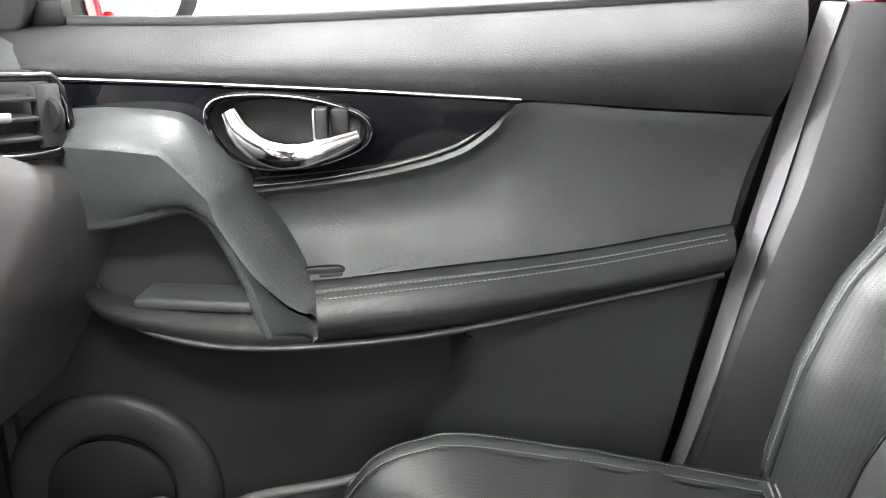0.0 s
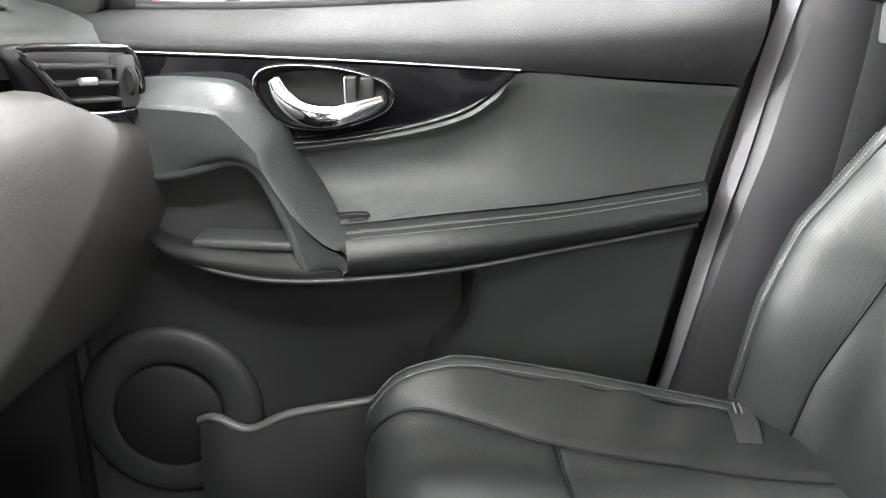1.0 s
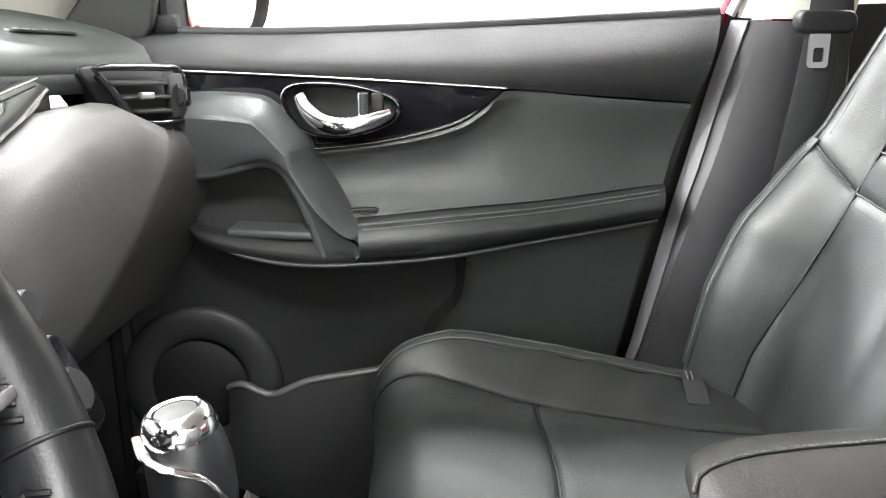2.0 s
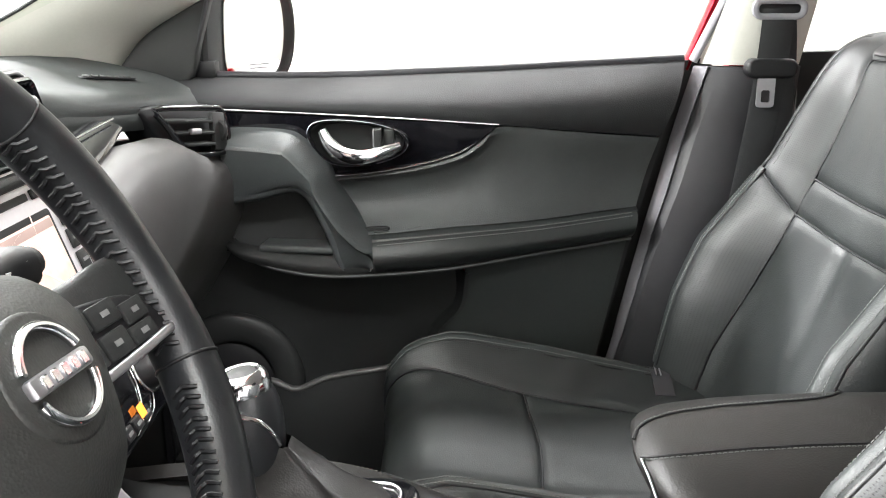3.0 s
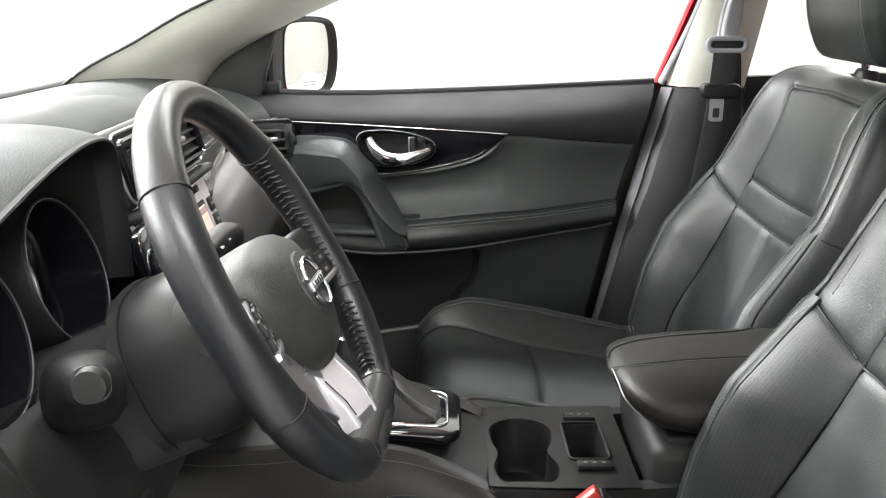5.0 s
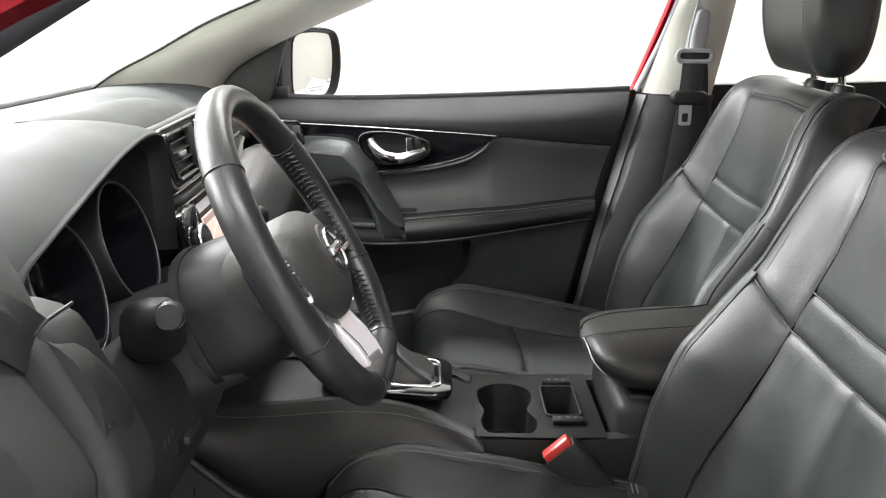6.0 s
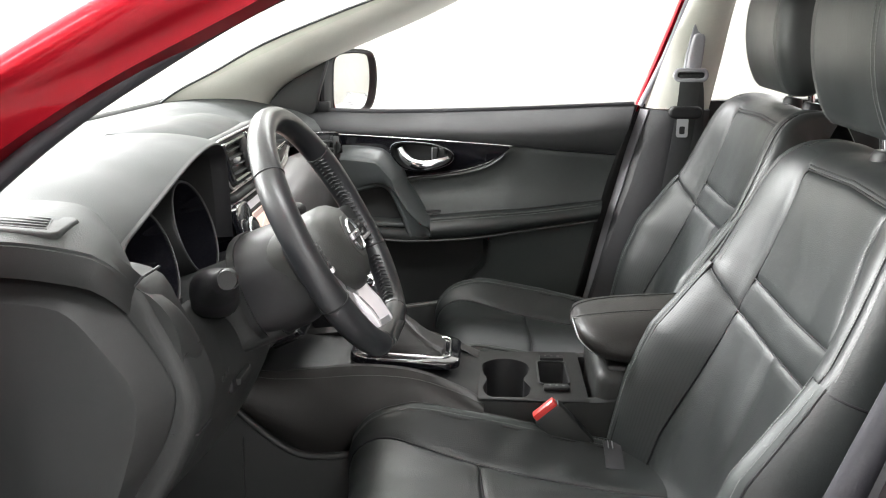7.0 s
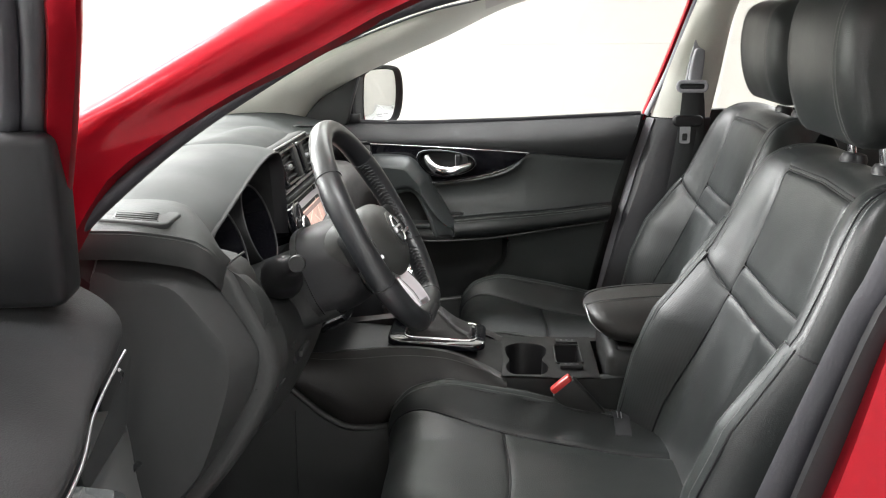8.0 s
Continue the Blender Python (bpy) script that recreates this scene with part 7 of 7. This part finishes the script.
# ---------------------------------------------------------------- passenger seat belt on the B-pillar, driver's buckle
def seat_belt():
    b = thing("seat_belt", (0.5, 0.86, 1.2), "black seat belt hanging from the B-pillar", "seat belt")
    part("height_adjuster", slab(ring_of([(0.474, 1.205), (0.482, 1.27), (0.490, 1.283), (0.504, 1.282), (0.508, 1.268), (0.500, 1.205)], 30), upright(0.868), 0.030, 0.006), "greyseal", b, "pale grey belt height adjuster")
    part("adjuster_track", slab(ring_of([(0.470, 1.19), (0.484, 1.30), (0.497, 1.31), (0.512, 1.30), (0.504, 1.19)], 30), upright(0.872), 0.016, 0.003), "greyseal", b)
    ring = rounded_rect(0.481, 1.192, 0.070, 0.022, 0.010)
    part("guide_loop", tube([(x, 0.836, z) for x, z in ring], 0.0048, 0.006, (0, 1, 0), 10, closed=True, square=3), "greyseal", b, "pale grey belt guide loop")
    part("loop_slot", slab(rounded_rect(0.481, 1.192, 0.062, 0.014, 0.006), upright(0.842), 0.004, 0.001), "belt", b)
    up = curve([(0.480, 0.834, 1.192), (0.478, 0.834, 1.14), (0.474, 0.83, 1.105), (0.468, 0.83, 1.04), (0.458, 0.836, 0.95), (0.44, 0.845, 0.80), (0.42, 0.85, 0.60), (0.41, 0.85, 0.42)], 40)
    part("webbing", tube(up, 0.023, 0.0012, (0, 1, 0), 8, square=6), "belt", b, "black webbing")
    part("webbing_return", tube(curve([(0.488, 0.852, 1.188), (0.50, 0.864, 1.10), (0.50, 0.868, 0.9), (0.49, 0.868, 0.6), (0.48, 0.868, 0.42)], 20), 0.023, 0.0012, (0, 1, 0), 8, square=6), "belt", b)
    t = part("tongue", slab(rounded_rect(0.473, 1.108, 0.074, 0.028, 0.012), upright(0.838), 0.022, 0.006), "black", b, "black belt tongue with steel tip")
    m = upright(0.826)
    o = rounded_rect(0.467, 1.074, 0.026, 0.044, 0.005)
    i = rounded_rect(0.467, 1.068, 0.013, 0.018, 0.003)
    k = len(o)
    v = [tuple(m @ Vector((x, y, z))) for z in (0, 0.003) for r in (o, i) for x, y in r]
    f = []
    for a in range(k):
        c = (a + 1) % k
        f += [(2 * k + a, 2 * k + c, 3 * k + c, 3 * k + a), (a, k + a, k + c, c), (a, c, 2 * k + c, 2 * k + a), (k + a, 3 * k + a, 3 * k + c, k + c)]
    part("steel_tip", (v, f), "satin", t, "steel tip with slot")


seat_belt()


def buckle():
    b = thing("belt_buckle", (0.24, 0.04, 0.50), "black belt buckle with red button beside the seat", "seat belt buckle")
    ax = Matrix.Translation((0.152, 0.028, 0.693)) @ Matrix.Rotation(radians(-42), 4, "Y")
    part("body", rbox(0, 0, 0, 0.050, 0.026, 0.10, 0.006, 2, ax), "hardgrey", b)
    part("button", rbox(0, 0, 0, 0.042, 0.018, 0.014, 0.003, 2, ax @ Matrix.Translation((0, -0.001, 0.052))), "buckle", b, "red release button")
    part("stalk", tube(curve([(0.18, 0.028, 0.66), (0.22, 0.03, 0.60), (0.24, 0.04, 0.50)], 10), 0.016, 0.009), "black", b)


buckle()
